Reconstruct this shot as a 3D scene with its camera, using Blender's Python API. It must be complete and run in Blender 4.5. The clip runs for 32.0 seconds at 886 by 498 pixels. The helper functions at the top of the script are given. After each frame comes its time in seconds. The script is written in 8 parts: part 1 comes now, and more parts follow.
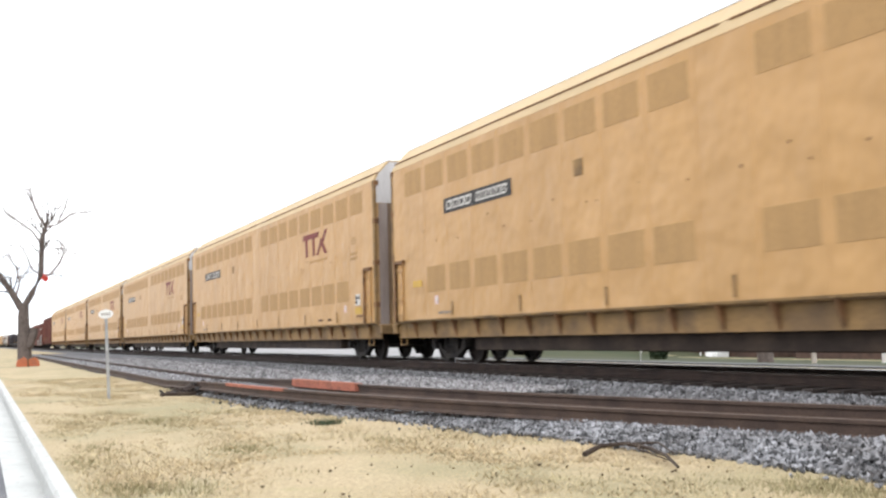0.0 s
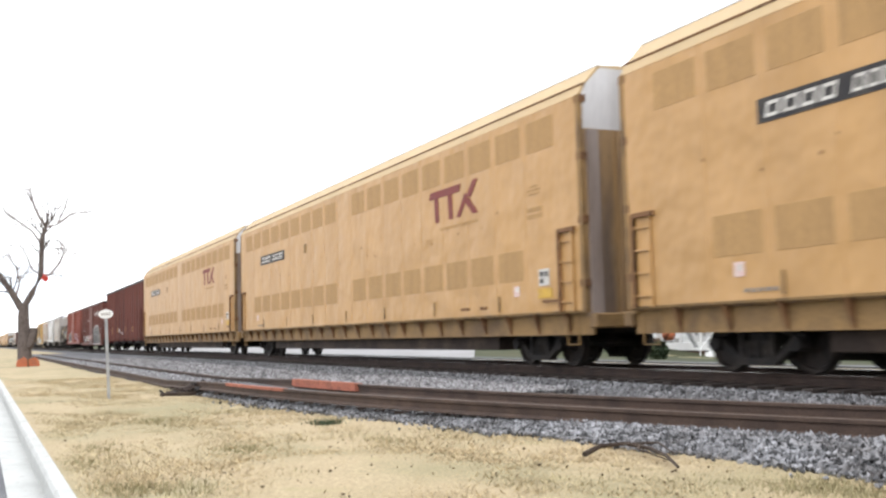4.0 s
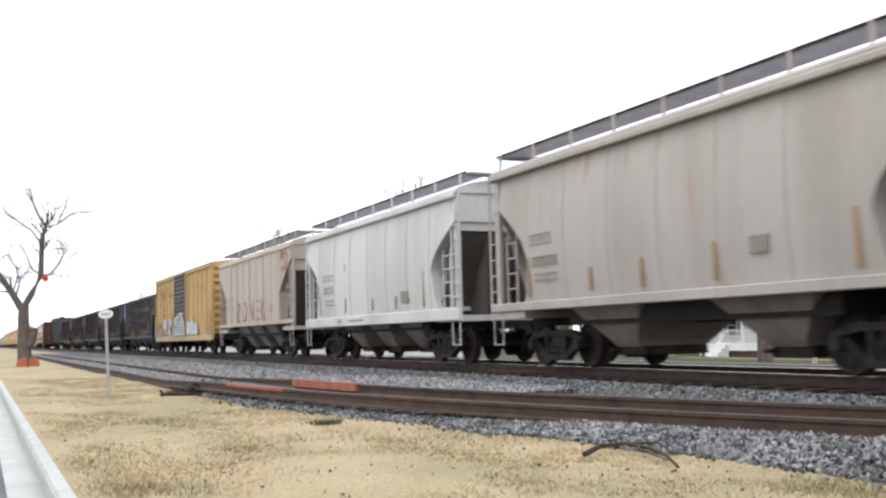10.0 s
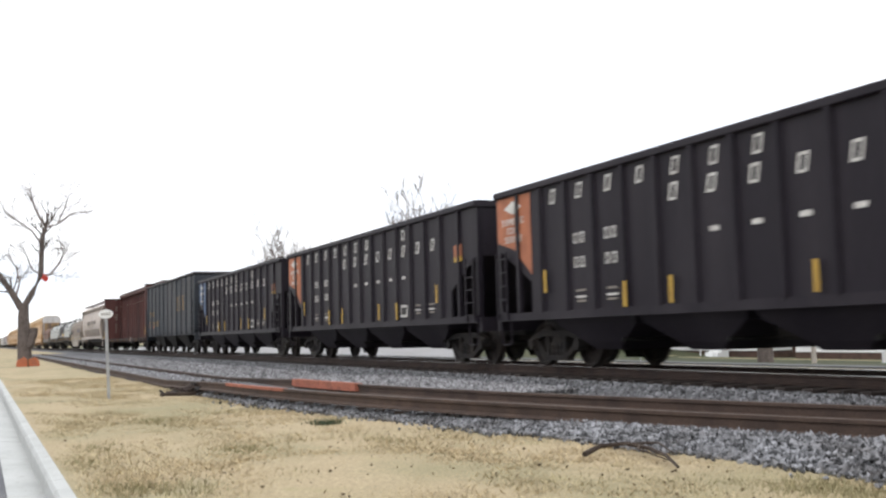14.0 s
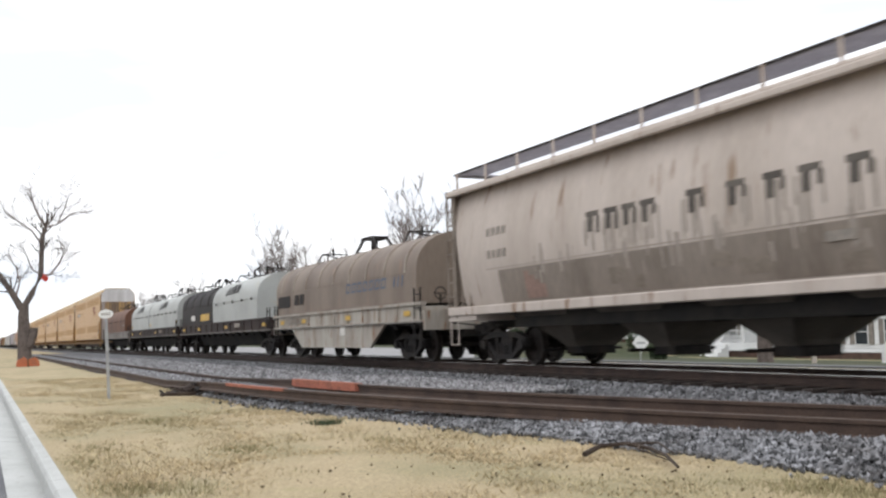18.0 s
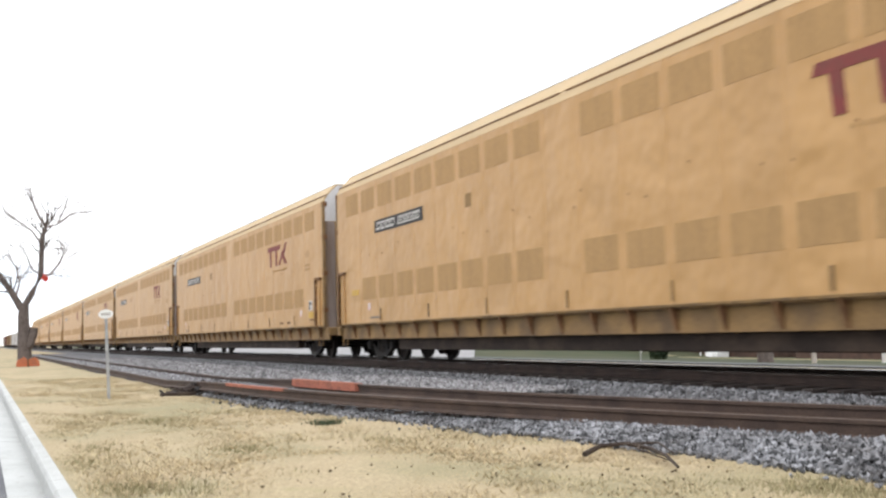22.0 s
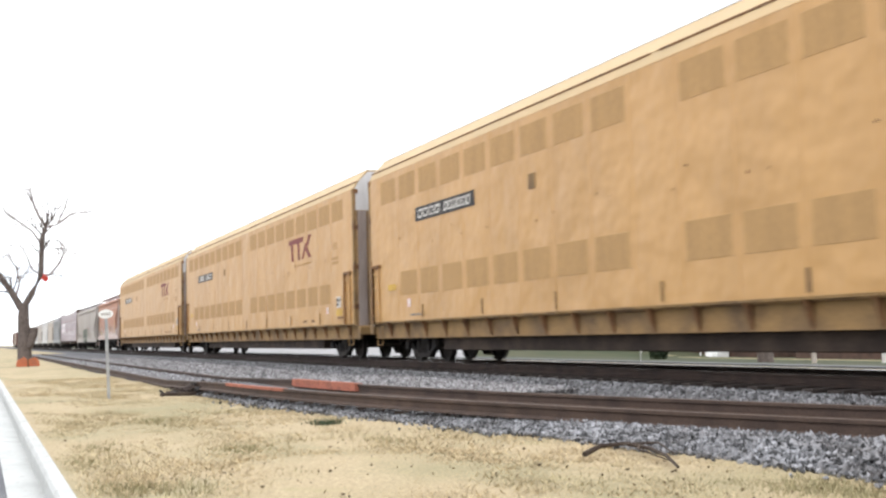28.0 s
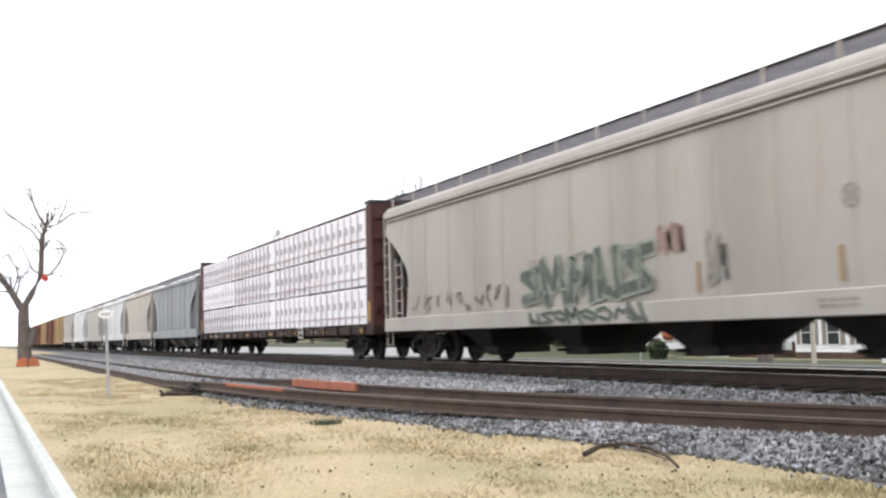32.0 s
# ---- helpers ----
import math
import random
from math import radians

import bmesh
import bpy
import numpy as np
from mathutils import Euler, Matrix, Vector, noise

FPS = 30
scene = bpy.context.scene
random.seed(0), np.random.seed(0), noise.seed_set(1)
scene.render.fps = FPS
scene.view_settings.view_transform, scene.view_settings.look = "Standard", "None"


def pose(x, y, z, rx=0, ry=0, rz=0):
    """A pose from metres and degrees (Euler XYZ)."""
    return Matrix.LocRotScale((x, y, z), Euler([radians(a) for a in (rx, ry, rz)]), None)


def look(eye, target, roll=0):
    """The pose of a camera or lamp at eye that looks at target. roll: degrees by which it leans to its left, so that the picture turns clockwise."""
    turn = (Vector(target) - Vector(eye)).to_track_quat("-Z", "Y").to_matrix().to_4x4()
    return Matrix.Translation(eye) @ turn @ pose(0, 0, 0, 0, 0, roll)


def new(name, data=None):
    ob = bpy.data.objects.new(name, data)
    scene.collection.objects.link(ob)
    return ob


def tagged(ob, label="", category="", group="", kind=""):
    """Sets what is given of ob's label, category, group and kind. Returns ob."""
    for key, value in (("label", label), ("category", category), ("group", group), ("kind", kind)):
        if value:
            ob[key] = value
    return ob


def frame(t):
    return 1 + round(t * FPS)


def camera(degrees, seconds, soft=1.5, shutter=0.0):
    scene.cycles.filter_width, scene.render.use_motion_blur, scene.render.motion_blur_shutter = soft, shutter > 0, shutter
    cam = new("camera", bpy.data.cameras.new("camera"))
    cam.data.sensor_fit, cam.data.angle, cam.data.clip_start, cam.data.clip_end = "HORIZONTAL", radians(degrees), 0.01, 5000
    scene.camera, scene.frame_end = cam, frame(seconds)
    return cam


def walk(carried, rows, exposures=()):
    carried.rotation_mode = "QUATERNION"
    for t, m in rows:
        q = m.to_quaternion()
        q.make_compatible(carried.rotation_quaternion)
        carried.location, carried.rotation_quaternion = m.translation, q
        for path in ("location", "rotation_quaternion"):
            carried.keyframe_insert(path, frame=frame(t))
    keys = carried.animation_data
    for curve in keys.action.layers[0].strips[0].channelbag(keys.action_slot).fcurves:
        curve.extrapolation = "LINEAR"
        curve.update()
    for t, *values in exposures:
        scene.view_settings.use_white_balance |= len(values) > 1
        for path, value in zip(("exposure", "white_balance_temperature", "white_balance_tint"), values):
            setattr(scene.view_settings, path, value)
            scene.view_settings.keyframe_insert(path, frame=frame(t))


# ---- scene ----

# ---- camera: stands still on the verge beside the line ----
EYE_Z = 0.678
cam = camera(47.32, 32.0, soft=2.4, shutter=0.16)
heading, lift = radians(24.69), radians(4.82)
CAM_POSE = look((0, 0, EYE_Z), (100 * math.sin(heading) * math.cos(lift), 100 * math.cos(heading) * math.cos(lift), EYE_Z + 100 * math.sin(lift)), -1.45)
EXPOSE = [(0.0, 0.3), (5.8, 0.28), (7.5, 0.4), (9.3, 0.36), (10.0, 0.02), (11.0, -0.17), (14.5, -0.15), (17.0, -0.2), (18.2, -0.3), (19.0, -0.45), (20.8, -0.5), (21.8, 0.0), (23.0, 0.3), (30.5, 0.28), (32.0, 0.22)]
walk(cam, [(0.0, CAM_POSE), (32.0, CAM_POSE)], EXPOSE)

# ---- light: a bright overcast sky, thin at the horizon, and a soft high sun ----
world = bpy.data.worlds.new("world")
scene.world = world
world.use_nodes = True
wn, wl = world.node_tree.nodes, world.node_tree.links
sky = wn.new("ShaderNodeTexSky")
sky.sky_type, sky.sun_disc, sky.sun_elevation, sky.sun_rotation = "NISHITA", False, radians(50), radians(225)
coord = wn.new("ShaderNodeTexCoord")
stretch = wn.new("ShaderNodeMapping")
stretch.inputs["Scale"].default_value = (1.6, 1.6, 7.0)
puffs = wn.new("ShaderNodeTexNoise")
puffs.inputs["Scale"].default_value, puffs.inputs["Detail"].default_value = 1.7, 5.0
ramp = wn.new("ShaderNodeValToRGB")
ramp.color_ramp.elements[0].position, ramp.color_ramp.elements[0].color = 0.36, (10.6, 11.3, 12.5, 1)
ramp.color_ramp.elements[1].position, ramp.color_ramp.elements[1].color = 0.5, (13.4, 13.5, 13.8, 1)
veil = wn.new("ShaderNodeMix")
veil.data_type = "RGBA"
veil.inputs["Factor"].default_value = 0.9
wl.new(coord.outputs["Generated"], stretch.inputs["Vector"])
wl.new(stretch.outputs["Vector"], puffs.inputs["Vector"])
wl.new(puffs.outputs["Fac"], ramp.inputs["Fac"])
wl.new(sky.outputs["Color"], veil.inputs["A"])
wl.new(ramp.outputs["Color"], veil.inputs["B"])
# cloud cover is brightest overhead
height = wn.new("ShaderNodeSeparateXYZ")
overhead = wn.new("ShaderNodeMapRange")
overhead.inputs["From Min"].default_value, overhead.inputs["From Max"].default_value = 0.3, 0.95
overhead.inputs["To Min"].default_value, overhead.inputs["To Max"].default_value = 1.0, 1.8
cloud = wn.new("ShaderNodeVectorMath")
cloud.operation = "SCALE"
wl.new(coord.outputs["Generated"], height.inputs["Vector"])
wl.new(height.outputs["Z"], overhead.inputs["Value"])
wl.new(veil.outputs["Result"], cloud.inputs[0])
wl.new(overhead.outputs["Result"], cloud.inputs["Scale"])
wl.new(cloud.outputs["Vector"], wn["Background"].inputs["Color"])
wn["Background"].inputs["Strength"].default_value = 0.12
sun = new("sun", bpy.data.lights.new("sun", "SUN"))
sun.data.energy, sun.data.angle, sun.data.color = 0.5, radians(15), (1, 0.97, 0.92)
sun.matrix_world = look((-30, -30, 50), (0, 0, 0))


# ---- materials ----
def surf(name, col, col2=None, rough=0.65, metal=0.0, scale=1.2, streak=False, fine=30.0, vary=0.25, bump=0.0, lo=0.42, hi=0.68, island=0.0, rust=None, dent=0.0, gloss=0.25, peel=None):
    """A worn surface: a base colour, patches or streaks of a second one, fine grain, and spots of rust."""
    m = bpy.data.materials.new(name)
    m.use_nodes = True
    n, l = m.node_tree.nodes, m.node_tree.links
    b = n["Principled BSDF"]
    b.inputs["Roughness"].default_value, b.inputs["Metallic"].default_value = rough, metal
    b.inputs["Specular IOR Level"].default_value = gloss
    tc, inf = n.new("ShaderNodeTexCoord"), n.new("ShaderNodeObjectInfo")
    add = n.new("ShaderNodeVectorMath")
    add.operation = "MULTIPLY_ADD"
    add.inputs[1].default_value = (1, 1, 0.16 if streak else 1)
    off = n.new("ShaderNodeMath")
    off.operation, off.inputs[1].default_value = "MULTIPLY", 37.0
    l.new(inf.outputs["Random"], off.inputs[0])
    l.new(tc.outputs["Object"], add.inputs[0])
    l.new(off.outputs[0], add.inputs[2])

    def noise_of(size, detail, a, z):
        t = n.new("ShaderNodeTexNoise")
        t.inputs["Scale"].default_value, t.inputs["Detail"].default_value = size, detail
        l.new(add.outputs[0], t.inputs["Vector"])
        r = n.new("ShaderNodeMapRange")
        r.inputs["From Min"].default_value, r.inputs["From Max"].default_value = a, z
        l.new(t.outputs["Fac"], r.inputs["Value"])
        return r.outputs["Result"], t.outputs["Fac"]

    def blend(fac, a, z, mode="MIX"):
        x = n.new("ShaderNodeMix")
        x.data_type, x.blend_type = "RGBA", mode
        l.new(fac, x.inputs["Factor"]) if not isinstance(fac, float) else fixed(x, fac)
        for s, v in (("A", a), ("B", z)):
            if isinstance(v, tuple):
                x.inputs[s].default_value = (*v, 1)
            else:
                l.new(v, x.inputs[s])
        return x.outputs["Result"]

    def fixed(x, v):
        x.inputs["Factor"].default_value = v

    big, _ = noise_of(scale, 4.0, lo, hi)
    col2 = col2 or tuple(c * 0.72 for c in col)
    out = blend(big, col, col2)
    grain, raw = noise_of(fine, 3.0, 0.25, 0.75)
    out = blend(grain, blend(1.0, out, (1 - vary,) * 3, "MULTIPLY"), out)
    if rust:
        spots, _ = noise_of(scale * 5.0, 5.0, 0.6, 0.7)
        out = blend(spots, out, rust)
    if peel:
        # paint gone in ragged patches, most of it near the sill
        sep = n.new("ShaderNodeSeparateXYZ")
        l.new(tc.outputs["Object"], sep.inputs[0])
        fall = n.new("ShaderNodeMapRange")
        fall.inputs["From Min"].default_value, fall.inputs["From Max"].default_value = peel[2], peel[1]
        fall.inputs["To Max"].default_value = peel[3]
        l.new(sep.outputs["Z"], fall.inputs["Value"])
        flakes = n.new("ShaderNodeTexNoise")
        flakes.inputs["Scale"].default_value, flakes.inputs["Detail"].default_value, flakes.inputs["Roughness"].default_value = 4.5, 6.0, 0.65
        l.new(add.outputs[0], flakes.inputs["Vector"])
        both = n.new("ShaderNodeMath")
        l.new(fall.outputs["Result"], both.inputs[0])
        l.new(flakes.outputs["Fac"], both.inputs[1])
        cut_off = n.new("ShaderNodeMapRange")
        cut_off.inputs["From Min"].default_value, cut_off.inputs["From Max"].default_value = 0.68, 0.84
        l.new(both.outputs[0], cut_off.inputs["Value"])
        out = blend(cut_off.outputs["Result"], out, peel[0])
    if island:
        geo = n.new("ShaderNodeNewGeometry")
        r = n.new("ShaderNodeMapRange")
        r.inputs["To Min"].default_value, r.inputs["To Max"].default_value = 1 - island, 1 + island
        l.new(geo.outputs["Random Per Island"], r.inputs["Value"])
        v = n.new("ShaderNodeVectorMath")
        v.operation = "SCALE"
        l.new(out, v.inputs[0])
        l.new(r.outputs["Result"], v.inputs["Scale"])
        out = v.outputs[0]
    l.new(out, b.inputs["Base Color"])
    if bump:
        bp = n.new("ShaderNodeBump")
        bp.inputs["Strength"].default_value, bp.inputs["Distance"].default_value = bump, 0.02
        l.new(raw, bp.inputs["Height"])
        l.new(bp.outputs["Normal"], b.inputs["Normal"])
    if dent:
        wave = n.new("ShaderNodeTexNoise")
        wave.inputs["Scale"].default_value, wave.inputs["Detail"].default_value = 1.1, 2.0
        l.new(tc.outputs["Object"], wave.inputs["Vector"])
        bp = n.new("ShaderNodeBump")
        bp.inputs["Strength"].default_value, bp.inputs["Distance"].default_value = dent, 0.12
        l.new(wave.outputs["Fac"], bp.inputs["Height"])
        l.new(bp.outputs["Normal"], b.inputs["Normal"])
    return m


RUST = (0.16, 0.07, 0.035)
TURF = surf("dry_turf", (0.455, 0.365, 0.228), (0.335, 0.292, 0.172), 0.95, scale=0.5, fine=34, vary=0.5, bump=0.9, lo=0.42, hi=0.64, rust=(0.31, 0.265, 0.15))
LAWN = surf("green_lawn", (0.032, 0.042, 0.014), (0.062, 0.06, 0.026), 0.95, scale=0.25, fine=9, vary=0.3)
BLADE = surf("dry_grass_blades", (0.455, 0.362, 0.224), (0.37, 0.315, 0.19), 0.9, scale=0.5, fine=20, vary=0.2, island=0.45)
STONE = surf("ballast_stone", (0.2, 0.2, 0.208), (0.115, 0.112, 0.115), 0.9, scale=2.0, fine=14, vary=0.3, bump=0.5, island=0.8)
STONEPALE = surf("dusty_ballast_stone", (0.215, 0.216, 0.226), (0.105, 0.1, 0.1), 0.9, scale=2.0, fine=14, vary=0.3, bump=0.5, island=0.85)
# Same stone lightened: the brightness of ballast seen aslant is in the colour.
FARSTONE = surf("sun_bleached_ballast", (0.315, 0.31, 0.318), (0.225, 0.218, 0.22), 0.9, scale=2.0, fine=14, vary=0.3, bump=0.5, island=0.6)
STONEBED = surf("ballast_bed", (0.155, 0.155, 0.162), (0.09, 0.088, 0.092), 0.95, scale=9.0, fine=30, vary=0.5, bump=1.0)
CONCRETE = surf("kerb_concrete", (0.45, 0.455, 0.44), (0.38, 0.385, 0.37), 0.9, scale=1.5, fine=50, vary=0.2, bump=0.3, rust=(0.29, 0.285, 0.26))
ASPHALT = surf("road_asphalt", (0.12, 0.12, 0.13), (0.17, 0.17, 0.175), 0.9, scale=0.8, fine=80, vary=0.4, bump=0.4)
PALEROAD = surf("far_road", (0.10, 0.102, 0.108), (0.13, 0.13, 0.134), 0.9, scale=0.4, fine=30, vary=0.15)
FORECOURT = surf("forecourt_concrete", (0.27, 0.265, 0.265), (0.22, 0.212, 0.205), 0.9, scale=0.5, fine=30, vary=0.2)
RAILSIDE = surf("rusty_rail", (0.085, 0.056, 0.043), (0.055, 0.037, 0.03), 0.75, scale=2.5, fine=40, vary=0.35, bump=0.2)
RAILMAIN = surf("dark_main_rail", (0.056, 0.037, 0.03), (0.034, 0.024, 0.021), 0.8, scale=2.5, fine=40, vary=0.35, bump=0.2)
MAINTIE = surf("oily_tie", (0.034, 0.026, 0.023), (0.06, 0.048, 0.042), 0.9, scale=3, fine=30, vary=0.4, bump=0.5)
RAILTOP = surf("worn_rail_head", (0.66, 0.64, 0.62), (0.5, 0.47, 0.44), 0.22, 1.0, scale=1.5, fine=30, vary=0.2)
RAILDULL = surf("dull_rail_head", (0.10, 0.073, 0.058), (0.07, 0.05, 0.04), 0.6, scale=1.5, fine=30, vary=0.25)
TIE = surf("weathered_tie", (0.075, 0.055, 0.045), (0.12, 0.095, 0.08), 0.9, scale=3, fine=30, vary=0.4, bump=0.5)
ORANGE = surf("orange_paint", (0.50, 0.15, 0.07), (0.36, 0.13, 0.075), 0.7, scale=3, fine=20, vary=0.25, rust=RUST)
ORANGEWORN = surf("worn_orange_paint", (0.40, 0.135, 0.085), (0.27, 0.105, 0.07), 0.75, scale=3.5, fine=20, vary=0.35, rust=RUST)
IRON = surf("grimy_iron", (0.014, 0.012, 0.012), (0.034, 0.027, 0.022), 0.75, scale=2.5, fine=20, vary=0.3)
WHEEL = surf("wheel_steel", (0.02, 0.016, 0.015), (0.04, 0.03, 0.025), 0.6, 0.3, scale=5, fine=30, vary=0.3)
BELLY = surf("rusty_underframe", (0.036, 0.025, 0.02), (0.075, 0.052, 0.038), 0.8, scale=1.5, fine=14, vary=0.35)
# Black of real underframe parts, and of shade painted on and between hopper bays.
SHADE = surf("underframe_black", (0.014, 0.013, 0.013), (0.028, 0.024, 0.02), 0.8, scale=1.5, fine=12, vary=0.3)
RACK = surf("rack_yellow", (0.465, 0.268, 0.1), (0.415, 0.24, 0.092), 0.45, dent=0.9, gloss=0.45, scale=0.7, streak=True, fine=25, vary=0.1, lo=0.4, hi=0.7)
VENT = surf("rack_vent", (0.425, 0.258, 0.109), (0.378, 0.23, 0.099), 0.65, scale=4.0, streak=True, fine=60, vary=0.3)
RACKROOF = surf("rack_roof", (0.44, 0.315, 0.167), (0.39, 0.288, 0.153), 0.55, scale=0.6, fine=20, vary=0.1)
# Darkened rack yellow; on the side sill it holds the overhang's shadow.
RACKSILL = surf("rack_sill", (0.27, 0.165, 0.068), (0.15, 0.095, 0.05), 0.65, scale=1.5, fine=20, vary=0.25)
RACKEND = surf("rack_end_steel", (0.58, 0.57, 0.57), (0.45, 0.43, 0.42), 0.5, 0.2, scale=1.5, streak=True, fine=25, vary=0.15)
RACKDOOR = surf("rack_end_door", (0.40, 0.25, 0.11), (0.15, 0.11, 0.085), 0.6, scale=1.3, streak=True, fine=25, vary=0.25, lo=0.4, hi=0.6)
DOORPOST = surf("rack_door_post", (0.30, 0.255, 0.235), (0.17, 0.12, 0.09), 0.6, scale=1.2, streak=True, fine=25, vary=0.2)
SLOTBROWN = surf("brown_trim", (0.20, 0.10, 0.045), (0.12, 0.065, 0.035), 0.7, scale=4, fine=30, vary=0.2)
BROWN = surf("oxide_brown", (0.142, 0.046, 0.034), (0.088, 0.032, 0.026), 0.7, scale=0.9, streak=True, fine=25, vary=0.2, rust=(0.10, 0.04, 0.03))
BOXRED = surf("boxcar_brown_red", (0.14, 0.044, 0.032), (0.086, 0.032, 0.025), 0.65, scale=0.9, streak=True, fine=25, vary=0.15, rust=(0.075, 0.035, 0.026))
REDBOX = surf("boxcar_red", (0.225, 0.067, 0.047), (0.175, 0.054, 0.04), 0.6, scale=0.8, streak=True, fine=25, vary=0.12)
BEAM = surf("beam_brown", (0.088, 0.031, 0.026), (0.046, 0.020, 0.018), 0.65, scale=1.0, streak=True, fine=25, vary=0.2)
BEAMDECK = surf("beam_deck_dark", (0.04, 0.02, 0.017), (0.022, 0.014, 0.013), 0.7, scale=1.5, fine=25, vary=0.25)
COAL = surf("hopper_black", (0.018, 0.0145, 0.020), (0.032, 0.027, 0.033), 0.5, scale=0.8, streak=True, fine=25, vary=0.3, gloss=0.15)
TANKBLACK = surf("tank_black", (0.010, 0.009, 0.011), (0.020, 0.016, 0.016), 0.35, scale=0.6, streak=True, fine=25, vary=0.2, gloss=0.12)
TANKRUST = surf("tank_rusty_brown", (0.034, 0.016, 0.011), (0.018, 0.010, 0.009), 0.6, scale=0.6, fine=20, vary=0.25, gloss=0.12)
TANKSTAIN = surf("tank_grey_smear", (0.035, 0.03, 0.03), (0.02, 0.016, 0.015), 0.6, scale=1.2, fine=20, vary=0.3)
SLATE = surf("gondola_slate", (0.028, 0.033, 0.041), (0.055, 0.055, 0.06), 0.6, scale=0.8, streak=True, fine=25, vary=0.2)
PALEGREY = surf("hopper_pale_grey", (0.41, 0.38, 0.352), (0.34, 0.31, 0.285), 0.6, scale=0.8, streak=True, fine=20, vary=0.12, rust=(0.34, 0.275, 0.225))
GREYBEIGE = surf("hopper_grey_beige", (0.37, 0.335, 0.305), (0.30, 0.27, 0.245), 0.65, scale=0.8, streak=True, fine=20, vary=0.12, rust=(0.32, 0.27, 0.23))
PALEGREEN = surf("pale_green_spray", (0.29, 0.315, 0.26), (0.2, 0.22, 0.18), 0.6, scale=3, fine=20, vary=0.3)
WHITECAR = surf("hopper_white", (0.56, 0.56, 0.56), (0.46, 0.45, 0.44), 0.55, scale=0.7, streak=True, fine=20, vary=0.1)
TANCAR = surf("hopper_tan", (0.45, 0.402, 0.355), (0.385, 0.335, 0.29), 0.65, scale=0.8, streak=True, fine=20, vary=0.15)
# Car paint darkened for bays: the shade under the car is in these colours.
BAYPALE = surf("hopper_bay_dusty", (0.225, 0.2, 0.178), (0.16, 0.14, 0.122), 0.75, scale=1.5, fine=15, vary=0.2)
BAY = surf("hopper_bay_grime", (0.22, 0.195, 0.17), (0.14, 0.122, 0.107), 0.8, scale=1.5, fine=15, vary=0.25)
DUSTY = surf("hopper_dusty_beige", (0.50, 0.435, 0.39), (0.42, 0.36, 0.315), 0.6, scale=0.7, streak=True, fine=18, vary=0.15, rust=(0.24, 0.17, 0.12))
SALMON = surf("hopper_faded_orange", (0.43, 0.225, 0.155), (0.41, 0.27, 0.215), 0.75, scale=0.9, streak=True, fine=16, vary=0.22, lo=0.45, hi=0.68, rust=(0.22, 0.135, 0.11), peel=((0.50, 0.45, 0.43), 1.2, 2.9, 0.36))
SALMONSILL = surf("peeling_sill", (0.56, 0.49, 0.46), (0.45, 0.29, 0.23), 0.7, scale=2.0, fine=18, vary=0.25, rust=(0.22, 0.15, 0.13))
GREYCAR = surf("hopper_grey", (0.28, 0.29, 0.30), (0.22, 0.225, 0.23), 0.6, scale=0.8, streak=True, fine=20, vary=0.12)
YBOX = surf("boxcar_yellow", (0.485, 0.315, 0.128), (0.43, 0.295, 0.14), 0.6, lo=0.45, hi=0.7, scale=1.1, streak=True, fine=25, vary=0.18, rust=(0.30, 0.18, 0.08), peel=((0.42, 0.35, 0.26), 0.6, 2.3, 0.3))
YDOOR = surf("black_door", (0.035, 0.032, 0.034), (0.06, 0.055, 0.055), 0.6, scale=1.0, fine=25, vary=0.2)
COILRIB = surf("coil_rib_pale", (0.36, 0.32, 0.275), (0.24, 0.19, 0.15), 0.65, scale=1.5, fine=20)
SPRAYBLUE = surf("sprayed_pale_blue", (0.40, 0.45, 0.53), (0.30, 0.33, 0.38), 0.6, scale=1.2, fine=20)
COILCREAM = surf("coil_belly_cream", (0.40, 0.37, 0.325), (0.26, 0.22, 0.185), 0.7, scale=1.6, streak=True, fine=20, vary=0.25, rust=(0.20, 0.10, 0.055))
COILINK = surf("faded_blue_lettering", (0.10, 0.125, 0.18), (0.15, 0.165, 0.2), 0.7, scale=4, fine=30, vary=0.3)
COILTAN = surf("coil_cover_tan", (0.215, 0.172, 0.138), (0.145, 0.11, 0.09), 0.6, scale=0.8, streak=True, fine=20, vary=0.2, rust=(0.20, 0.135, 0.10))
COILWHITE = surf("coil_cover_white", (0.37, 0.38, 0.365), (0.30, 0.305, 0.29), 0.55, scale=0.6, fine=20, vary=0.1, rust=(0.36, 0.345, 0.305))
COILDARK = surf("coil_cover_black", (0.013, 0.010, 0.010), (0.026, 0.018, 0.017), 0.6, scale=0.8, fine=20, vary=0.2, gloss=0.15)
COILBROWN = surf("coil_cover_brown", (0.14, 0.066, 0.040), (0.09, 0.044, 0.029), 0.65, scale=0.7, streak=True, fine=20, vary=0.18)
COILFRAME = surf("coil_frame_grimy_white", (0.23, 0.215, 0.20), (0.11, 0.088, 0.07), 0.7, scale=1.5, streak=True, fine=20, vary=0.2, rust=RUST)
COILSILL = surf("coil_sill_brown", (0.036, 0.021, 0.018), (0.02, 0.014, 0.013), 0.7, scale=1.5, fine=20, vary=0.25)
WRAP = surf("lumber_wrap", (0.80, 0.77, 0.80), (0.70, 0.67, 0.70), 0.45, scale=2.0, fine=12, vary=0.12, bump=0.3)
STEELWALK = surf("roof_walk_grating", (0.31, 0.30, 0.34), (0.38, 0.37, 0.41), 0.7, 0.1, scale=3, fine=30, vary=0.3)
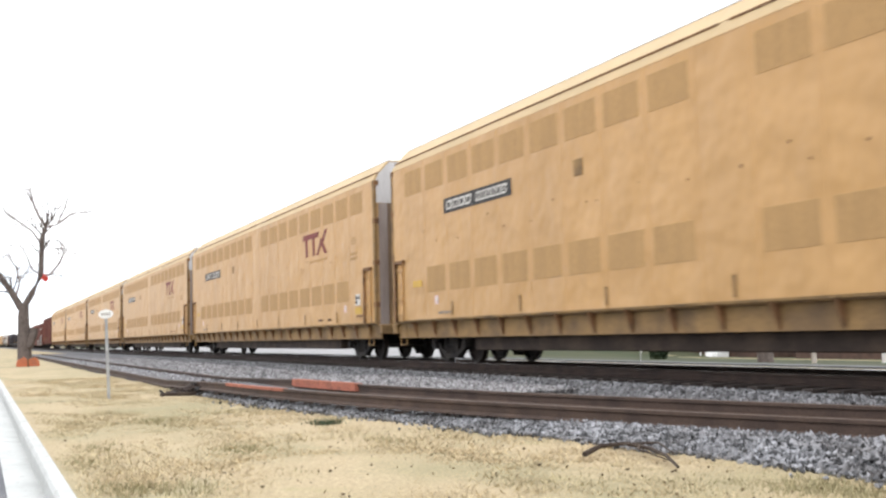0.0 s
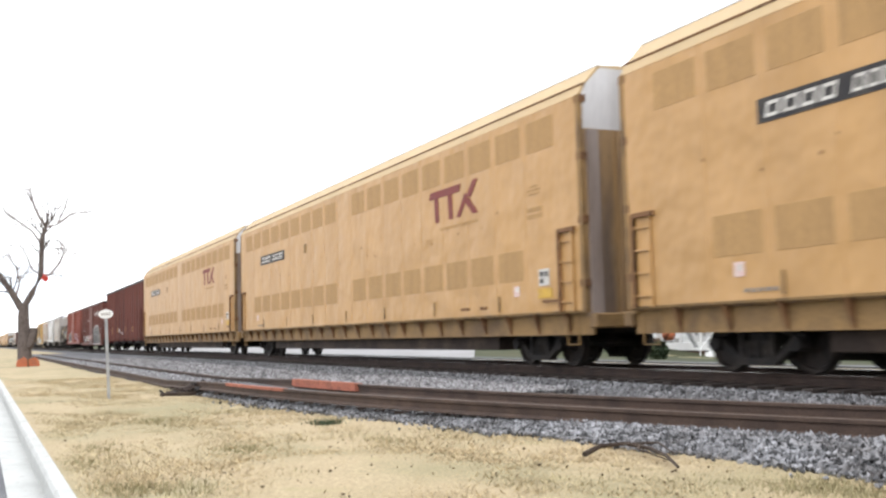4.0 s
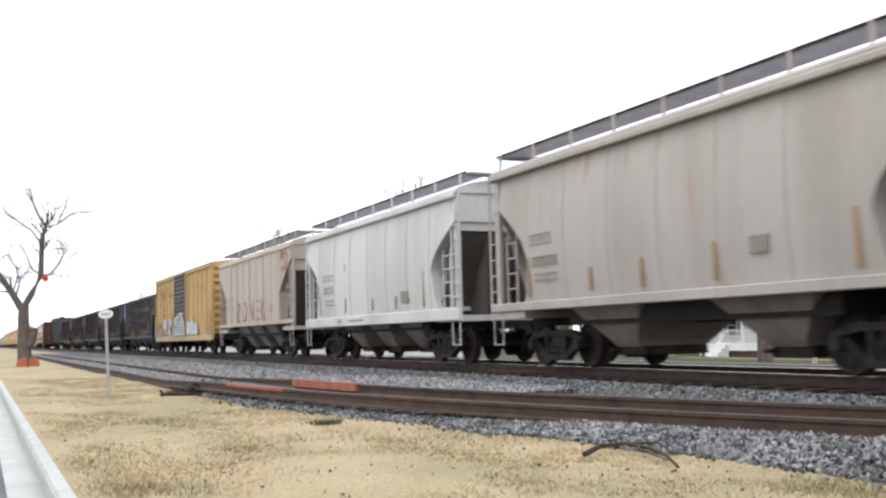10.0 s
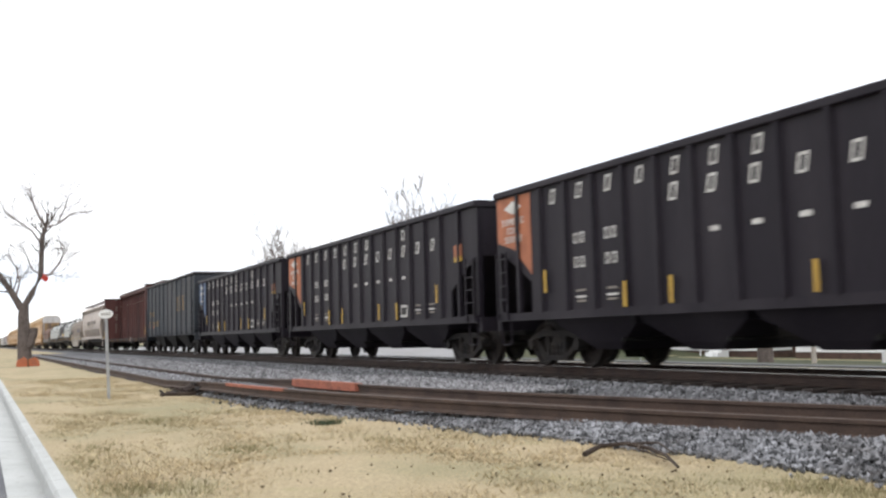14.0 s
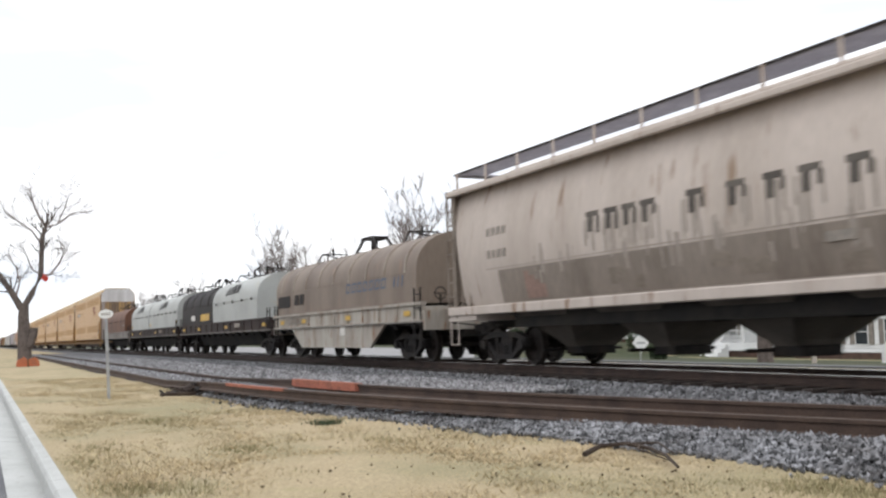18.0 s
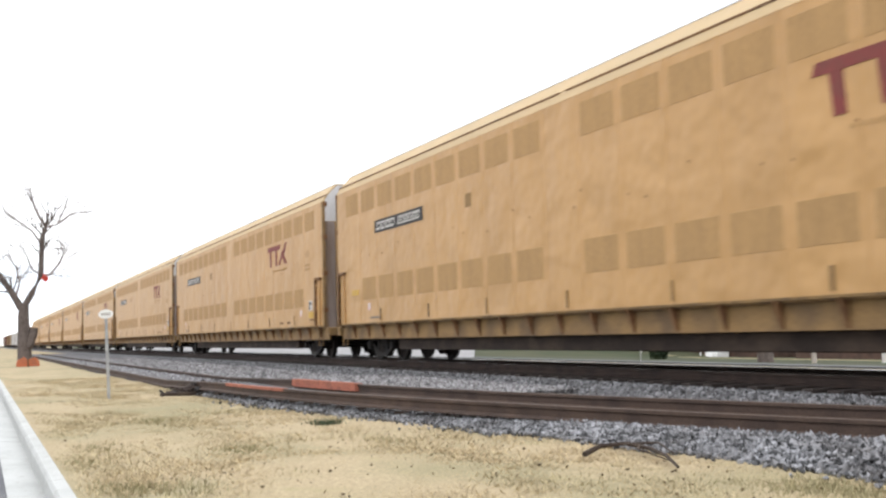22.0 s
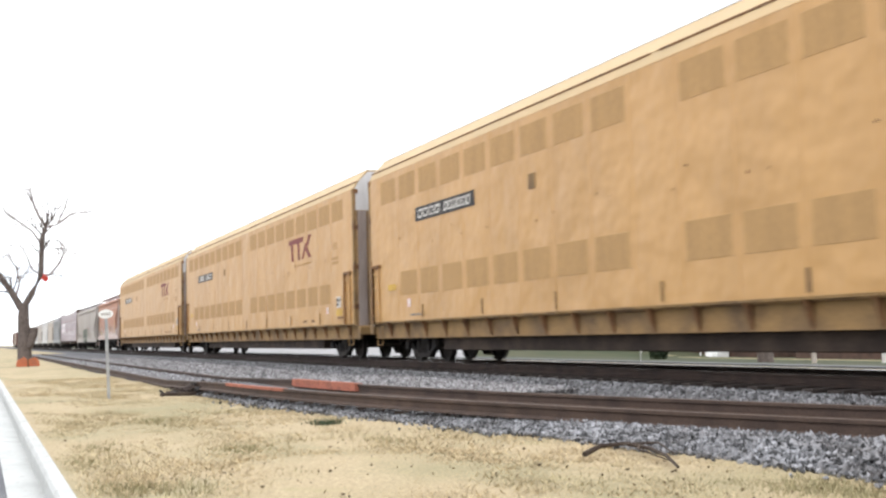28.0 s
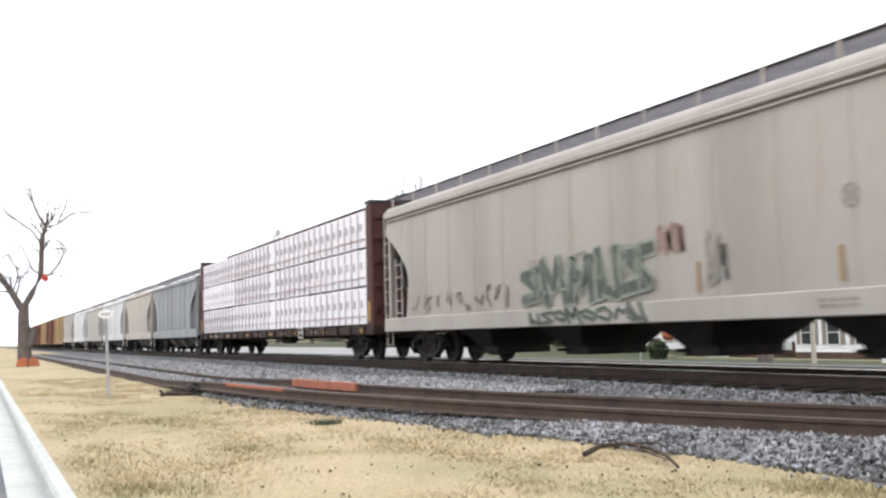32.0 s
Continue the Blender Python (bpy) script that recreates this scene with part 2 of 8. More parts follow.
MARKWHITE = surf("white_marking", (0.66, 0.64, 0.60), (0.46, 0.43, 0.40), 0.6, scale=4, fine=30, vary=0.2)
MARKBLACK = surf("black_marking", (0.03, 0.028, 0.03), (0.06, 0.055, 0.05), 0.6, scale=4, fine=30, vary=0.2)
MARKGREY = surf("grey_marking", (0.24, 0.215, 0.19), (0.32, 0.28, 0.24), 0.7, scale=5, fine=30, vary=0.3)
DULLYELLOW = surf("dull_yellow_marking", (0.38, 0.22, 0.05), (0.25, 0.14, 0.045), 0.6, scale=4, fine=30, vary=0.2)
MARKYELLOW = surf("yellow_marking", (0.56, 0.35, 0.06), (0.46, 0.28, 0.055), 0.5, scale=4, fine=30, vary=0.15)
MARKCREAM = surf("worn_cream_lettering", (0.56, 0.46, 0.38), (0.40, 0.28, 0.22), 0.7, scale=7, fine=30, vary=0.3)
PRINTPALE = surf("faded_print", (0.50, 0.46, 0.48), (0.42, 0.38, 0.40), 0.6, scale=4, fine=30, vary=0.2)
PRINTRED = surf("faded_red_print", (0.50, 0.36, 0.37), (0.58, 0.48, 0.48), 0.6, scale=4, fine=30, vary=0.2)
DUSTBOX = surf("boxcar_dusty_tan", (0.34, 0.24, 0.12), (0.27, 0.18, 0.10), 0.7, scale=0.9, streak=True, fine=25, vary=0.15)
DEADWOOD = surf("dead_wood", (0.045, 0.032, 0.025), (0.075, 0.055, 0.042), 0.9, scale=4, fine=30, vary=0.3)
LEAF = surf("dead_leaf", (0.10, 0.065, 0.04), (0.16, 0.11, 0.06), 0.9, scale=4, fine=30, vary=0.3, island=0.4)
GREENBLADE = surf("green_blades", (0.28, 0.25, 0.14), (0.34, 0.3, 0.175), 0.9, scale=1.5, fine=20, vary=0.2, island=0.3)
STAIN = surf("seam_stain", (0.31, 0.27, 0.235), (0.38, 0.335, 0.295), 0.7, scale=3, streak=True, fine=20, vary=0.2)
DARKGREEN = surf("dark_green_spray", (0.075, 0.085, 0.07), (0.125, 0.135, 0.112), 0.6, scale=3, fine=20, vary=0.3)
# Dark tone puts shade into slope sheets and bays; also plain letter brown.
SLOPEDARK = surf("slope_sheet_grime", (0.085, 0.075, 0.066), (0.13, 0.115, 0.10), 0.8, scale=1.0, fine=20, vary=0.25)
# Dirt, darkened further to hold the shade of the round side's lower half.
GRIMESHADE = surf("lower_side_grime", (0.265, 0.224, 0.19), (0.175, 0.143, 0.118), 0.8, scale=0.9, streak=True, fine=16, vary=0.3)
GRIME = surf("side_grime", (0.20, 0.165, 0.135), (0.29, 0.245, 0.205), 0.8, scale=1.6, fine=14, vary=0.3)
MARKRED = surf("dark_red_marking", (0.20, 0.045, 0.04), (0.17, 0.05, 0.042), 0.6, scale=4, fine=30, vary=0.2)
FADEDPINK = surf("faded_pink_sticker", (0.62, 0.42, 0.40), (0.62, 0.55, 0.50), 0.6, scale=9, fine=30, vary=0.1)
LAVENDER = surf("lavender_spray", (0.44, 0.40, 0.50), (0.36, 0.30, 0.36), 0.6, scale=5, fine=30, vary=0.2)
MARKORANGE = surf("orange_panel", (0.42, 0.155, 0.08), (0.32, 0.12, 0.065), 0.6, scale=2, fine=30, vary=0.15)
MARKBLUE = surf("blue_panel", (0.12, 0.17, 0.27), (0.09, 0.13, 0.21), 0.6, scale=2, fine=30, vary=0.15)
MARKPALE = surf("pale_blue_spray", (0.42, 0.50, 0.52), (0.55, 0.58, 0.56), 0.6, scale=3, fine=20, vary=0.3)
REDPLASTIC = surf("red_plastic", (0.55, 0.06, 0.04), (0.42, 0.05, 0.035), 0.5, scale=5, fine=30, vary=0.15)
TAGRED = surf("red_spray", (0.36, 0.10, 0.08), (0.30, 0.12, 0.10), 0.6, scale=4, fine=30, vary=0.2)
BARK = surf("bark", (0.16, 0.13, 0.115), (0.10, 0.082, 0.072), 0.95, scale=6, fine=40, vary=0.4, bump=0.6)
FARTWIG = surf("distant_twigs", (0.20, 0.165, 0.16), (0.135, 0.108, 0.104), 0.9, scale=3, fine=30, vary=0.3)
TAGRUST = surf("faded_rust_spray", (0.30, 0.2, 0.165), (0.22, 0.15, 0.125), 0.7, scale=3, fine=20, vary=0.3)
TWIG = surf("twigs", (0.31, 0.265, 0.25), (0.22, 0.19, 0.18), 0.9, scale=3, fine=30, vary=0.3)
SIDING = surf("white_siding", (0.78, 0.78, 0.77), (0.70, 0.70, 0.69), 0.6, scale=0.8, fine=15, vary=0.08)
SHINGLE = surf("grey_roof", (0.045, 0.046, 0.052), (0.07, 0.068, 0.07), 0.9, scale=1.2, fine=20, vary=0.3, bump=0.3)
BRICK = surf("brick_red", (0.125, 0.078, 0.06), (0.085, 0.056, 0.045), 0.9, scale=2.5, fine=25, vary=0.3)
GLASSDARK = surf("window_glass", (0.03, 0.035, 0.04), (0.05, 0.055, 0.06), 0.08, scale=1, fine=5, vary=0.1)
GALV = surf("galvanised_steel", (0.42, 0.43, 0.43), (0.33, 0.335, 0.34), 0.5, 0.5, scale=5, fine=40, vary=0.2)
SIGNFACE = surf("white_sign_face", (0.78, 0.78, 0.76), (0.70, 0.70, 0.68), 0.45, scale=4, fine=30, vary=0.1)
HEDGE = surf("evergreen_leaves", (0.035, 0.055, 0.028), (0.06, 0.08, 0.04), 0.7, scale=2, fine=20, vary=0.3, island=0.4)


# ---- mesh building ----
class Mesh:
    def __init__(self):
        self.v, self.f = [], []

    def box(self, x0, x1, y0, y1, z0, z1, c=0.0):
        """A block; c chamfers its upright and level edges."""
        n = len(self.v)
        if not c:
            self.v += [(x, y, z) for z in (z0, z1) for y in (y0, y1) for x in (x0, x1)]
            self.f += [tuple(n + i for i in q) for q in ((0, 2, 3, 1), (4, 5, 7, 6), (0, 1, 5, 4), (2, 6, 7, 3), (0, 4, 6, 2), (1, 3, 7, 5))]
            return self
        ring = [(x0 + c, y0), (x1 - c, y0), (x1, y0 + c), (x1, y1 - c), (x1 - c, y1), (x0 + c, y1), (x0, y1 - c), (x0, y0 + c)]
        inner = [(min(max(x, x0 + c), x1 - c), min(max(y, y0 + c), y1 - c)) for x, y in ring]
        for pts, z in ((inner, z0), (ring, z0 + c), (ring, z1 - c), (inner, z1)):
            self.v += [(x, y, z) for x, y in pts]
        for k in range(3):
            for i in range(8):
                j = (i + 1) % 8
                self.f.append((n + 8 * k + i, n + 8 * k + j, n + 8 * k + 8 + j, n + 8 * k + 8 + i))
        self.f += [tuple(n + 7 - i for i in range(8)), tuple(n + 24 + i for i in range(8))]
        return self

    def prism(self, pts, axis, a, b):
        """A closed outline, drawn across the axis (x: pts are y,z; y: pts are x,z; z: pts are x,y), pushed from a to b."""
        n, k = len(self.v), len(pts)
        put = {"x": lambda p, t: (t, p[0], p[1]), "y": lambda p, t: (p[0], t, p[1]), "z": lambda p, t: (p[0], p[1], t)}[axis]
        for t in (a, b):
            self.v += [put(p, t) for p in pts]
        self.f += [tuple(n + i for i in range(k)), tuple(n + k + k - 1 - i for i in range(k))]
        self.f += [(n + i, n + k + i, n + k + (i + 1) % k, n + (i + 1) % k) for i in range(k)]
        return self

    def tube(self, pts, r, sides=6, r2=None):
        """A round bar along the points, tapering from r to r2."""
        n, m = len(self.v), len(pts)
        for i, p in enumerate(pts):
            p = Vector(p)
            d = (Vector(pts[min(i + 1, m - 1)]) - Vector(pts[max(i - 1, 0)])).normalized()
            u = d.cross((0, 0, 1) if abs(d.z) < 0.9 else (1, 0, 0)).normalized()
            w = d.cross(u)
            rr = r + ((r if r2 is None else r2) - r) * i / (m - 1)
            self.v += [tuple(p + (u * math.cos(2 * math.pi * k / sides) + w * math.sin(2 * math.pi * k / sides)) * rr) for k in range(sides)]
        for i in range(m - 1):
            a, b = n + i * sides, n + (i + 1) * sides
            self.f += [(a + k, a + (k + 1) % sides, b + (k + 1) % sides, b + k) for k in range(sides)]
        self.f += [tuple(n + sides - 1 - k for k in range(sides)), tuple(n + (m - 1) * sides + k for k in range(sides))]
        return self

    def lathe(self, rings, axis, origin=(0, 0, 0), sides=20):
        """Rings of (place along the axis, radius) turned round it."""
        n, o = len(self.v), Vector(origin)
        for t, r in rings:
            for k in range(sides):
                c, s = r * math.cos(2 * math.pi * k / sides), r * math.sin(2 * math.pi * k / sides)
                self.v.append(tuple(o + Vector({"x": (t, c, s), "y": (c, t, s), "z": (c, s, t)}[axis])))
        for i in range(len(rings) - 1):
            a, b = n + i * sides, n + (i + 1) * sides
            self.f += [(a + k, a + (k + 1) % sides, b + (k + 1) % sides, b + k) for k in range(sides)]
        self.f += [tuple(n + sides - 1 - k for k in range(sides)), tuple(n + (len(rings) - 1) * sides + k for k in range(sides))]
        return self

    def loft(self, levels):
        """A stack of upright levels (z, half width, y from, y to), closed below and above."""
        n = len(self.v)
        for z, w, a, b in levels:
            self.v += [(-w, a, z), (w, a, z), (w, b, z), (-w, b, z)]
        for i in range(len(levels) - 1):
            p = n + 4 * i
            self.f += [(p + k, p + (k + 1) % 4, p + 4 + (k + 1) % 4, p + 4 + k) for k in range(4)]
        self.f += [(n + 3, n + 2, n + 1, n), tuple(n + 4 * (len(levels) - 1) + k for k in range(4))]
        return self


def data_of(name, m, material, smooth=False):
    me = bpy.data.meshes.new(name)
    me.from_pydata(m.v, [], m.f)
    me.materials.append(material)
    if smooth:
        me.polygons.foreach_set("use_smooth", [True] * len(me.polygons))
        me.set_sharp_from_angle(angle=radians(40))
    me.update()
    bm = bmesh.new()
    bm.from_mesh(me)
    bmesh.ops.recalc_face_normals(bm, faces=bm.faces)
    bm.to_mesh(me)
    bm.free()
    return me


def part(name, m, material, parent=None, label="", smooth=False, at=None, category="", kind="", group=""):
    """One mesh object, as a part of its parent or on its own."""
    ob = new(name, data_of(name, m, material, smooth) if isinstance(m, Mesh) else m)
    ob.parent = parent
    if at:
        ob.location = at
    return tagged(ob, label, category, group, kind)


def empty(name, label="", category="", kind="", group=""):
    ob = new(name)
    ob.empty_display_size = 0.3
    return tagged(ob, label, category, group, kind)


SHARED = {}


def shared(key, make, material, smooth=False):
    if key not in SHARED:
        SHARED[key] = data_of(key, make(), material, smooth)
    return SHARED[key]


def lettering(name, words, size, material, parent, y, z, x, lean=0.0, spread=1.0, thin=0.0):
    """Words on the near side of a car, in the built-in font, read from the track's near side."""
    cu = bpy.data.curves.new(name, "FONT")
    cu.body, cu.size, cu.extrude, cu.align_x, cu.shear, cu.space_character, cu.offset = words, size, 0.006, "CENTER", lean, spread, -thin
    tmp = new("scratch", cu)
    me = bpy.data.meshes.new_from_object(tmp.evaluated_get(bpy.context.evaluated_depsgraph_get()))
    bpy.data.objects.remove(tmp)
    bpy.data.curves.remove(cu)
    me.materials.clear()
    me.materials.append(material)
    ob = new(name, me)
    ob.parent = parent
    ob.matrix_local = pose(x, y, z, 90, 0, -90)
    return ob


def side_bars(parent, name, y0, z0, count, w, h, pitch, material, x=-1.575, lean=0.0, solid=False):
    """Writing that stands for plain marks, one for each character, running from the far end to the near end."""
    ink, hollow = w, not (solid or w > 0.9 or h < 0.12)
    b = min(w, h) * 0.21

    def make():
        if not hollow:
            return Mesh().prism([(-w / 2 + lean, 0), (w / 2 + lean, 0), (w / 2 - lean, h), (-w / 2 - lean, h)], "x", 0, 0.006)
        m, k = Mesh(), lean * 2 / h
        slab = lambda p, q, lo, hi: m.prism([(p + lean - k * lo, lo), (q + lean - k * lo, lo), (q + lean - k * hi, hi), (p + lean - k * hi, hi)], "x", 0, 0.006)
        slab(-w / 2, -w / 2 + b, 0, h)
        slab(w / 2 - b, w / 2, 0, h)
        slab(-w / 2 + b, w / 2 - b, 0, b)
        slab(-w / 2 + b, w / 2 - b, h - b, h)
        return m
    if name == "small_line" and count > 2:
        m = Mesh()
        for i in range(count):
            m.box(x, x + 0.006, y0 - i * pitch - w / 2, y0 - i * pitch + w / 2, z0, z0 + h)
        part("stencil_line", m, material, parent)
        return
    for i in range(count):
        part(name, shared(f"{name}_{ink:.2f}_{h:.2f}_{lean:.2f}_{material.name}", make, material), None, parent, at=(x, y0 - i * pitch, z0))


# ---- the ground, kerb, road and tracks ----
XC = 10.257 + 1.56  # middle of the main line
SPEED = 24.303  # metres a second
RAIL_Z = -0.04  # top of the main rails


def siding_x(s):
    """The middle of the near track, which bends away from the main line."""
    if s > 22:
        return 5.0
    if s > 6:
        return 5.0 + 0.0117 * (22 - s) ** 2
    return 5.0 + 0.0117 * 256 + 0.374 * (6 - s)


def gravel_edge(s):
    return siding_x(s) - (0.85 + (0.02 * (14 - s) ** 2 if s < 14 else 0.0))


def far_land(x, y):
    """The land across the line: it falls away behind the near houses and rises further along."""
    if x < 24.5:
        return -0.62
    rise, fall = min((x - 24.5) * 0.012, 0.25), -min((x - 24.5) * 0.036, 0.65)
    k = min(max((y - 50) / 12, 0.0), 1.0)
    return -0.62 + fall + (rise - fall) * k * k * (3 - 2 * k)


def build_ground():
    # one sheet: verge, kerb step, road, and the lower land across the line, out to the horizon
    ys = [-3000, -300, -60, -20] + [i * 0.5 for i in range(-10, 121)] + [70, 85, 110, 150, 220, 400, 900, 3000]
    xs = [-3000, -300, -40, -8.2, -7.9, -7.88, 0.58, 0.62, 0.66] + [0.7 + 0.35 * i for i in range(1, 24)] + [9.3, 10, 12, 14, 16.5, 17.2, 23, 24, 26, 30, 36, 45, 70, 120, 300, 3000]
    v, f = [], []
    for y in ys:
        for x in xs:
            z = -0.45
            if -7.89 < x < 0.6:
                z = -0.68
            elif x > 16.6:
                z = far_land(x, y)
            elif 0.7 < x < 9 and -5 < y < 60:
                z += 0.05 * noise.noise((x * 0.5, y * 0.35, 3)) + 0.02 * noise.noise((x * 2.1, y * 1.7, 9)) - 0.02
                if x > gravel_edge(y) + 0.2:
                    z -= 0.12
            v.append((x, y, z))
    k = len(xs)
    for j in range(len(ys) - 1):
        for i in range(k - 1):
            f.append((j * k + i, j * k + i + 1, (j + 1) * k + i + 1, (j + 1) * k + i))
    m = Mesh()
    m.v, m.f = v, f
    g = part("ground", m, TURF, None, "dry straw-coloured lawn with bare and greenish patches", True, category="ground", kind="structure")
    # green lawn across the line
    m, k = Mesh(), 0
    xs, ys = [24.0, 26, 28, 30, 33, 36, 40, 45, 52, 60, 70, 80], [-60, 0, 20, 35] + [45 + 2 * i for i in range(12)] + [80, 110, 170, 260, 400]
    for y in ys:
        m.v += [(x, y, far_land(x, y) + 0.03) for x in xs]
    for j in range(len(ys) - 1):
        m.f += [(j * 12 + i, j * 12 + i + 1, j * 12 + i + 13, j * 12 + i + 12) for i in range(11)]
    part("lawn", m, LAWN, None,
         "green winter lawn before the houses across the line", category="lawn", kind="structure")
    part("far_road", Mesh().box(17.4, 22.6, -200, 600, -0.66, -0.598), PALEROAD, None, "pale grey street beyond the railway", category="road", kind="structure")
    part("pavement", Mesh().box(23.2, 23.98, -200, 600, -0.66, -0.56), PALEROAD, None, "grey concrete footpath along the far street", category="pavement", kind="structure")
    # a paved forecourt that widens along the far street
    m, ys = Mesh(), [46.5 + 4 * i for i in range(8)] + [85, 100, 130, 170, 230]
    for y in ys:
        wide = min(12.0, (y - 46) * 0.5)
        m.v += [(22.7 + wide * i / 8, y, far_land(22.7 + wide * i / 8, y) + 0.075) for i in range(9)]
    for j in range(len(ys) - 1):
        m.f += [(j * 9 + i, j * 9 + i + 1, j * 9 + i + 10, j * 9 + i + 9) for i in range(8)]
    part("forecourt", m, FORECOURT, None, "pale concrete forecourt beside the far street", category="pavement", kind="structure")
    part("road", Mesh().box(-7.6, 0.235, -200, 600, -0.69, -0.614), ASPHALT, None, "grey asphalt road beside the verge", category="road", kind="structure")
    kerb = empty("kerb", "weathered pale concrete kerb with a flat gutter", "kerb", "structure")
    for i in range(-4, 40):
        y = i * 3.0
        part("kerb_stone", shared("kerb_stone", lambda: Mesh().prism([(0.53, -0.68), (0.53, -0.47), (0.555, -0.435), (0.655, -0.43), (0.67, -0.45), (0.67, -0.68)], "y", 0.006, 2.994), CONCRETE), None, kerb, at=(0, y, 0))
        part("gutter_slab", shared("gutter_slab", lambda: Mesh().prism([(0.235, -0.68), (0.235, -0.603), (0.53, -0.62), (0.53, -0.68)], "y", 0.006, 2.994), CONCRETE), None, kerb, at=(0, y, 0))


def ribbon(profile, ys, centre, drop=lambda y: 0.0):
    """A strip whose cross-section (dx, z) follows a line along the track."""
    m = Mesh()
    k = len(profile)
    for y in ys:
        c = centre(y)
        m.v += [(c + dx, y, z - drop(y)) for dx, z in profile]
    for j in range(len(ys) - 1):
        for i in range(k):
            a, b = j * k + i, j * k + (i + 1) % k
            m.f.append((a, b, b + k, a + k))
    m.f += [tuple(range(k)), tuple((len(ys) - 1) * k + i for i in reversed(range(k)))]
    return m


RAIL_FOOT = [(-0.07, -0.17), (0.07, -0.17), (0.07, -0.155), (0.012, -0.13), (0.012, -0.05), (0.036, -0.04), (0.036, -0.006), (-0.036, -0.006), (-0.036, -0.04), (-0.012, -0.05), (-0.012, -0.13), (-0.07, -0.155)]
RAIL_CROWN = [(-0.036, -0.006), (0.036, -0.006), (0.034, -0.002), (0.02, 0.0), (-0.02, 0.0), (-0.034, -0.002)]


def build_track():
    rng = random.Random(5)
    main = empty("main_track", "main line of rusty steel rails on dark ties and grey ballast", "railway track", "structure")
    xc = XC
    far = [-80, 0, 60, 200, 700]
    for sx in (-0.7525, 0.7525):
        r = part("rail", ribbon([(dx, z + RAIL_Z) for dx, z in RAIL_FOOT], far, lambda y: xc + sx), RAILMAIN, main)
        part("rail_head", ribbon([(dx, z + RAIL_Z) for dx, z in RAIL_CROWN], far, lambda y: xc + sx), RAILTOP, r, "bright worn running surface")
    tie = shared("tie", lambda: Mesh().box(-1.3, 1.3, -0.115, 0.115, -0.17, 0.0, 0.012), MAINTIE)
    for i in range(120):
        t = part("tie", tie, None, main, at=(xc + rng.uniform(-0.04, 0.04), 1 + i * 0.52, -0.172 + RAIL_Z))
        t.rotation_euler.z = rng.uniform(-0.02, 0.02)
    m = Mesh()
    for i in range(120, 700):
        m.box(xc - 1.3, xc + 1.3, 1 + i * 0.52 - 0.115, 1 + i * 0.52 + 0.115, -0.38, -0.172 + RAIL_Z)
    part("far_ties", m, MAINTIE, main, kind="stuff")
    # ballast beds
    part("ballast_bed", Mesh().prism([(8.75, -0.55), (9.0, -0.46), (9.95, -0.27), (13.7, -0.27), (15.2, -0.6), (15.2, -0.75), (8.75, -0.75)], "y", -80, 700), STONEBED, None,
         "grey crushed-stone ballast bank under the main line", category="ballast", kind="structure")
    ys = [-1 + 0.5 * i for i in range(0, 140)] + [75, 90, 120]
    m = Mesh()
    for y in ys:
        c, e = siding_x(y), gravel_edge(y)
        lift = 0.0 if y < 24 else -0.06
        row = [(e, -0.47 if y < 55 else -0.445), (e + 0.14, -0.40 + lift), (max(c - 1.2, e + 0.4), -0.325 + lift), (c, -0.312 + lift), (c + 1.2, -0.325 + lift), (max(c + 1.9, 8.9), -0.46 if y < 55 else -0.43)]
        m.v += [(x, y, z) for x, z in row]
    for j in range(len(ys) - 1):
        for i in range(5):
            a = j * 6 + i
            m.f.append((a, a + 1, a + 7, a + 6))
    part("siding_ballast", m, STONEBED, None, "grey ballast spread round the siding and into the grass", category="ballast", kind="structure")
    side = empty("siding_track", "rusty brown siding rails bending towards the main line", "railway track", "structure")
    ys = [0.5 * i for i in range(2, 60)] + [32, 36, 42, 50, 62, 80, 110]
    zt = -0.15

    def sink(y):
        return 0.12 * min(max((y - 20) / 6, 0.0), 1.0)
    for sx in (-0.7525, 0.7525):
        def mid(y, sx=sx):
            slope = (siding_x(y + 0.1) - siding_x(y - 0.1)) / 0.2
            return siding_x(y) + sx * math.sqrt(1 + slope * slope)
        r = part("rail", ribbon([(dx, z + zt) for dx, z in RAIL_FOOT], ys, mid, sink), RAILSIDE, side)
        part("rail_head", ribbon([(dx, z + zt) for dx, z in RAIL_CROWN], ys, mid, sink), RAILDULL, r, "dull rusted running surface")
        if sx > 0:
            yo = [16.85 + 0.3 * i for i in range(11)]
            part("painted_length", ribbon([(-0.085, zt - 0.13), (0.05, zt - 0.13), (0.05, zt + 0.012), (-0.085, zt + 0.012)], yo, mid), ORANGEWORN, r, "faded orange painted length of rail")
        else:
            yo = [16.4 + 0.3 * i for i in range(11)]
            part("painted_length", ribbon([(-0.042, zt - 0.045), (0.042, zt - 0.045), (0.042, zt + 0.005), (-0.042, zt + 0.005)], yo, mid), ORANGEWORN, r, "thin worn orange paint on the rail head")
    short_tie = shared("buried_tie", lambda: Mesh().box(-0.74, 0.74, -0.115, 0.115, -0.17, 0.0, 0.012), TIE)
    for i in range(44):
        y = 1.5 + i * 0.55
        t = part("tie", short_tie, None, side, at=(siding_x(y) + rng.uniform(-0.05, 0.05), y, zt - 0.19 - rng.uniform(0, 0.02)))
        t.rotation_euler.z = math.atan(-(siding_x(y + 0.1) - siding_x(y - 0.1)) / 0.2) + rng.uniform(-0.03, 0.03)


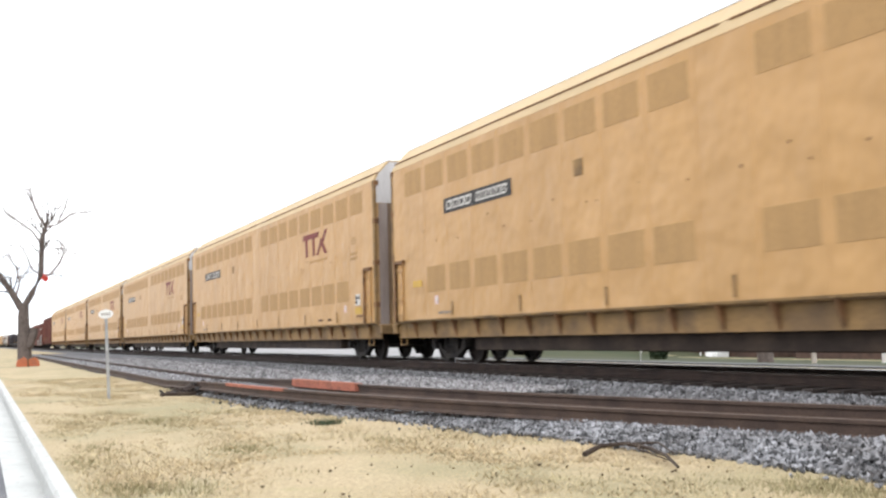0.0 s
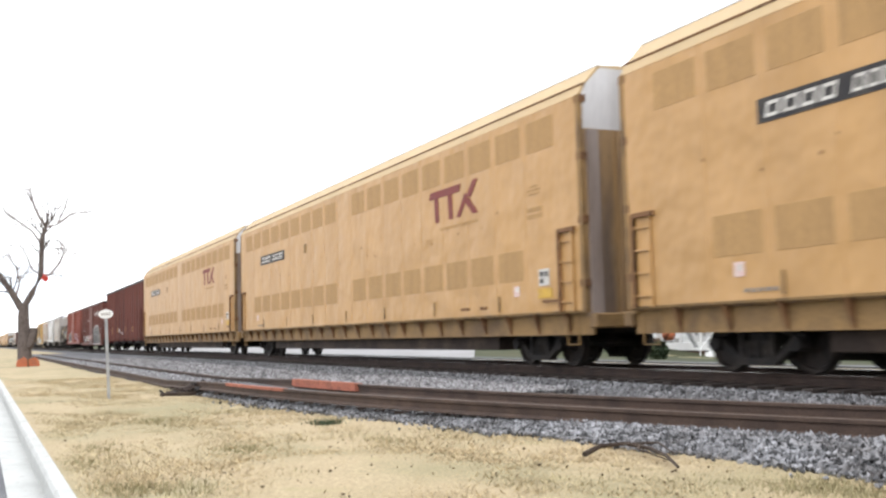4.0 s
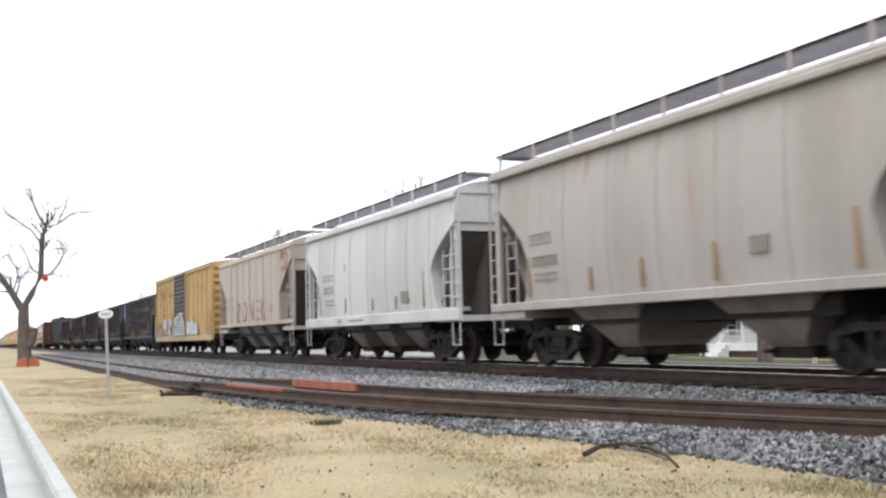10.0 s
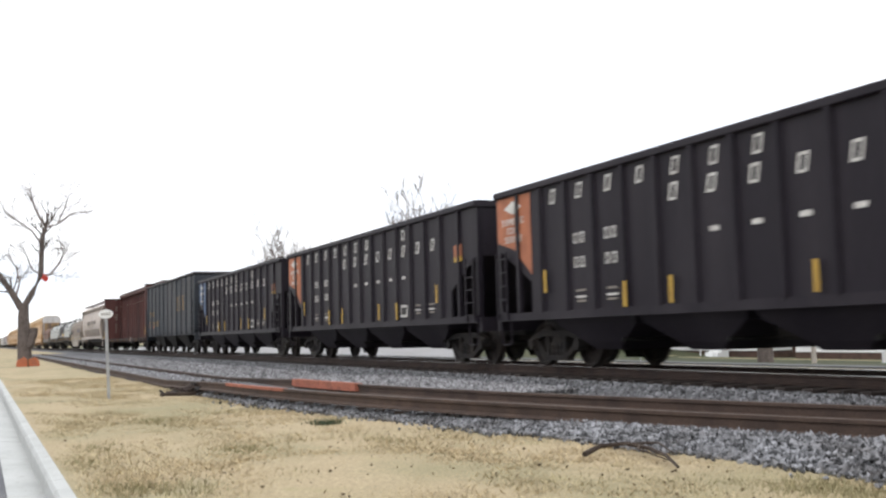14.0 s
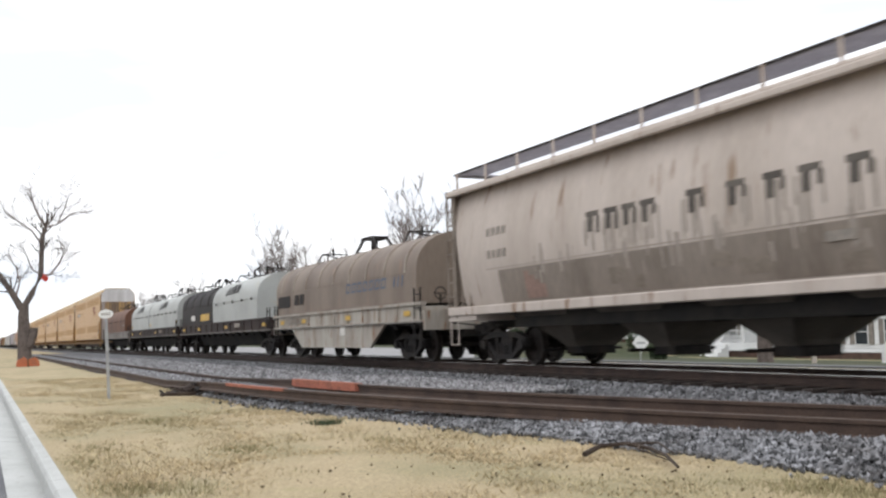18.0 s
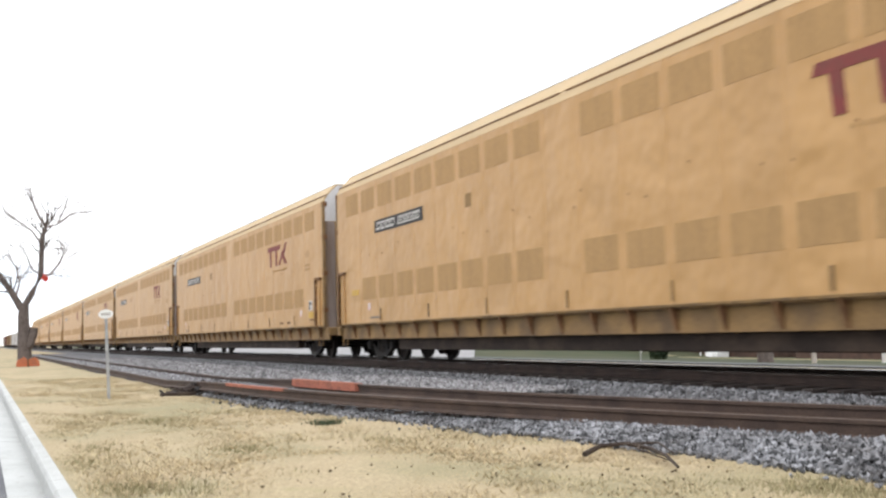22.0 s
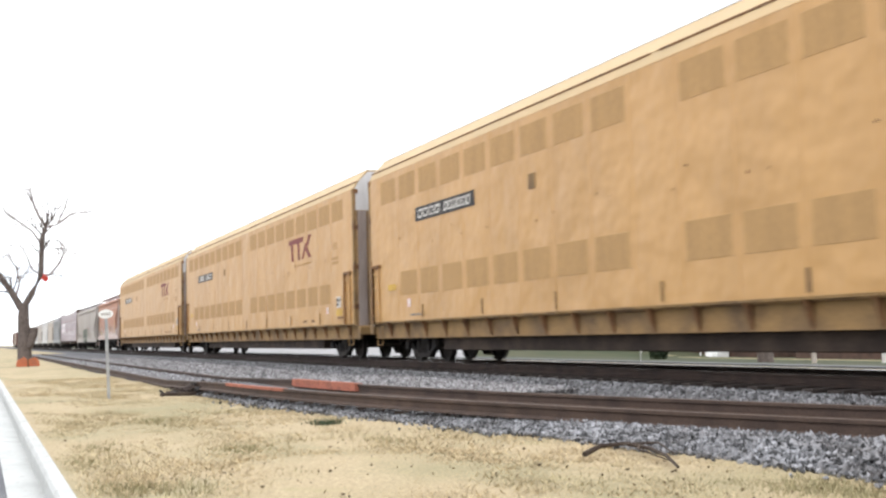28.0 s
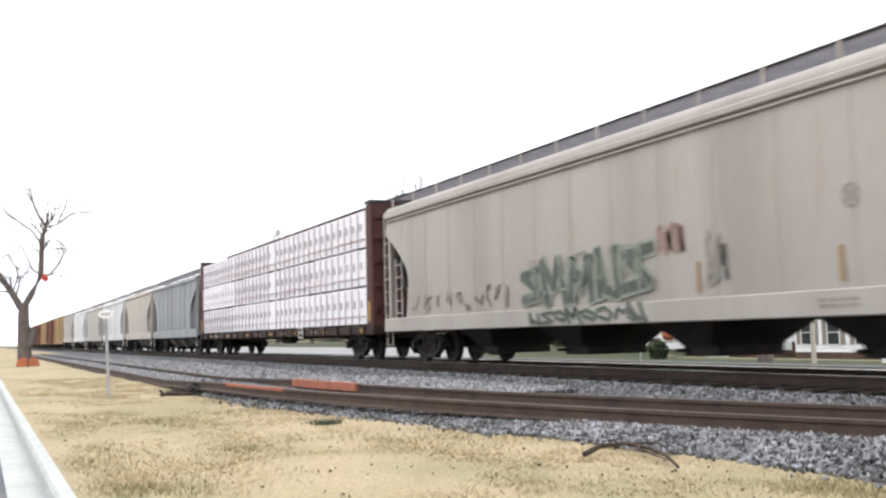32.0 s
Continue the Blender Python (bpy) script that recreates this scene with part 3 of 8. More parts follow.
# loose stones: small broken blocks, one heap per bed
def stones(name, label, count, where, size, seed, material=STONE):
    rng = random.Random(seed)
    v, f = [], []
    for _ in range(count):
        x, y, z = where(rng)
        r = rng.uniform(*size)
        a, b, c = r * rng.uniform(0.7, 1.3), r * rng.uniform(0.6, 1.1), r * rng.uniform(0.45, 0.9)
        e = Euler((rng.uniform(0, 6), rng.uniform(0, 6), rng.uniform(0, 6))).to_matrix()
        n = len(v)
        for p in ((a, 0, 0), (-a, 0, 0), (0, b, 0), (0, -b, 0), (0, 0, c), (0, 0, -c)):
            w = e @ Vector((p[0] + rng.uniform(-r, r) * 0.4, p[1] + rng.uniform(-r, r) * 0.4, p[2]))
            v.append((x + w.x, y + w.y, z + w.z))
        f += [(n + i, n + j, n + k) for i, j, k in ((0, 2, 4), (2, 1, 4), (1, 3, 4), (3, 0, 4), (2, 0, 5), (1, 2, 5), (3, 1, 5), (0, 3, 5))]
    m = Mesh()
    m.v, m.f = v, f
    return part(name, m, material, None, label, category="gravel", kind="stuff")


def near_bed(rng):
    y = 4.5 + 22 * rng.random() ** 1.7
    c, e = siding_x(y), gravel_edge(y)
    x = c - 0.75 + rng.random() ** 0.9 * (9.0 - c + 0.75)
    d = x - e
    z = min(-0.44 + d * 0.3, -0.312 if abs(x - c) > 0.85 else -0.35) if x < c + 1.2 else -0.42
    return x, y, z


def shoulder_bed(rng):
    y = 4.5 + 18 * rng.random() ** 1.5
    e = gravel_edge(y)
    d = rng.random() * max(siding_x(y) - 0.75 - e, 0.3)
    return e + d, y, min(-0.44 + d * 0.3, -0.312)


def far_bed(rng):
    y = 15 + 55 * rng.random() ** 1.5
    near = siding_x(y) + (0.85 if y < 24 else -0.7)
    return near + rng.random() * (9.4 - near), y, (-0.39 if y > 24 else -0.32)


def edge_bed(rng):
    y = 4.5 + 14 * rng.random() ** 1.4
    e = gravel_edge(y)
    return e + rng.gauss(0.3, 0.16 if y < 10 else 0.26), y, -0.44


def main_bed(rng):
    y = 8 + 60 * rng.random() ** 1.8
    x = rng.uniform(8.7, 10.4)
    return x, y, min(-0.52 + (x - 8.8) * 0.225, -0.265)


def blades(count, seed):
    """Short dry grass on the verge, in loose tufts."""
    rng = random.Random(seed)
    m = Mesh()
    while len(m.f) < count:
        y = 4.8 + 31 * rng.random() ** 1.8
        x = 0.7 + rng.random() * (gravel_edge(y) + 0.1 - 0.7)
        clump = noise.noise((x * 1.3, y * 0.9, 2)) + 0.6 * noise.noise((x * 4, y * 3, 5))
        if clump < rng.uniform(-0.6, 0.6):
            continue
        for _ in range(5):
            bx, by = x + rng.gauss(0, 0.05), y + rng.gauss(0, 0.05)
            h, w = rng.uniform(0.006, 0.024) * (1.4 if clump > 0.5 else 1), rng.uniform(0.003, 0.007)
            a = rng.uniform(0, math.pi)
            dx, dy = w * math.cos(a), w * math.sin(a)
            lx, ly = rng.gauss(0, 0.05), rng.gauss(0, 0.05)
            n = len(m.v)
            m.v += [(bx - dx, by - dy, -0.48), (bx + dx, by + dy, -0.48), (bx + lx, by + ly, -0.455 + h)]
            m.f.append((n, n + 1, n + 2))
    return part("grass", m, BLADE, None, "short dry straw-coloured grass blades", category="grass", kind="stuff")


def green_patches(seed):
    """Greener, ranker grass where the verge stays damp."""
    rng = random.Random(seed)
    m = Mesh()
    for cx, cy, n in ((2.53, 10.7, 220), (2.6, 12.2, 120), (2.49, 8.3, 200), (2.36, 15.3, 260), (1.5, 8.0, 380), (1.05, 8.3, 420), (1.2, 11.8, 200), (5.0, 5.9, 260), (5.2, 5.4, 500), (5.4, 5.15, 600), (5.5, 5.5, 400), (4.9, 5.2, 250), (4.1, 10.5, 120), (0.85, 10.5, 220), (0.82, 14.0, 240), (0.85, 18.0, 240)):
        for _ in range(n):
            bx, by = cx + rng.gauss(0, 0.16), cy + rng.gauss(0, 0.3)
            if bx < 0.7:
                continue
            a, w, h = rng.uniform(0, math.pi), rng.uniform(0.004, 0.008), rng.uniform(0.015, 0.05)
            n0 = len(m.v)
            m.v += [(bx - w * math.cos(a), by - w * math.sin(a), -0.49), (bx + w * math.cos(a), by + w * math.sin(a), -0.49), (bx + rng.gauss(0, 0.03), by + rng.gauss(0, 0.03), -0.46 + h)]
            m.f.append((n0, n0 + 1, n0 + 2))
    part("green_grass", m, GREENBLADE, None, "patches of duller green grass in the dry verge", category="grass", kind="stuff")


def leaf_litter(seed):
    rng = random.Random(seed)
    m = Mesh()
    for _ in range(420):
        y = 5.2 + 22 * rng.random() ** 1.6
        x = 0.75 + rng.random() * (gravel_edge(y) - 0.75)
        r, a = rng.uniform(0.005, 0.012) * (2.2 if rng.random() < 0.1 else 1.0), rng.uniform(0, 6.3)
        z = -0.45 + 0.05 * noise.noise((x * 0.5, y * 0.35, 3)) + 0.02 * noise.noise((x * 2.1, y * 1.7, 9)) - 0.01
        n0 = len(m.v)
        for k in range(5):
            m.v.append((x + r * rng.uniform(0.7, 1.2) * math.cos(a + k * 1.257), y + 1.5 * r * math.sin(a + k * 1.257), z + rng.uniform(0, 0.02)))
        m.v.append((x, y, z - 0.004))
        m.f += [(n0 + k, n0 + (k + 1) % 5, n0 + 5) for k in range(5)]
    part("fallen_leaves", m, LEAF, None, "scattered dark dead leaves on the dry grass", category="leaves", kind="stuff")


# ---- running gear shared by every car ----
WHEEL_R = 0.457
AXLES = []  # car, axle, place along the car


def wheel_mesh():
    return Mesh().lathe([(-0.07, 0.05), (-0.07, 0.13), (-0.03, 0.16), (-0.02, 0.36), (-0.06, 0.385), (-0.062, 0.44), (0.04, 0.452), (0.045, 0.482), (0.062, 0.482), (0.062, 0.39), (0.02, 0.36), (0.01, 0.16), (0.05, 0.12), (0.05, 0.05)], "x", sides=18)


def frame_mesh():
    """A cast truck side: arched top, sloping tension bars, columns round the spring nest, and journal ends."""
    m = Mesh()
    m.prism([(-1.02, 0.40), (-1.02, 0.60), (-0.55, 0.74), (0.55, 0.74), (1.02, 0.60), (1.02, 0.40), (0.86, 0.42), (0.80, 0.56), (0.5, 0.62), (-0.5, 0.62), (-0.80, 0.56), (-0.86, 0.42)], "x", -0.09, 0.09)
    for s in (-1, 1):
        m.prism([(s * 0.92, 0.44), (s * 0.80, 0.40), (s * 0.36, 0.14), (s * 0.36, 0.24), (s * 0.62, 0.44), (s * 0.72, 0.54)], "x", -0.075, 0.075)
        m.box(-0.08, 0.08, s * 0.33 - 0.05, s * 0.33 + 0.05, 0.2, 0.64)
        m.lathe([(-0.16, 0.085), (-0.16, 0.115), (0.1, 0.12)], "x", (0, s * 0.89, 0.46), 12)
    m.box(-0.085, 0.085, -0.42, 0.42, 0.13, 0.235)
    for k in (-0.18, 0.0, 0.18):
        m.lathe([(0.235, 0.075), (0.30, 0.085), (0.36, 0.075), (0.42, 0.085), (0.5, 0.075)], "z", (0, k, 0), 8)
    return m


def truck(parent, y):
    t = part("truck", shared("bolster", lambda: Mesh().box(-1.05, 1.05, -0.2, 0.2, 0.42, 0.68, 0.03).box(-0.2, 0.2, -0.25, 0.25, 0.6, 0.78), IRON), None, parent, at=(0, y, RAIL_Z))
    for sx in (-1, 1):
        part("side_frame", shared("side_frame", frame_mesh, IRON), None, t, at=(sx * 1.0, 0, 0))
    for dy in (-0.89, 0.89):
        axle = part("axle", shared("axle", lambda: Mesh().tube([(-1.02, 0, 0), (1.02, 0, 0)], 0.075, 8), IRON), None, parent, at=(0, y + dy, WHEEL_R + RAIL_Z))
        AXLES.append((parent, axle, y + dy))
        for sx in (-1, 1):
            w = part("wheel", shared("wheel", wheel_mesh, WHEEL, True), None, axle, at=(sx * 0.765, 0, 0))
            w.rotation_euler.z = math.pi if sx > 0 else 0
    return t


def coupler(parent, y, way):
    m = shared("coupler", lambda: Mesh().box(-0.1, 0.1, -0.45, 0.35, 0.74, 0.92, 0.02).prism([(-0.17, -0.62), (0.05, -0.66), (0.17, -0.5), (0.12, -0.38), (-0.17, -0.38)], "z", 0.68, 0.96), IRON)
    c = part("coupler", m, None, parent, at=(0, y, 0))
    hose = shared("air_hose", lambda: Mesh().tube([(0.42, 0.2, 0.72), (0.42, -0.15, 0.62), (0.38, -0.4, 0.4), (0.25, -0.62, 0.33)], 0.025, 6), SHADE)
    part("air_hose", hose, None, c)
    if way > 0:
        c.rotation_euler.z = math.pi


def running_gear(parent, half, inset=2.1, low=0.62):
    """Trucks, couplers, centre sill and brake rigging; low is the foot of the sill."""
    for s in (-1, 1):
        truck(parent, s * (half - inset))
        coupler(parent, s * (half + 0.25), s)
    part("centre_sill", Mesh().box(-0.38, 0.38, -half - 0.1, half + 0.1, low, 0.98), SHADE, parent)
    if low > 0.7:
        part("brake_rigging", Mesh().tube([(0.2, -half + 3.0, 0.82), (0.2, half - 3.0, 0.8)], 0.03, 6), SHADE, parent)
        return
    part("brake_rigging", Mesh().tube([(0.2, -half + 3.4, 0.6), (0.2, half - 3.4, 0.55)], 0.03, 6).tube([(-0.55, -1.2, 0.62), (-0.55, 0.2, 0.62)], 0.16, 10).tube([(-0.4, -half + 3.2, 0.5), (-0.45, -1.2, 0.6)], 0.025), SHADE, parent)


def ladder(parent, x, y0, y1, z0, z1, n, material=IRON, label=""):
    m = Mesh()
    for y in (y0, y1):
        m.box(x - 0.02, x + 0.02, y - 0.02, y + 0.02, z0, z1)
    for i in range(n):
        z = z0 + (z1 - z0) * (i + 0.5) / n
        m.box(x - 0.015, x + 0.015, min(y0, y1), max(y0, y1), z - 0.014, z + 0.014)
    return part("ladder", m, material, parent, label)


def stirrup(parent, y, material=IRON, x=-1.5):
    part("stirrup", Mesh().tube([(x, y - 0.2, 0.95), (x, y - 0.2, 0.42), (x, y + 0.2, 0.42), (x, y + 0.2, 0.95)], 0.02, 6), material, parent)


def stripe(parent, y, z0, z1, material=MARKYELLOW, x=-1.575, w=0.1):
    part("reflector", shared(f"reflector_{z1 - z0:.2f}_{w:.2f}_{material.name}", lambda: Mesh().box(0, 0.01, -w / 2, w / 2, 0, z1 - z0), material), None, parent, at=(x, y, z0))


def plate(parent, name, y0, y1, z0, z1, material, x=-1.572, label=""):
    return part(name, Mesh().box(x - 0.004, x + 0.006, min(y0, y1), max(y0, y1), z0, z1), material, parent, label)


def spray(parent, y0, y1, z0, z1, fill, edge, seed, x=-1.58, n=7):
    """Sprayed lettering that cannot be read: interlocked angular strokes with a pale rim."""
    rng = random.Random(seed)
    step = (y1 - y0) / n
    hgt = z1 - z0
    rim, body = Mesh(), Mesh()

    def stroke(m, pts, w, xa, xb):
        for (a, c), (b, d) in zip(pts, pts[1:]):
            l = math.hypot(b - a, d - c) or 1.0
            ny, nz = -(d - c) / l * w, (b - a) / l * w
            ey, ez = (b - a) / l * w * 0.6, (d - c) / l * w * 0.6
            m.prism([(a - ey + ny, c - ez + nz), (b + ey + ny, d + ez + nz), (b + ey * 1.4, d + ez * 1.4), (b + ey - ny, d + ez - nz), (a - ey - ny, c - ez - nz), (a - ey * 1.4, c - ez * 1.4)], "x", xa, xb)
    for i in range(n):
        c = y0 + (i + 0.5) * step
        s = abs(step)
        lean = rng.uniform(-0.15, 0.3) * s
        lo, hi = z0 + rng.uniform(0.0, 0.15) * hgt + 0.05, z1 - rng.uniform(0.0, 0.3) * hgt
        kind = rng.randint(0, 3)
        if kind == 0:
            pts = [(c - 0.4 * s, lo), (c - 0.3 * s + lean, hi), (c + lean * 0.5, lo + 0.3 * hgt), (c + 0.35 * s + lean, hi), (c + 0.4 * s, lo)]
        elif kind == 1:
            pts = [(c + 0.4 * s + lean, hi - 0.1 * hgt), (c - 0.1 * s + lean, hi), (c - 0.4 * s, (lo + hi) / 2), (c - 0.2 * s, lo), (c + 0.4 * s, lo + 0.2 * hgt)]
        elif kind == 2:
            pts = [(c - 0.45 * s + lean, hi), (c + 0.4 * s + lean, hi - 0.1 * hgt), (c - 0.35 * s, lo + 0.1 * hgt), (c + 0.45 * s, lo)]
        else:
            pts = [(c - 0.3 * s + lean, hi), (c - 0.35 * s, lo), (c + 0.1 * s, lo + 0.1 * hgt), (c + 0.35 * s + lean, hi), (c + 0.3 * s, lo)]
        w = min(0.15 * s, 0.12 * hgt) * rng.uniform(0.8, 1.2)
        d = 0.0006 * i
        stroke(rim, pts, w * 1.32, x - d, x + 0.012)
        stroke(body, pts, w * 0.8, x - 0.008 - d, x)
    g = part("graffiti", rim, edge, parent, "sprayed angular lettering with a pale outline", kind="stuff")
    part("graffiti_fill", body, fill, g, kind="stuff")


def smooth_ring(pts, times=2):
    """A closed outline with its corners rounded off."""
    for _ in range(times):
        pts = [(a * k + c * (1 - k), b * k + d * (1 - k)) for (a, b), (c, d) in zip(pts, pts[1:] + pts[:1]) for k in (0.75, 0.25)]
    return pts


def swell(pts, d):
    """The outline pushed outwards by d."""
    area = sum(a * q - c * b for (a, b), (c, q) in zip(pts, pts[1:] + pts[:1]))
    out = []
    for i, (a, b) in enumerate(pts):
        p, q = pts[i - 1], pts[(i + 1) % len(pts)]
        ty, tz = q[0] - p[0], q[1] - p[1]
        k = math.copysign(d / (math.hypot(ty, tz) or 1), area)
        out.append((a + tz * k, b - ty * k))
    return out


def bubbles(parent, shapes, fill, edge, rim=0.08, x=-1.59, label="fat rounded sprayed shapes with a pale outline", rounds=2):
    """Fat overlapping sprayed shapes, each with an outline that covers the one before."""
    outline, body = Mesh(), Mesh()
    for i, pts in enumerate(shapes):
        ring = smooth_ring(list(pts), rounds)
        outline.prism(swell(ring, rim), "x", x - 0.004 * i, x + 0.004)
        body.prism(ring, "x", x - 0.004 * i - 0.002, x)
    g = part("graffiti", outline, edge, parent, label, kind="stuff")
    part("graffiti_fill", body, fill, g, kind="stuff")


def line_on_side(m, pts, w, x, times=2):
    """A flat sprayed line through the points, rounded at its bends."""
    for _ in range(times):
        pts = [pts[0]] + [(a * k + c * (1 - k), b * k + d * (1 - k)) for (a, b), (c, d) in zip(pts, pts[1:]) for k in (0.75, 0.25)] + [pts[-1]]
    n = len(m.v)
    for i, (a, b) in enumerate(pts):
        p, q = pts[max(i - 1, 0)], pts[min(i + 1, len(pts) - 1)]
        ty, tz = q[0] - p[0], q[1] - p[1]
        k = w / 2 / (math.hypot(ty, tz) or 1)
        m.v += [(x, a + tz * k, b - ty * k), (x, a - tz * k, b + ty * k), (x + 0.004, a - tz * k, b + ty * k), (x + 0.004, a + tz * k, b - ty * k)]
    for i in range(len(pts) - 1):
        a = n + 4 * i
        m.f += [(a + j, a + (j + 1) % 4, a + 4 + (j + 1) % 4, a + 4 + j) for j in range(4)]
    m.f += [(n, n + 1, n + 2, n + 3), tuple(n + 4 * (len(pts) - 1) + j for j in (3, 2, 1, 0))]
    return m


def scribble(parent, y0, y1, z0, z1, material, seed, n=6, w=0.04, x=-1.585, label="thin looping sprayed lines"):
    """Looping sprayed handwriting that cannot be read."""
    rng = random.Random(seed)
    m, step = Mesh(), (y1 - y0) / n
    for i in range(n):
        c = y0 + (i + 0.5) * step
        pts = [(c + step * rng.uniform(-0.6, 0.6), z0 + (z1 - z0) * rng.choice((rng.uniform(0, 0.25), rng.uniform(0.7, 1.0), rng.random()))) for _ in range(rng.randint(5, 8))]
        line_on_side(m, pts, w * rng.uniform(0.7, 1.3), x - 0.001 * (i % 3))
    return part("graffiti", m, material, parent, label, kind="stuff")


def star_tag(parent, y, z, r, seed, x=-1.585):
    """A sprayed burst of upright fingers over crossing strokes."""
    rng = random.Random(seed)
    m = Mesh()
    for k in (-0.75, -0.2, 0.1, 0.7):
        line_on_side(m, [(y + k * r * 0.3, z - r * 0.4), (y + k * r * 0.6, z + r * 0.3), (y + k * r, z + r * rng.uniform(0.75, 1.15))], 0.06, x, 1)
    for k in range(6):
        a = rng.uniform(-0.5, 0.5)
        line_on_side(m, [(y - r * 0.7, z - r * rng.uniform(0.1, 0.6)), (y, z + r * a * 0.6), (y + r * 0.7, z - r * rng.uniform(0.0, 0.6))], 0.05, x - 0.001 * k, 1)
    part("graffiti", m, LAVENDER, parent, "pale lavender sprayed burst", kind="stuff")


# ---- kinds of railway car; near side is -x, leading end is -y, rail top is z 0 ----
def autorack(n, seed):
    rng = random.Random(seed)
    h = 13.62
    car = empty("autorack", "long yellow enclosed autorack car with perforated vent panels", "railway car", group="freight train")
    running_gear(car, h, 2.6)
    body = part("near_side", Mesh().box(-1.56, -1.5, -h + 0.06, h - 0.06, 1.07, 5.15), RACK, car)
    far = part("far_side", Mesh().box(1.5, 1.56, -h + 0.06, h - 0.06, 1.02, 5.15), RACK, car)
    part("floor", Mesh().box(-1.5, 1.5, -h + 0.08, h - 0.08, 1.0, 1.06), RACKSILL, car)
    for s, side in ((-1, body), (1, far)):
        part("roof_slope", Mesh().prism([(s * 1.565, 5.13), (s * 1.43, 5.375), (s * 1.39, 5.36), (s * 1.5, 5.13)], "y", -h + 0.02, h - 0.02), RACKROOF, side)
        part("roof_haunch", Mesh().prism([(s * 1.40, 5.40), (s * 1.08, 5.745), (s * 1.03, 5.715), (s * 1.37, 5.36)], "y", -h + 0.01, h - 0.01), RACKROOF, side)
    roof = part("roof", Mesh().prism([(-1.08, 5.745), (-0.6, 5.775), (0.6, 5.775), (1.08, 5.745), (1.03, 5.69), (-1.03, 5.69)], "y", -h, h), RACKROOF, car)
    part("roof_edge", Mesh().box(-1.46, -1.40, -h, -0.12, 5.345, 5.38).box(-1.46, -1.40, 0.12, h, 5.345, 5.38), SLOTBROWN, roof, "brown roof edge strip")
    part("roof_rim", Mesh().box(-1.09, -1.04, -h, h, 5.74, 5.765), RACKEND, roof, "pale roof rim")
    seam = shared("rack_seam", lambda: Mesh().box(0, 0.006, -0.012, 0.012, 1.04, 5.14), RACK)
    vent = shared("rack_vent_panel", lambda: Mesh().box(0, 0.008, -0.54, 0.54, 0, 0.64, 0.003), VENT)
    for way in (-1, 1):
        for k in range(9):
            y = way * (1.31 + 1.35 * k)
            part("panel_seam", seam, None, body, at=(-1.565, y - way * 0.678, 0))
            part("vent_panel", vent, None, body, at=(-1.565, y, 4.33))
            if k < 8:
                part("vent_panel", vent, None, body, at=(-1.565, y, 1.74))
    part("far_vents", Mesh().box(1.552, 1.566, -12, 12, 4.32, 4.98).box(1.552, 1.566, -11, 11, 1.66, 2.32), VENT, far)
    # side sill with its brackets
    for s in (-1, 1):
        part("side_sill", Mesh().prism([(s * 1.34, 0.60), (s * 1.40, 0.60), (s * 1.40, 1.03), (s * 1.555, 1.03), (s * 1.555, 1.068), (s * 1.34, 1.068)], "y", -h, h), RACKSILL, car)
    br = shared("rack_bracket", lambda: Mesh().prism([(-1.555, 1.028), (-1.41, 0.62), (-1.36, 0.62), (-1.36, 1.03)], "y", -0.03, 0.03), SLOTBROWN)
    for i in range(22):
        part("sill_bracket", br, None, car, at=(0, -h + 0.8 + i * 1.2, 0))
    part("belly", Mesh().box(-1.2, 1.2, -h + 4.2, h - 4.2, 0.29, 0.9, 0.02), BELLY, car, "dark rust-brown belly beam")
    # stakes on the lower side
    for y in (-10.2, -6.75, -3.35, -0.1, 3.3, 6.5, 9.85):
        stripe(car, y, 1.12, 1.46, RACKSILL, -1.58, 0.07)
    # end doors
    for s in (-1, 1):
        e = part("end_door", Mesh().box(-1.48, 1.48, min(s * h, s * (h - 0.1)), max(s * h, s * (h - 0.1)), 0.95, 4.5), RACKDOOR, car)
        part("end_header", Mesh().prism([(-1.5, 4.5), (1.5, 4.5), (1.5, 5.13), (1.38, 5.37), (1.04, 5.715), (-1.04, 5.715), (-1.38, 5.37), (-1.5, 5.13)], "y", min(s * h, s * (h - 0.12)), max(s * h, s * (h - 0.12))), RACKEND, e, "bare silver steel upper end")
        for x, w in ((-1.3, 0.13), (-0.72, 0.04), (-0.36, 0.04), (0.0, 0.07), (0.36, 0.04), (0.72, 0.04), (1.3, 0.13)):
            part("door_rib", Mesh().box(x - w, x + w, min(s * h, s * (h + 0.05)), max(s * h, s * (h + 0.05)), 1.0, 4.48), DOORPOST if abs(x) > 1 else RACKDOOR, e, "greyish worn door post" if abs(x) > 1 else "")
        for z in (1.5, 2.7, 3.9, 5.0):
            part("hinge", Mesh().box(-1.57, -1.42, min(s * (h - 0.15), s * (h + 0.03)), max(s * (h - 0.15), s * (h + 0.03)), z, z + 0.14), SLOTBROWN, e)
        part("corner_post", Mesh().box(-1.57, -1.49, min(s * (h - 0.11), s * (h + 0.01)), max(s * (h - 0.11), s * (h + 0.01)), 1.02, 5.15), RACKSILL, e)
        y = s * (h - 0.55)
        ladder(car, -1.59, y - 0.2, y + 0.26, 1.05, 2.6, 4, RACK, "yellow side ladder")
        part("ladder_stile", Mesh().box(-1.63, -1.56, y + 0.24, y + 0.31, 1.05, 2.62), SLOTBROWN, car)
        part("ladder_hood", Mesh().box(-1.63, -1.56, y - 0.3, y + 0.3, 2.58, 2.66), SLOTBROWN, car)
        stirrup(car, y, RACKSILL)
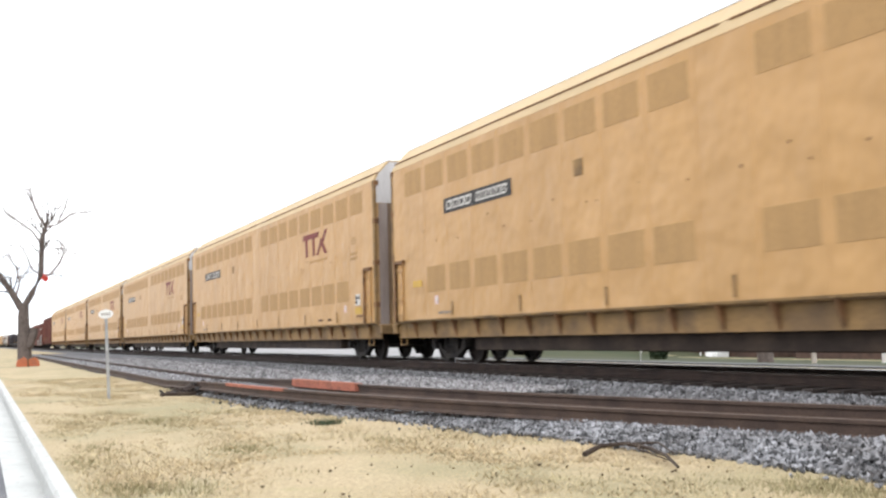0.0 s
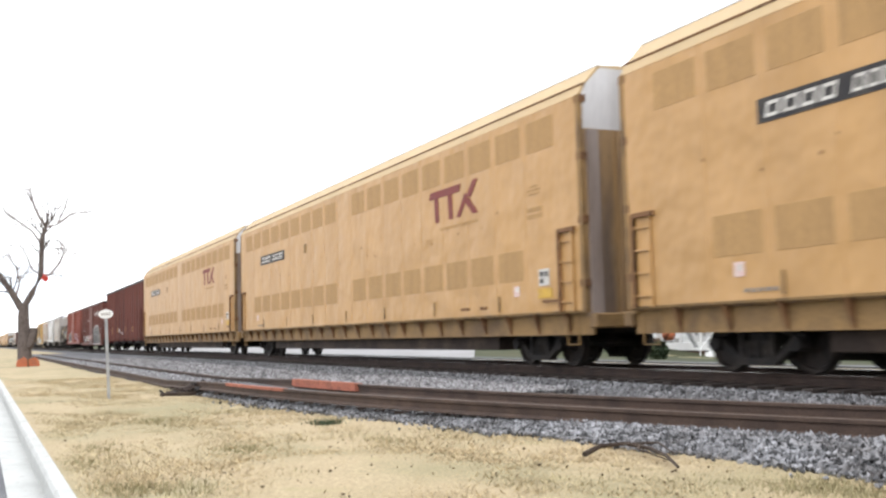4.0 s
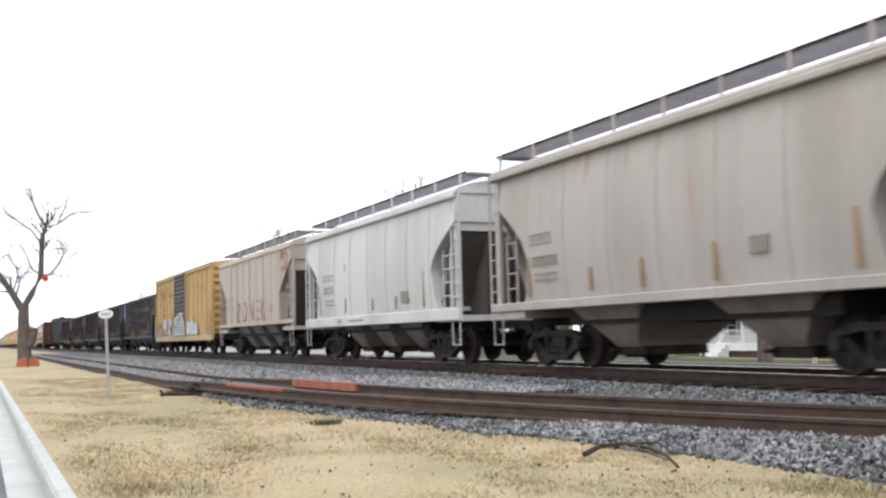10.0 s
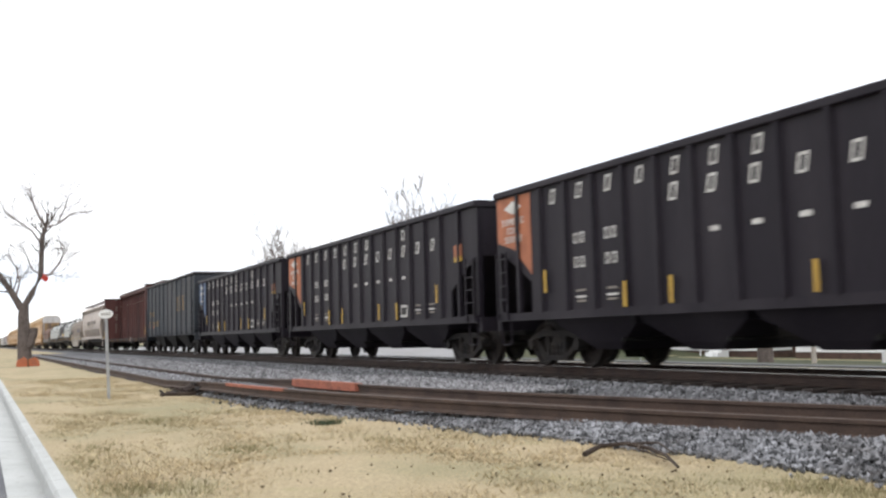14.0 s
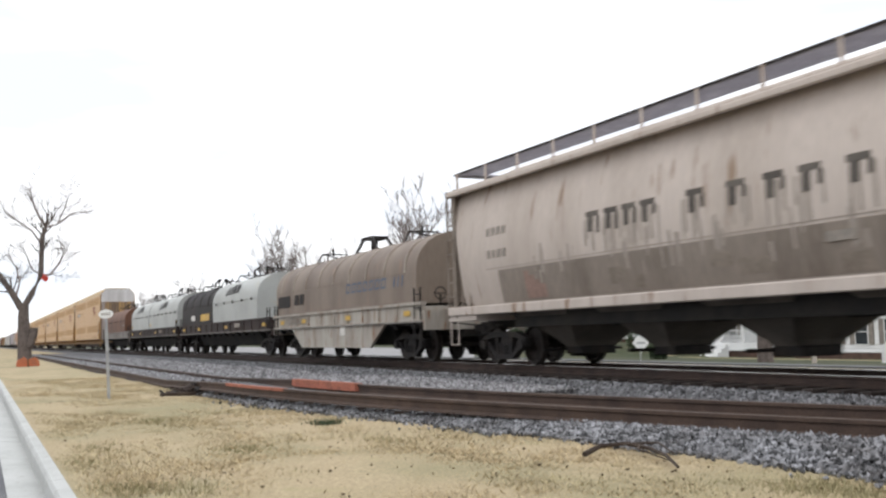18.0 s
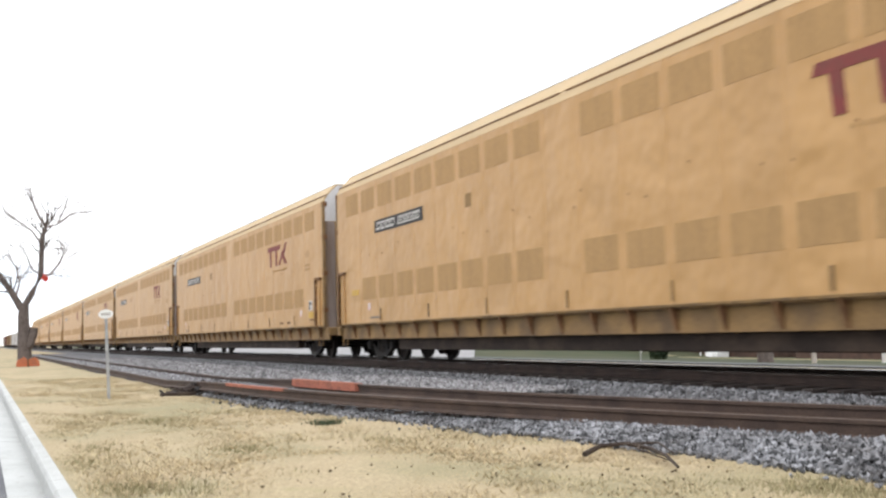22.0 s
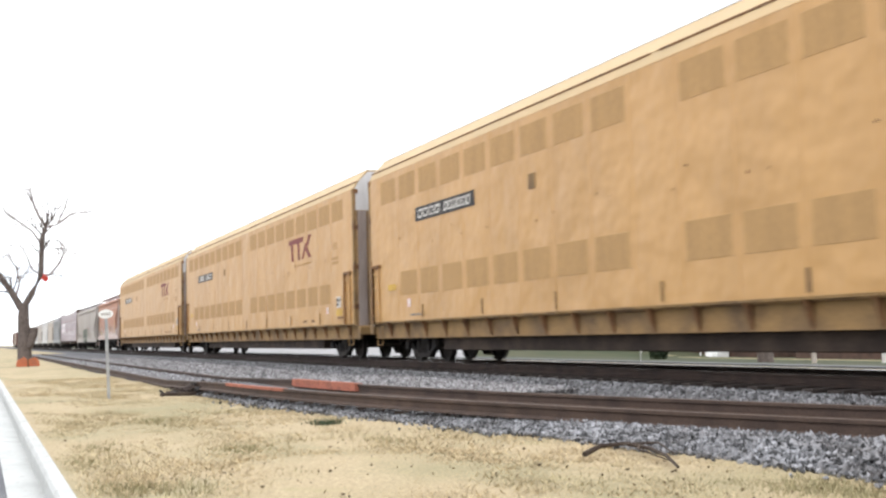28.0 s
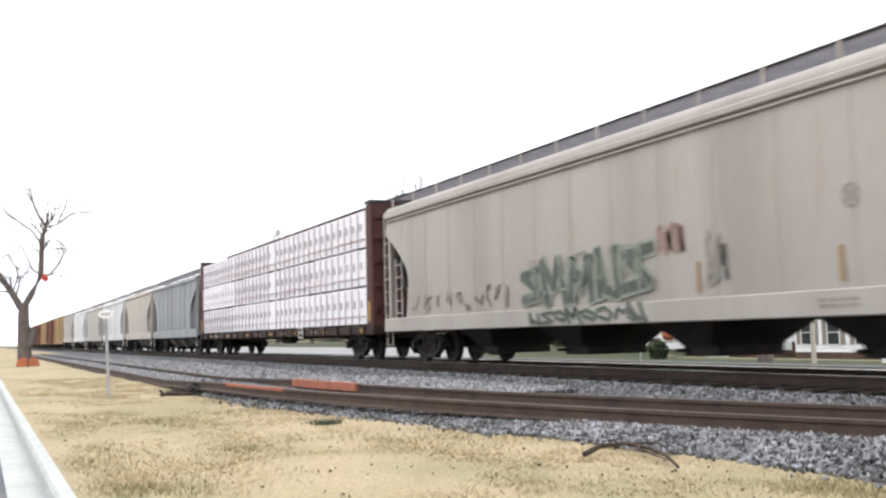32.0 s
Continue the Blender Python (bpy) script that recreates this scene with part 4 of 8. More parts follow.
        part("end_sill", Mesh().box(-1.5, 1.5, min(s * h, s * (h + 0.25)), max(s * h, s * (h + 0.25)), 0.72, 1.0, 0.03), RACKSILL, car)
    # markings
    b = plate(car, "number_board", 6.75, 10.2, 3.60, 3.96, MARKBLACK, -1.566, label="black board with white characters as bars")
    side_bars(b, "character_bar", 9.88, 3.67, 4, 0.27, 0.22, 0.35, MARKWHITE, -1.574, 0.03)
    side_bars(b, "character_bar", 8.32, 3.67, 6, 0.19, 0.22, 0.25, MARKWHITE, -1.574, 0.03)
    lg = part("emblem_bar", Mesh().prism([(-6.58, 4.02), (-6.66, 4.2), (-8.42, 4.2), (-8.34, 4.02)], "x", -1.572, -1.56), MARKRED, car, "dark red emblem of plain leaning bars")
    for y in (-7.03, -7.83):
        part("emblem_stem", Mesh().prism([(y - 0.13, 3.42), (y + 0.09, 3.42), (y + 0.15, 4.02), (y - 0.1, 4.02)], "x", -1.572, -1.56), MARKRED, lg)
    for pts in (((-8.15, 3.42), (-8.36, 3.42), (-8.78, 3.86), (-8.62, 3.96)), ((-8.72, 3.9), (-8.92, 3.8), (-9.32, 4.2), (-9.06, 4.2)), ((-8.62, 3.74), (-8.82, 3.83), (-9.3, 3.42), (-9.02, 3.42))):
        part("emblem_slant", Mesh().prism(list(pts), "x", -1.572, -1.56), MARKRED, lg)
    side_bars(car, "small_line", -7.25, 3.2, 14, 0.08, 0.07, 0.15, VENT, -1.568)
    plate(car, "blue_white_placard", -11.95, -12.35, 1.6, 1.93, MARKWHITE, label="white placard with blue marks")
    for y, z in ((-12.0, 1.78), (-12.18, 1.78), (-12.0, 1.64)):
        plate(car, "placard_mark", y, y - 0.12, z, z + 0.1, MARKBLACK, -1.58)
    plate(car, "yellow_label", -11.9, -12.45, 1.34, 1.54, MARKYELLOW, label="yellow warning label with dark lines")
    plate(car, "step_bar", -12.12, -12.8, 1.25, 1.3, SLOTBROWN, -1.6)
    if rng.random() < 0.75:
        plate(car, "yellow_label", 11.65, 12.2, 1.9, 2.07, MARKYELLOW)
    for y in (-11.0, 10.75):
        m = plate(car, "round_mark", y - 0.11, y + 0.11, 1.42, 1.64, FADEDPINK, -1.566, "faded pink and white sticker")
        plate(m, "sticker_bar", y - 0.07, y + 0.02, 1.5, 1.6, MARKWHITE, -1.572)
    plate(car, "service_box", 3.95, 4.25, 3.6, 3.92, RACKSILL, -1.568)
    for k, (w, z) in enumerate(((0.3, 3.62), (0.5, 3.54), (0.4, 3.46), (0.6, 3.12), (0.6, 2.98))):
        side_bars(car, "small_line", -11.85, z, 1, w, 0.04 if k < 3 else 0.09, 1.0, VENT, -1.568)
    side_bars(car, "small_line", -8.3, 1.2, 4, 0.1, 0.07, 0.13, SLOTBROWN, -1.568)
    side_bars(car, "small_line", -9.3, 1.19, 3, 0.1, 0.08, 0.13, SLOTBROWN, -1.568)
    side_bars(car, "small_line", 10.6, 1.18, 5, 0.1, 0.06, 0.15, MARKGREY)
    m = Mesh()
    for i in range(22):
        y, z = 11.5 - i * 1.05 + rng.uniform(-0.5, 0.5), (3.0 if i % 3 else 3.25) + rng.uniform(-0.08, 0.08)
        m.lathe([(-1.566, rng.uniform(0.018, 0.034)), (-1.56, 0.015)], "x", (0, y, z), 7)
    part("rust_spots", m, SLOTBROWN, body, "small dark rust spots", kind="stuff")
    return car


def ribbed_sides(car, body, half, z0, z1, pitch, material, start, w=0.09, d=0.07, x=1.56, skip=None):
    key = f"rib_{z0:.2f}_{z1:.2f}_{w:.2f}_{d:.2f}_{material.name}"
    rib = shared(key, lambda: Mesh().prism([(0, -w), (-d, -w * 0.55), (-d, w * 0.55), (0, w)], "z", z0, z1), material)
    y = start
    while y < half - 0.1:
        if not (skip and skip[0] < y < skip[1]):
            part("side_rib", rib, None, body, at=(-x, y, 0))
        y += pitch


def high_gondola():
    """Tall ribbed wood-chip car."""
    h = 11.07
    car = empty("woodchip_car", "tall dark oxide-brown ribbed hopper car with faded white lettering", "railway car", group="freight train")
    running_gear(car, h, 2.2)
    body = part("body", Mesh().box(-1.5, 1.5, -h, h, 1.0, 4.86), BROWN, car)
    part("top_chord", Mesh().box(-1.58, 1.58, -h - 0.03, h + 0.03, 4.84, 5.0, 0.02), MARKBLACK, car, "dark top rim")
    ribbed_sides(car, body, h, 0.78, 4.84, 1.232, BROWN, -h + 0.35, 0.13, 0.1, 1.5)
    for s in (-1, 1):
        for z in (1.5, 2.3, 3.1, 3.9):
            part("end_rib", Mesh().box(-1.45, 1.45, min(s * h, s * (h + 0.1)), max(s * h, s * (h + 0.1)), z, z + 0.14), BROWN, body)
        part("end_sill", Mesh().box(-1.5, 1.5, min(s * h, s * (h + 0.2)), max(s * h, s * (h + 0.2)), 0.75, 1.1), BROWN, car)
        ladder(car, -1.64, s * (h - 0.2), s * (h - 0.65), 1.0, 3.0, 6, BROWN)
        stirrup(car, s * (h - 0.4), SHADE)
    for i in range(4):
        y = -6.3 + i * 4.2
        part("hopper_bay", Mesh().loft([(0.6, 1.2, y - 1.2, y + 1.2), (1.02, 1.4, y - 1.8, y + 1.8)]), SHADE, car)
    plate(car, "yellow_label", h - 0.3, h - 0.6, 1.3, 1.5, MARKYELLOW, -1.51)
    side_bars(car, "letter_bar", 4.7, 3.42, 8, 0.26, 0.38, 1.232, MARKCREAM, -1.507)
    side_bars(car, "digit_bar", 3.45, 2.86, 6, 0.2, 0.32, 1.232, MARKCREAM, -1.507)
    for y in (5.95, 2.3, -2.3, -6.3):
        stripe(car, y, 1.45, 1.85, MARKYELLOW, -1.615)
    plate(car, "stencil_panel", 0.9, 1.6, 1.45, 1.75, TANCAR, -1.61)
    plate(car, "stencil_panel", -0.3, -0.7, 1.3, 1.5, MARKWHITE, -1.61)
    return car


def boxcar(half, paint, door, z0=0.8, door_w=1.65, letters=True, slab=False, dark_roof=True):
    car = empty("boxcar", "", "railway car", group="freight train")
    running_gear(car, half, 2.2)
    body = part("body", Mesh().box(-1.5, 1.5, -half, half, z0, 4.42), paint, car)
    roof = part("roof", Mesh().prism([(-1.6, 4.40), (-1.6, 4.48), (0, 4.64), (1.6, 4.48), (1.6, 4.40), (1.5, 4.36), (-1.5, 4.36)], "y", -half - 0.05, half + 0.05), MARKBLACK if dark_roof else paint, car, "dark roof" if dark_roof else "")
    for i in range(int(half * 2 / 1.2)):
        y = -half + 0.6 + i * 1.2
        part("roof_rib", shared("roof_rib", lambda: Mesh().prism([(-1.6, 4.44), (0, 4.62), (1.6, 4.44), (1.6, 4.484), (0, 4.65), (-1.6, 4.484)], "y", -0.05, 0.05), STEELWALK), None, roof, at=(0, y, 0))
    part("eave", Mesh().box(-1.585, -1.5, -half, half, 4.28, 4.40).box(1.5, 1.585, -half, half, 4.28, 4.40), paint, body)
    part("side_sill", Mesh().box(-1.58, -1.5, -half, half, z0 - 0.12, z0 + 0.14).box(1.5, 1.58, -half, half, z0 - 0.12, z0 + 0.14), paint, body)
    ribbed_sides(car, body, half, z0 + 0.14, 4.28, 1.16, paint, -half + 0.3, 0.075, 0.07, 1.5, (-door_w - 0.3, door_w + 0.3))
    d = part("door", Mesh().box(-1.585, -1.5, -door_w, door_w, z0 + 0.16, 4.25, 0.012), door, car)
    if slab:
        for z in (1.55, 2.1, 2.65, 3.2, 3.72):
            part("door_rib", Mesh().box(-1.61, -1.58, -door_w, door_w, z, z + 0.07), door, d)
    else:
        for i in range(14):
            z = z0 + 0.32 + i * 0.24
            part("door_rib", Mesh().prism([(-1.585, z), (-1.625, z + 0.05), (-1.625, z + 0.09), (-1.585, z + 0.14)], "y", -door_w + 0.05, door_w - 0.05), door, d)
    part("door_rail", Mesh().box(-1.64, -1.585, -door_w - 0.1, door_w * 2.2, z0 + 0.05, z0 + 0.14), paint, car)
    for y in (-door_w - 0.1, door_w + 0.01):
        part("door_post", Mesh().box(-1.62, -1.5, y, y + 0.09, z0 + 0.1, 4.3), paint, car)
    for s in (-1, 1):
        for i in range(9):
            z = z0 + 0.3 + i * 0.38
            part("end_corrugation", Mesh().prism([(s * (half - 0.01), z), (s * (half + 0.09), z + 0.09), (s * (half + 0.09), z + 0.19), (s * (half - 0.01), z + 0.28)], "x", -1.42, 1.42), paint, body)
        part("corner_post", Mesh().box(-1.57, -1.44, min(s * (half - 0.1), s * (half + 0.06)), max(s * (half - 0.1), s * (half + 0.06)), z0, 4.4), paint, body)
        part("end_sill", Mesh().box(-1.45, 1.45, min(s * half, s * (half + 0.2)), max(s * half, s * (half + 0.2)), 0.7, 1.0), SHADE, car)
        ladder(car, -1.63, s * (half - 0.15), s * (half - 0.6), z0 + 0.1, 2.2, 5, paint)
        stirrup(car, s * (half - 0.4), SHADE)
        part("end_ladder", Mesh().box(-1.2, -1.16, s * half - 0.14, s * half + 0.14, 1.0, 2.4).box(-0.8, -0.76, s * half - 0.14, s * half + 0.14, 1.0, 2.4), paint, car)
    return car


def southern_box():
    h = 10.18
    car = tagged(boxcar(h, BOXRED, BOXRED, 0.62, 1.65, slab=True), "rusty brown double-rib boxcar with plug door and black-and-white graffiti")
    side_bars(car, "letter_bar", -3.6, 3.32, 8, 0.22, 0.34, 0.55, MARKWHITE, -1.585)
    bubbles(car, [((-2.15, 2.05), (-3.25, 2.15), (-3.3, 1.75), (-3.75, 1.7), (-4.25, 0.6), (-2.5, 0.6), (-2.3, 1.4)),
                  ((-3.55, 2.32), (-4.62, 2.28), (-5.2, 1.2), (-5.1, 0.62), (-4.2, 0.58), (-3.75, 1.2)),
                  ((-4.85, 2.25), (-5.72, 2.34), (-6.1, 1.65), (-6.75, 1.2), (-6.65, 0.62), (-5.4, 0.6), (-5.15, 1.25)),
                  ((-5.95, 2.32), (-6.95, 2.3), (-7.5, 1.6), (-7.35, 1.3), (-8.1, 1.45), (-8.45, 1.2), (-8.2, 0.6), (-6.8, 0.62), (-6.35, 1.4))],
            MARKBLACK, MARKWHITE, 0.075, -1.59, "fat black bubble graffiti outlined in white")
    shine = Mesh()
    for pts in (((-3.0, 2.0), (-3.05, 1.6), (-3.3, 1.35)), ((-4.4, 1.75), (-4.55, 1.3), (-4.6, 0.95)), ((-5.6, 1.35), (-6.0, 1.45), (-6.3, 1.2)), ((-6.75, 1.95), (-6.85, 1.6)), ((-7.0, 1.2), (-7.3, 1.35), (-7.6, 1.2))):
        line_on_side(shine, list(pts), 0.035, -1.61)
    part("graffiti_highlight", shine, MARKGREY, car, "thin pale lines in the black shapes")
    scribble(car, 7.4, 5.6, 0.72, 1.5, MARKPALE, 4, 4, 0.06)
    scribble(car, 5.6, 2.0, 0.65, 1.45, MARKWHITE, 5, 10, 0.055, -1.588)
    scribble(car, 5.0, 3.4, 0.68, 1.2, MARKBLACK, 15, 6, 0.05, -1.594)
    scribble(car, 1.55, -1.55, 0.85, 1.6, FADEDPINK, 8, 8, 0.045, -1.592)
    scribble(car, 1.5, -1.7, 0.55, 0.8, MARKPALE, 6, 14, 0.035, -1.592)
    scribble(car, -8.3, -9.2, 0.7, 1.9, SALMONSILL, 16, 5, 0.05)
    side_bars(car, "small_line", -8.25, 1.95, 3, 0.16, 0.05, 0.24, MARKWHITE, -1.578)
    side_bars(car, "small_line", -8.25, 1.75, 3, 0.16, 0.05, 0.24, MARKGREY, -1.578)
    m = plate(car, "placard", -7.6, -8.0, 1.22, 1.55, MARKWHITE, -1.615, "white-framed placard with dark marks")
    plate(m, "placard_mark", -7.66, -7.94, 1.28, 1.49, MARKBLACK, -1.621)
    plate(car, "stencil_panel", 2.6, 2.2, 2.9, 3.02, MARKWHITE, -1.6)
    side_bars(car, "letter_bar", 8.35, 2.22, 3, 0.18, 0.2, 0.28, MARKWHITE, -1.507)
    side_bars(car, "digit_bar", 8.35, 1.86, 6, 0.16, 0.2, 0.26, MARKWHITE, -1.507)
    for y0, y1, z0, z1 in ((1.62, -1.62, 0.8, 0.98), (2.35, 1.95, 1.55, 1.8), (3.05, 2.75, 1.5, 1.62), (-1.8, -2.05, 1.2, 1.5)):
        plate(car, "grime_patch", y0, y1, z0, z1, TANKRUST, -1.585 if abs(y0) < 1.7 else -1.576)
    return car


def red_box():
    h = 8.52
    car = tagged(boxcar(h, REDBOX, REDBOX, 0.78, 1.45), "brick-red ribbed boxcar with a corrugated door and graffiti")
    spray(car, 6.3, 1.9, 0.82, 1.95, MARKBLACK, MARKWHITE, 11, -1.60, 6)
    for k, (y, z, r) in enumerate(((-2.5, 1.38, 0.42), (-3.32, 1.42, 0.42), (-4.2, 1.46, 0.48), (-6.05, 1.1, 0.5))):
        star_tag(car, y, z, r, 120 + k)
    m = plate(car, "placard", -5.8, -6.25, 1.36, 1.72, TANCAR, -1.578, "pale-framed placard")
    plate(m, "placard_mark", -5.88, -6.17, 1.44, 1.64, REDBOX, -1.584)
    scribble(car, 2.0, 1.5, 0.9, 1.4, MARKGREY, 12, 3, 0.06, -1.592)
    scribble(car, 6.6, 1.8, 0.8, 1.2, MARKBLACK, 13, 9, 0.08, -1.592)
    for z in (2.7, 2.95):
        plate(car, "stencil_panel", 2.2, 2.45, z, z + 0.09, MARKWHITE, -1.585)
    spray(car, 2.5, 1.75, 1.95, 2.2, MARKPALE, MARKWHITE, 14, -1.59, 2)
    return car


def yellow_box():
    h = 8.52
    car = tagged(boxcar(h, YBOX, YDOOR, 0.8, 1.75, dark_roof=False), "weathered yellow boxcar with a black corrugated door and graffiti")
    side_bars(car, "letter_bar", 6.85, 3.65, 1, 0.3, 0.17, 0.9, MARKBLACK, -1.578, 0.03)
    side_bars(car, "letter_bar", 5.9, 3.65, 1, 0.38, 0.19, 0.9, MARKBLACK, -1.578, 0.03)
    side_bars(car, "letter_bar", 5.0, 3.66, 1, 0.13, 0.26, 0.9, MARKBLACK, -1.578, 0.03, True)
    side_bars(car, "letter_bar", 4.12, 3.62, 1, 0.13, 0.3, 0.9, MARKBLACK, -1.578, 0.03, True)
    side_bars(car, "letter_bar", 4.05, 3.27, 1, 0.4, 0.2, 0.9, MARKBLACK, -1.578, 0.03)
    side_bars(car, "letter_bar", 3.15, 3.26, 1, 0.4, 0.17, 0.9, MARKBLACK, -1.578, 0.03)
    side_bars(car, "letter_bar", 2.32, 3.26, 1, 0.36, 0.13, 0.9, MARKBLACK, -1.578, 0.05, True)
    logo = Mesh()
    ring = [(6.65, 3.58), (4.9, 3.5), (5.06, 3.16), (5.66, 3.18), (5.6, 3.41), (6.08, 3.43), (6.29, 2.93), (6.87, 2.9), (6.65, 3.58)]
    line_on_side(logo, ring, 0.045, -1.58, 0)
    part("emblem", logo, MARKBLACK, car, "plain black outline emblem")
    side_bars(car, "digit_bar", 6.0, 2.47, 2, 0.18, 0.2, 0.3, MARKGREY, -1.572)
    side_bars(car, "digit_bar", 5.12, 2.47, 2, 0.18, 0.2, 0.3, MARKGREY, -1.572)
    side_bars(car, "digit_bar", 5.9, 2.1, 2, 0.15, 0.18, 0.24, MARKGREY, -1.572)
    side_bars(car, "digit_bar", 5.15, 2.13, 3, 0.14, 0.18, 0.19, MARKGREY, -1.572)
    bubbles(car, [((5.58, 1.97), (5.3, 1.95), (5.15, 1.78), (4.95, 1.98), (4.72, 1.96), (4.6, 1.8), (4.45, 1.95), (4.25, 1.92), (4.3, 1.5), (4.55, 1.4), (4.8, 1.5), (5.0, 1.38), (5.6, 1.4)),
                  ((3.62, 2.04), (3.4, 1.9), (3.1, 1.98), (2.74, 2.0), (2.78, 1.55), (3.0, 1.5), (3.3, 1.6), (3.5, 1.4), (3.9, 1.38), (3.75, 1.6))], SPRAYBLUE, WHITECAR, 0.02, -1.58, "pale blue sprayed patches on yellow", 1)
    for k, (a, b, top, paint) in enumerate(((8.3, 7.2, 1.5, MARKPALE), (7.2, 5.6, 1.45, WHITECAR), (5.6, 4.2, 1.35, TANCAR), (4.2, 2.6, 1.4, WHITECAR), (2.7, 1.9, 1.45, MARKPALE), (8.3, 5.7, 2.0, DUSTBOX), (3.2, 1.9, 2.3, SLOTBROWN))):
        scribble(car, a, b, 0.82, top, paint, 300 + k, 4, 0.085, -1.578)
        scribble(car, a, b, 0.82, top, MARKGREY, 320 + k, 3, 0.035, -1.584)
    art = part("graffiti_block", Mesh().prism([(1.62, 0.99), (1.55, 1.95), (0.3, 2.08), (0.05, 2.2), (-1.0, 2.18), (-1.12, 1.92), (-1.4, 1.78), (-1.68, 1.05), (-1.68, 0.99)], "x", -1.637, -1.63), MARKPALE, car, "pale blue-green sprayed block with dark lines")
    ink, top = Mesh(), Mesh()
    rng = random.Random(24)
    for k in range(7):
        z = 1.12 + 0.15 * k
        a, b = 1.5, -1.55 + 0.09 * k
        if k > 5:
            a = 0.1
        line_on_side(ink, [(a, z), ((a + b) / 2, z + 0.02), (b, z)], 0.035, -1.641)
        for _ in range(5):
            q = rng.uniform(b + 0.2, a - 0.2)
            line_on_side(ink, [(q, z), (q + rng.uniform(-0.1, 0.1), z + 0.08), (q + rng.uniform(-0.12, 0.12), z + 0.16)], 0.04, -1.642)
    line_on_side(top, [(1.55, 1.6), (1.55, 1.97), (0.3, 2.1), (0.05, 2.22), (-1.0, 2.2), (-1.14, 1.94), (-1.42, 1.8), (-1.66, 1.1)], 0.05, -1.641)
    part("graffiti_ink", ink, MARKBLACK, art, kind="stuff")
    part("graffiti_outline", top, MARKWHITE, art)
    bubbles(car, [((-1.85, 1.0), (-2.05, 1.6), (-2.5, 1.85), (-2.9, 1.6), (-3.0, 1.0)), ((-2.8, 0.98), (-2.9, 1.7), (-3.6, 1.85), (-4.1, 1.4), (-4.0, 0.98)), ((-3.9, 0.98), (-4.1, 1.55), (-4.7, 1.7), (-5.1, 1.2), (-5.0, 0.98))], MARKPALE, MARKGREY, 0.03, -1.578, "pale green bubble graffiti")
    for y in (-4.6, -5.6, -6.6):
        plate(car, "stencil_panel", y, y + 0.4, 3.4, 3.5, MARKGREY, -1.585)
    plate(car, "stencil_panel", 2.05, 2.3, 2.65, 2.85, MARKPALE, -1.62)
    for z, w in ((3.0, 1.0), (3.35, 0.9), (3.9, 1.3)):
        plate(car, "door_stencil", 0.3, 0.3 - w * 0.6, z, z + 0.05, MARKGREY, -1.635)
    return car


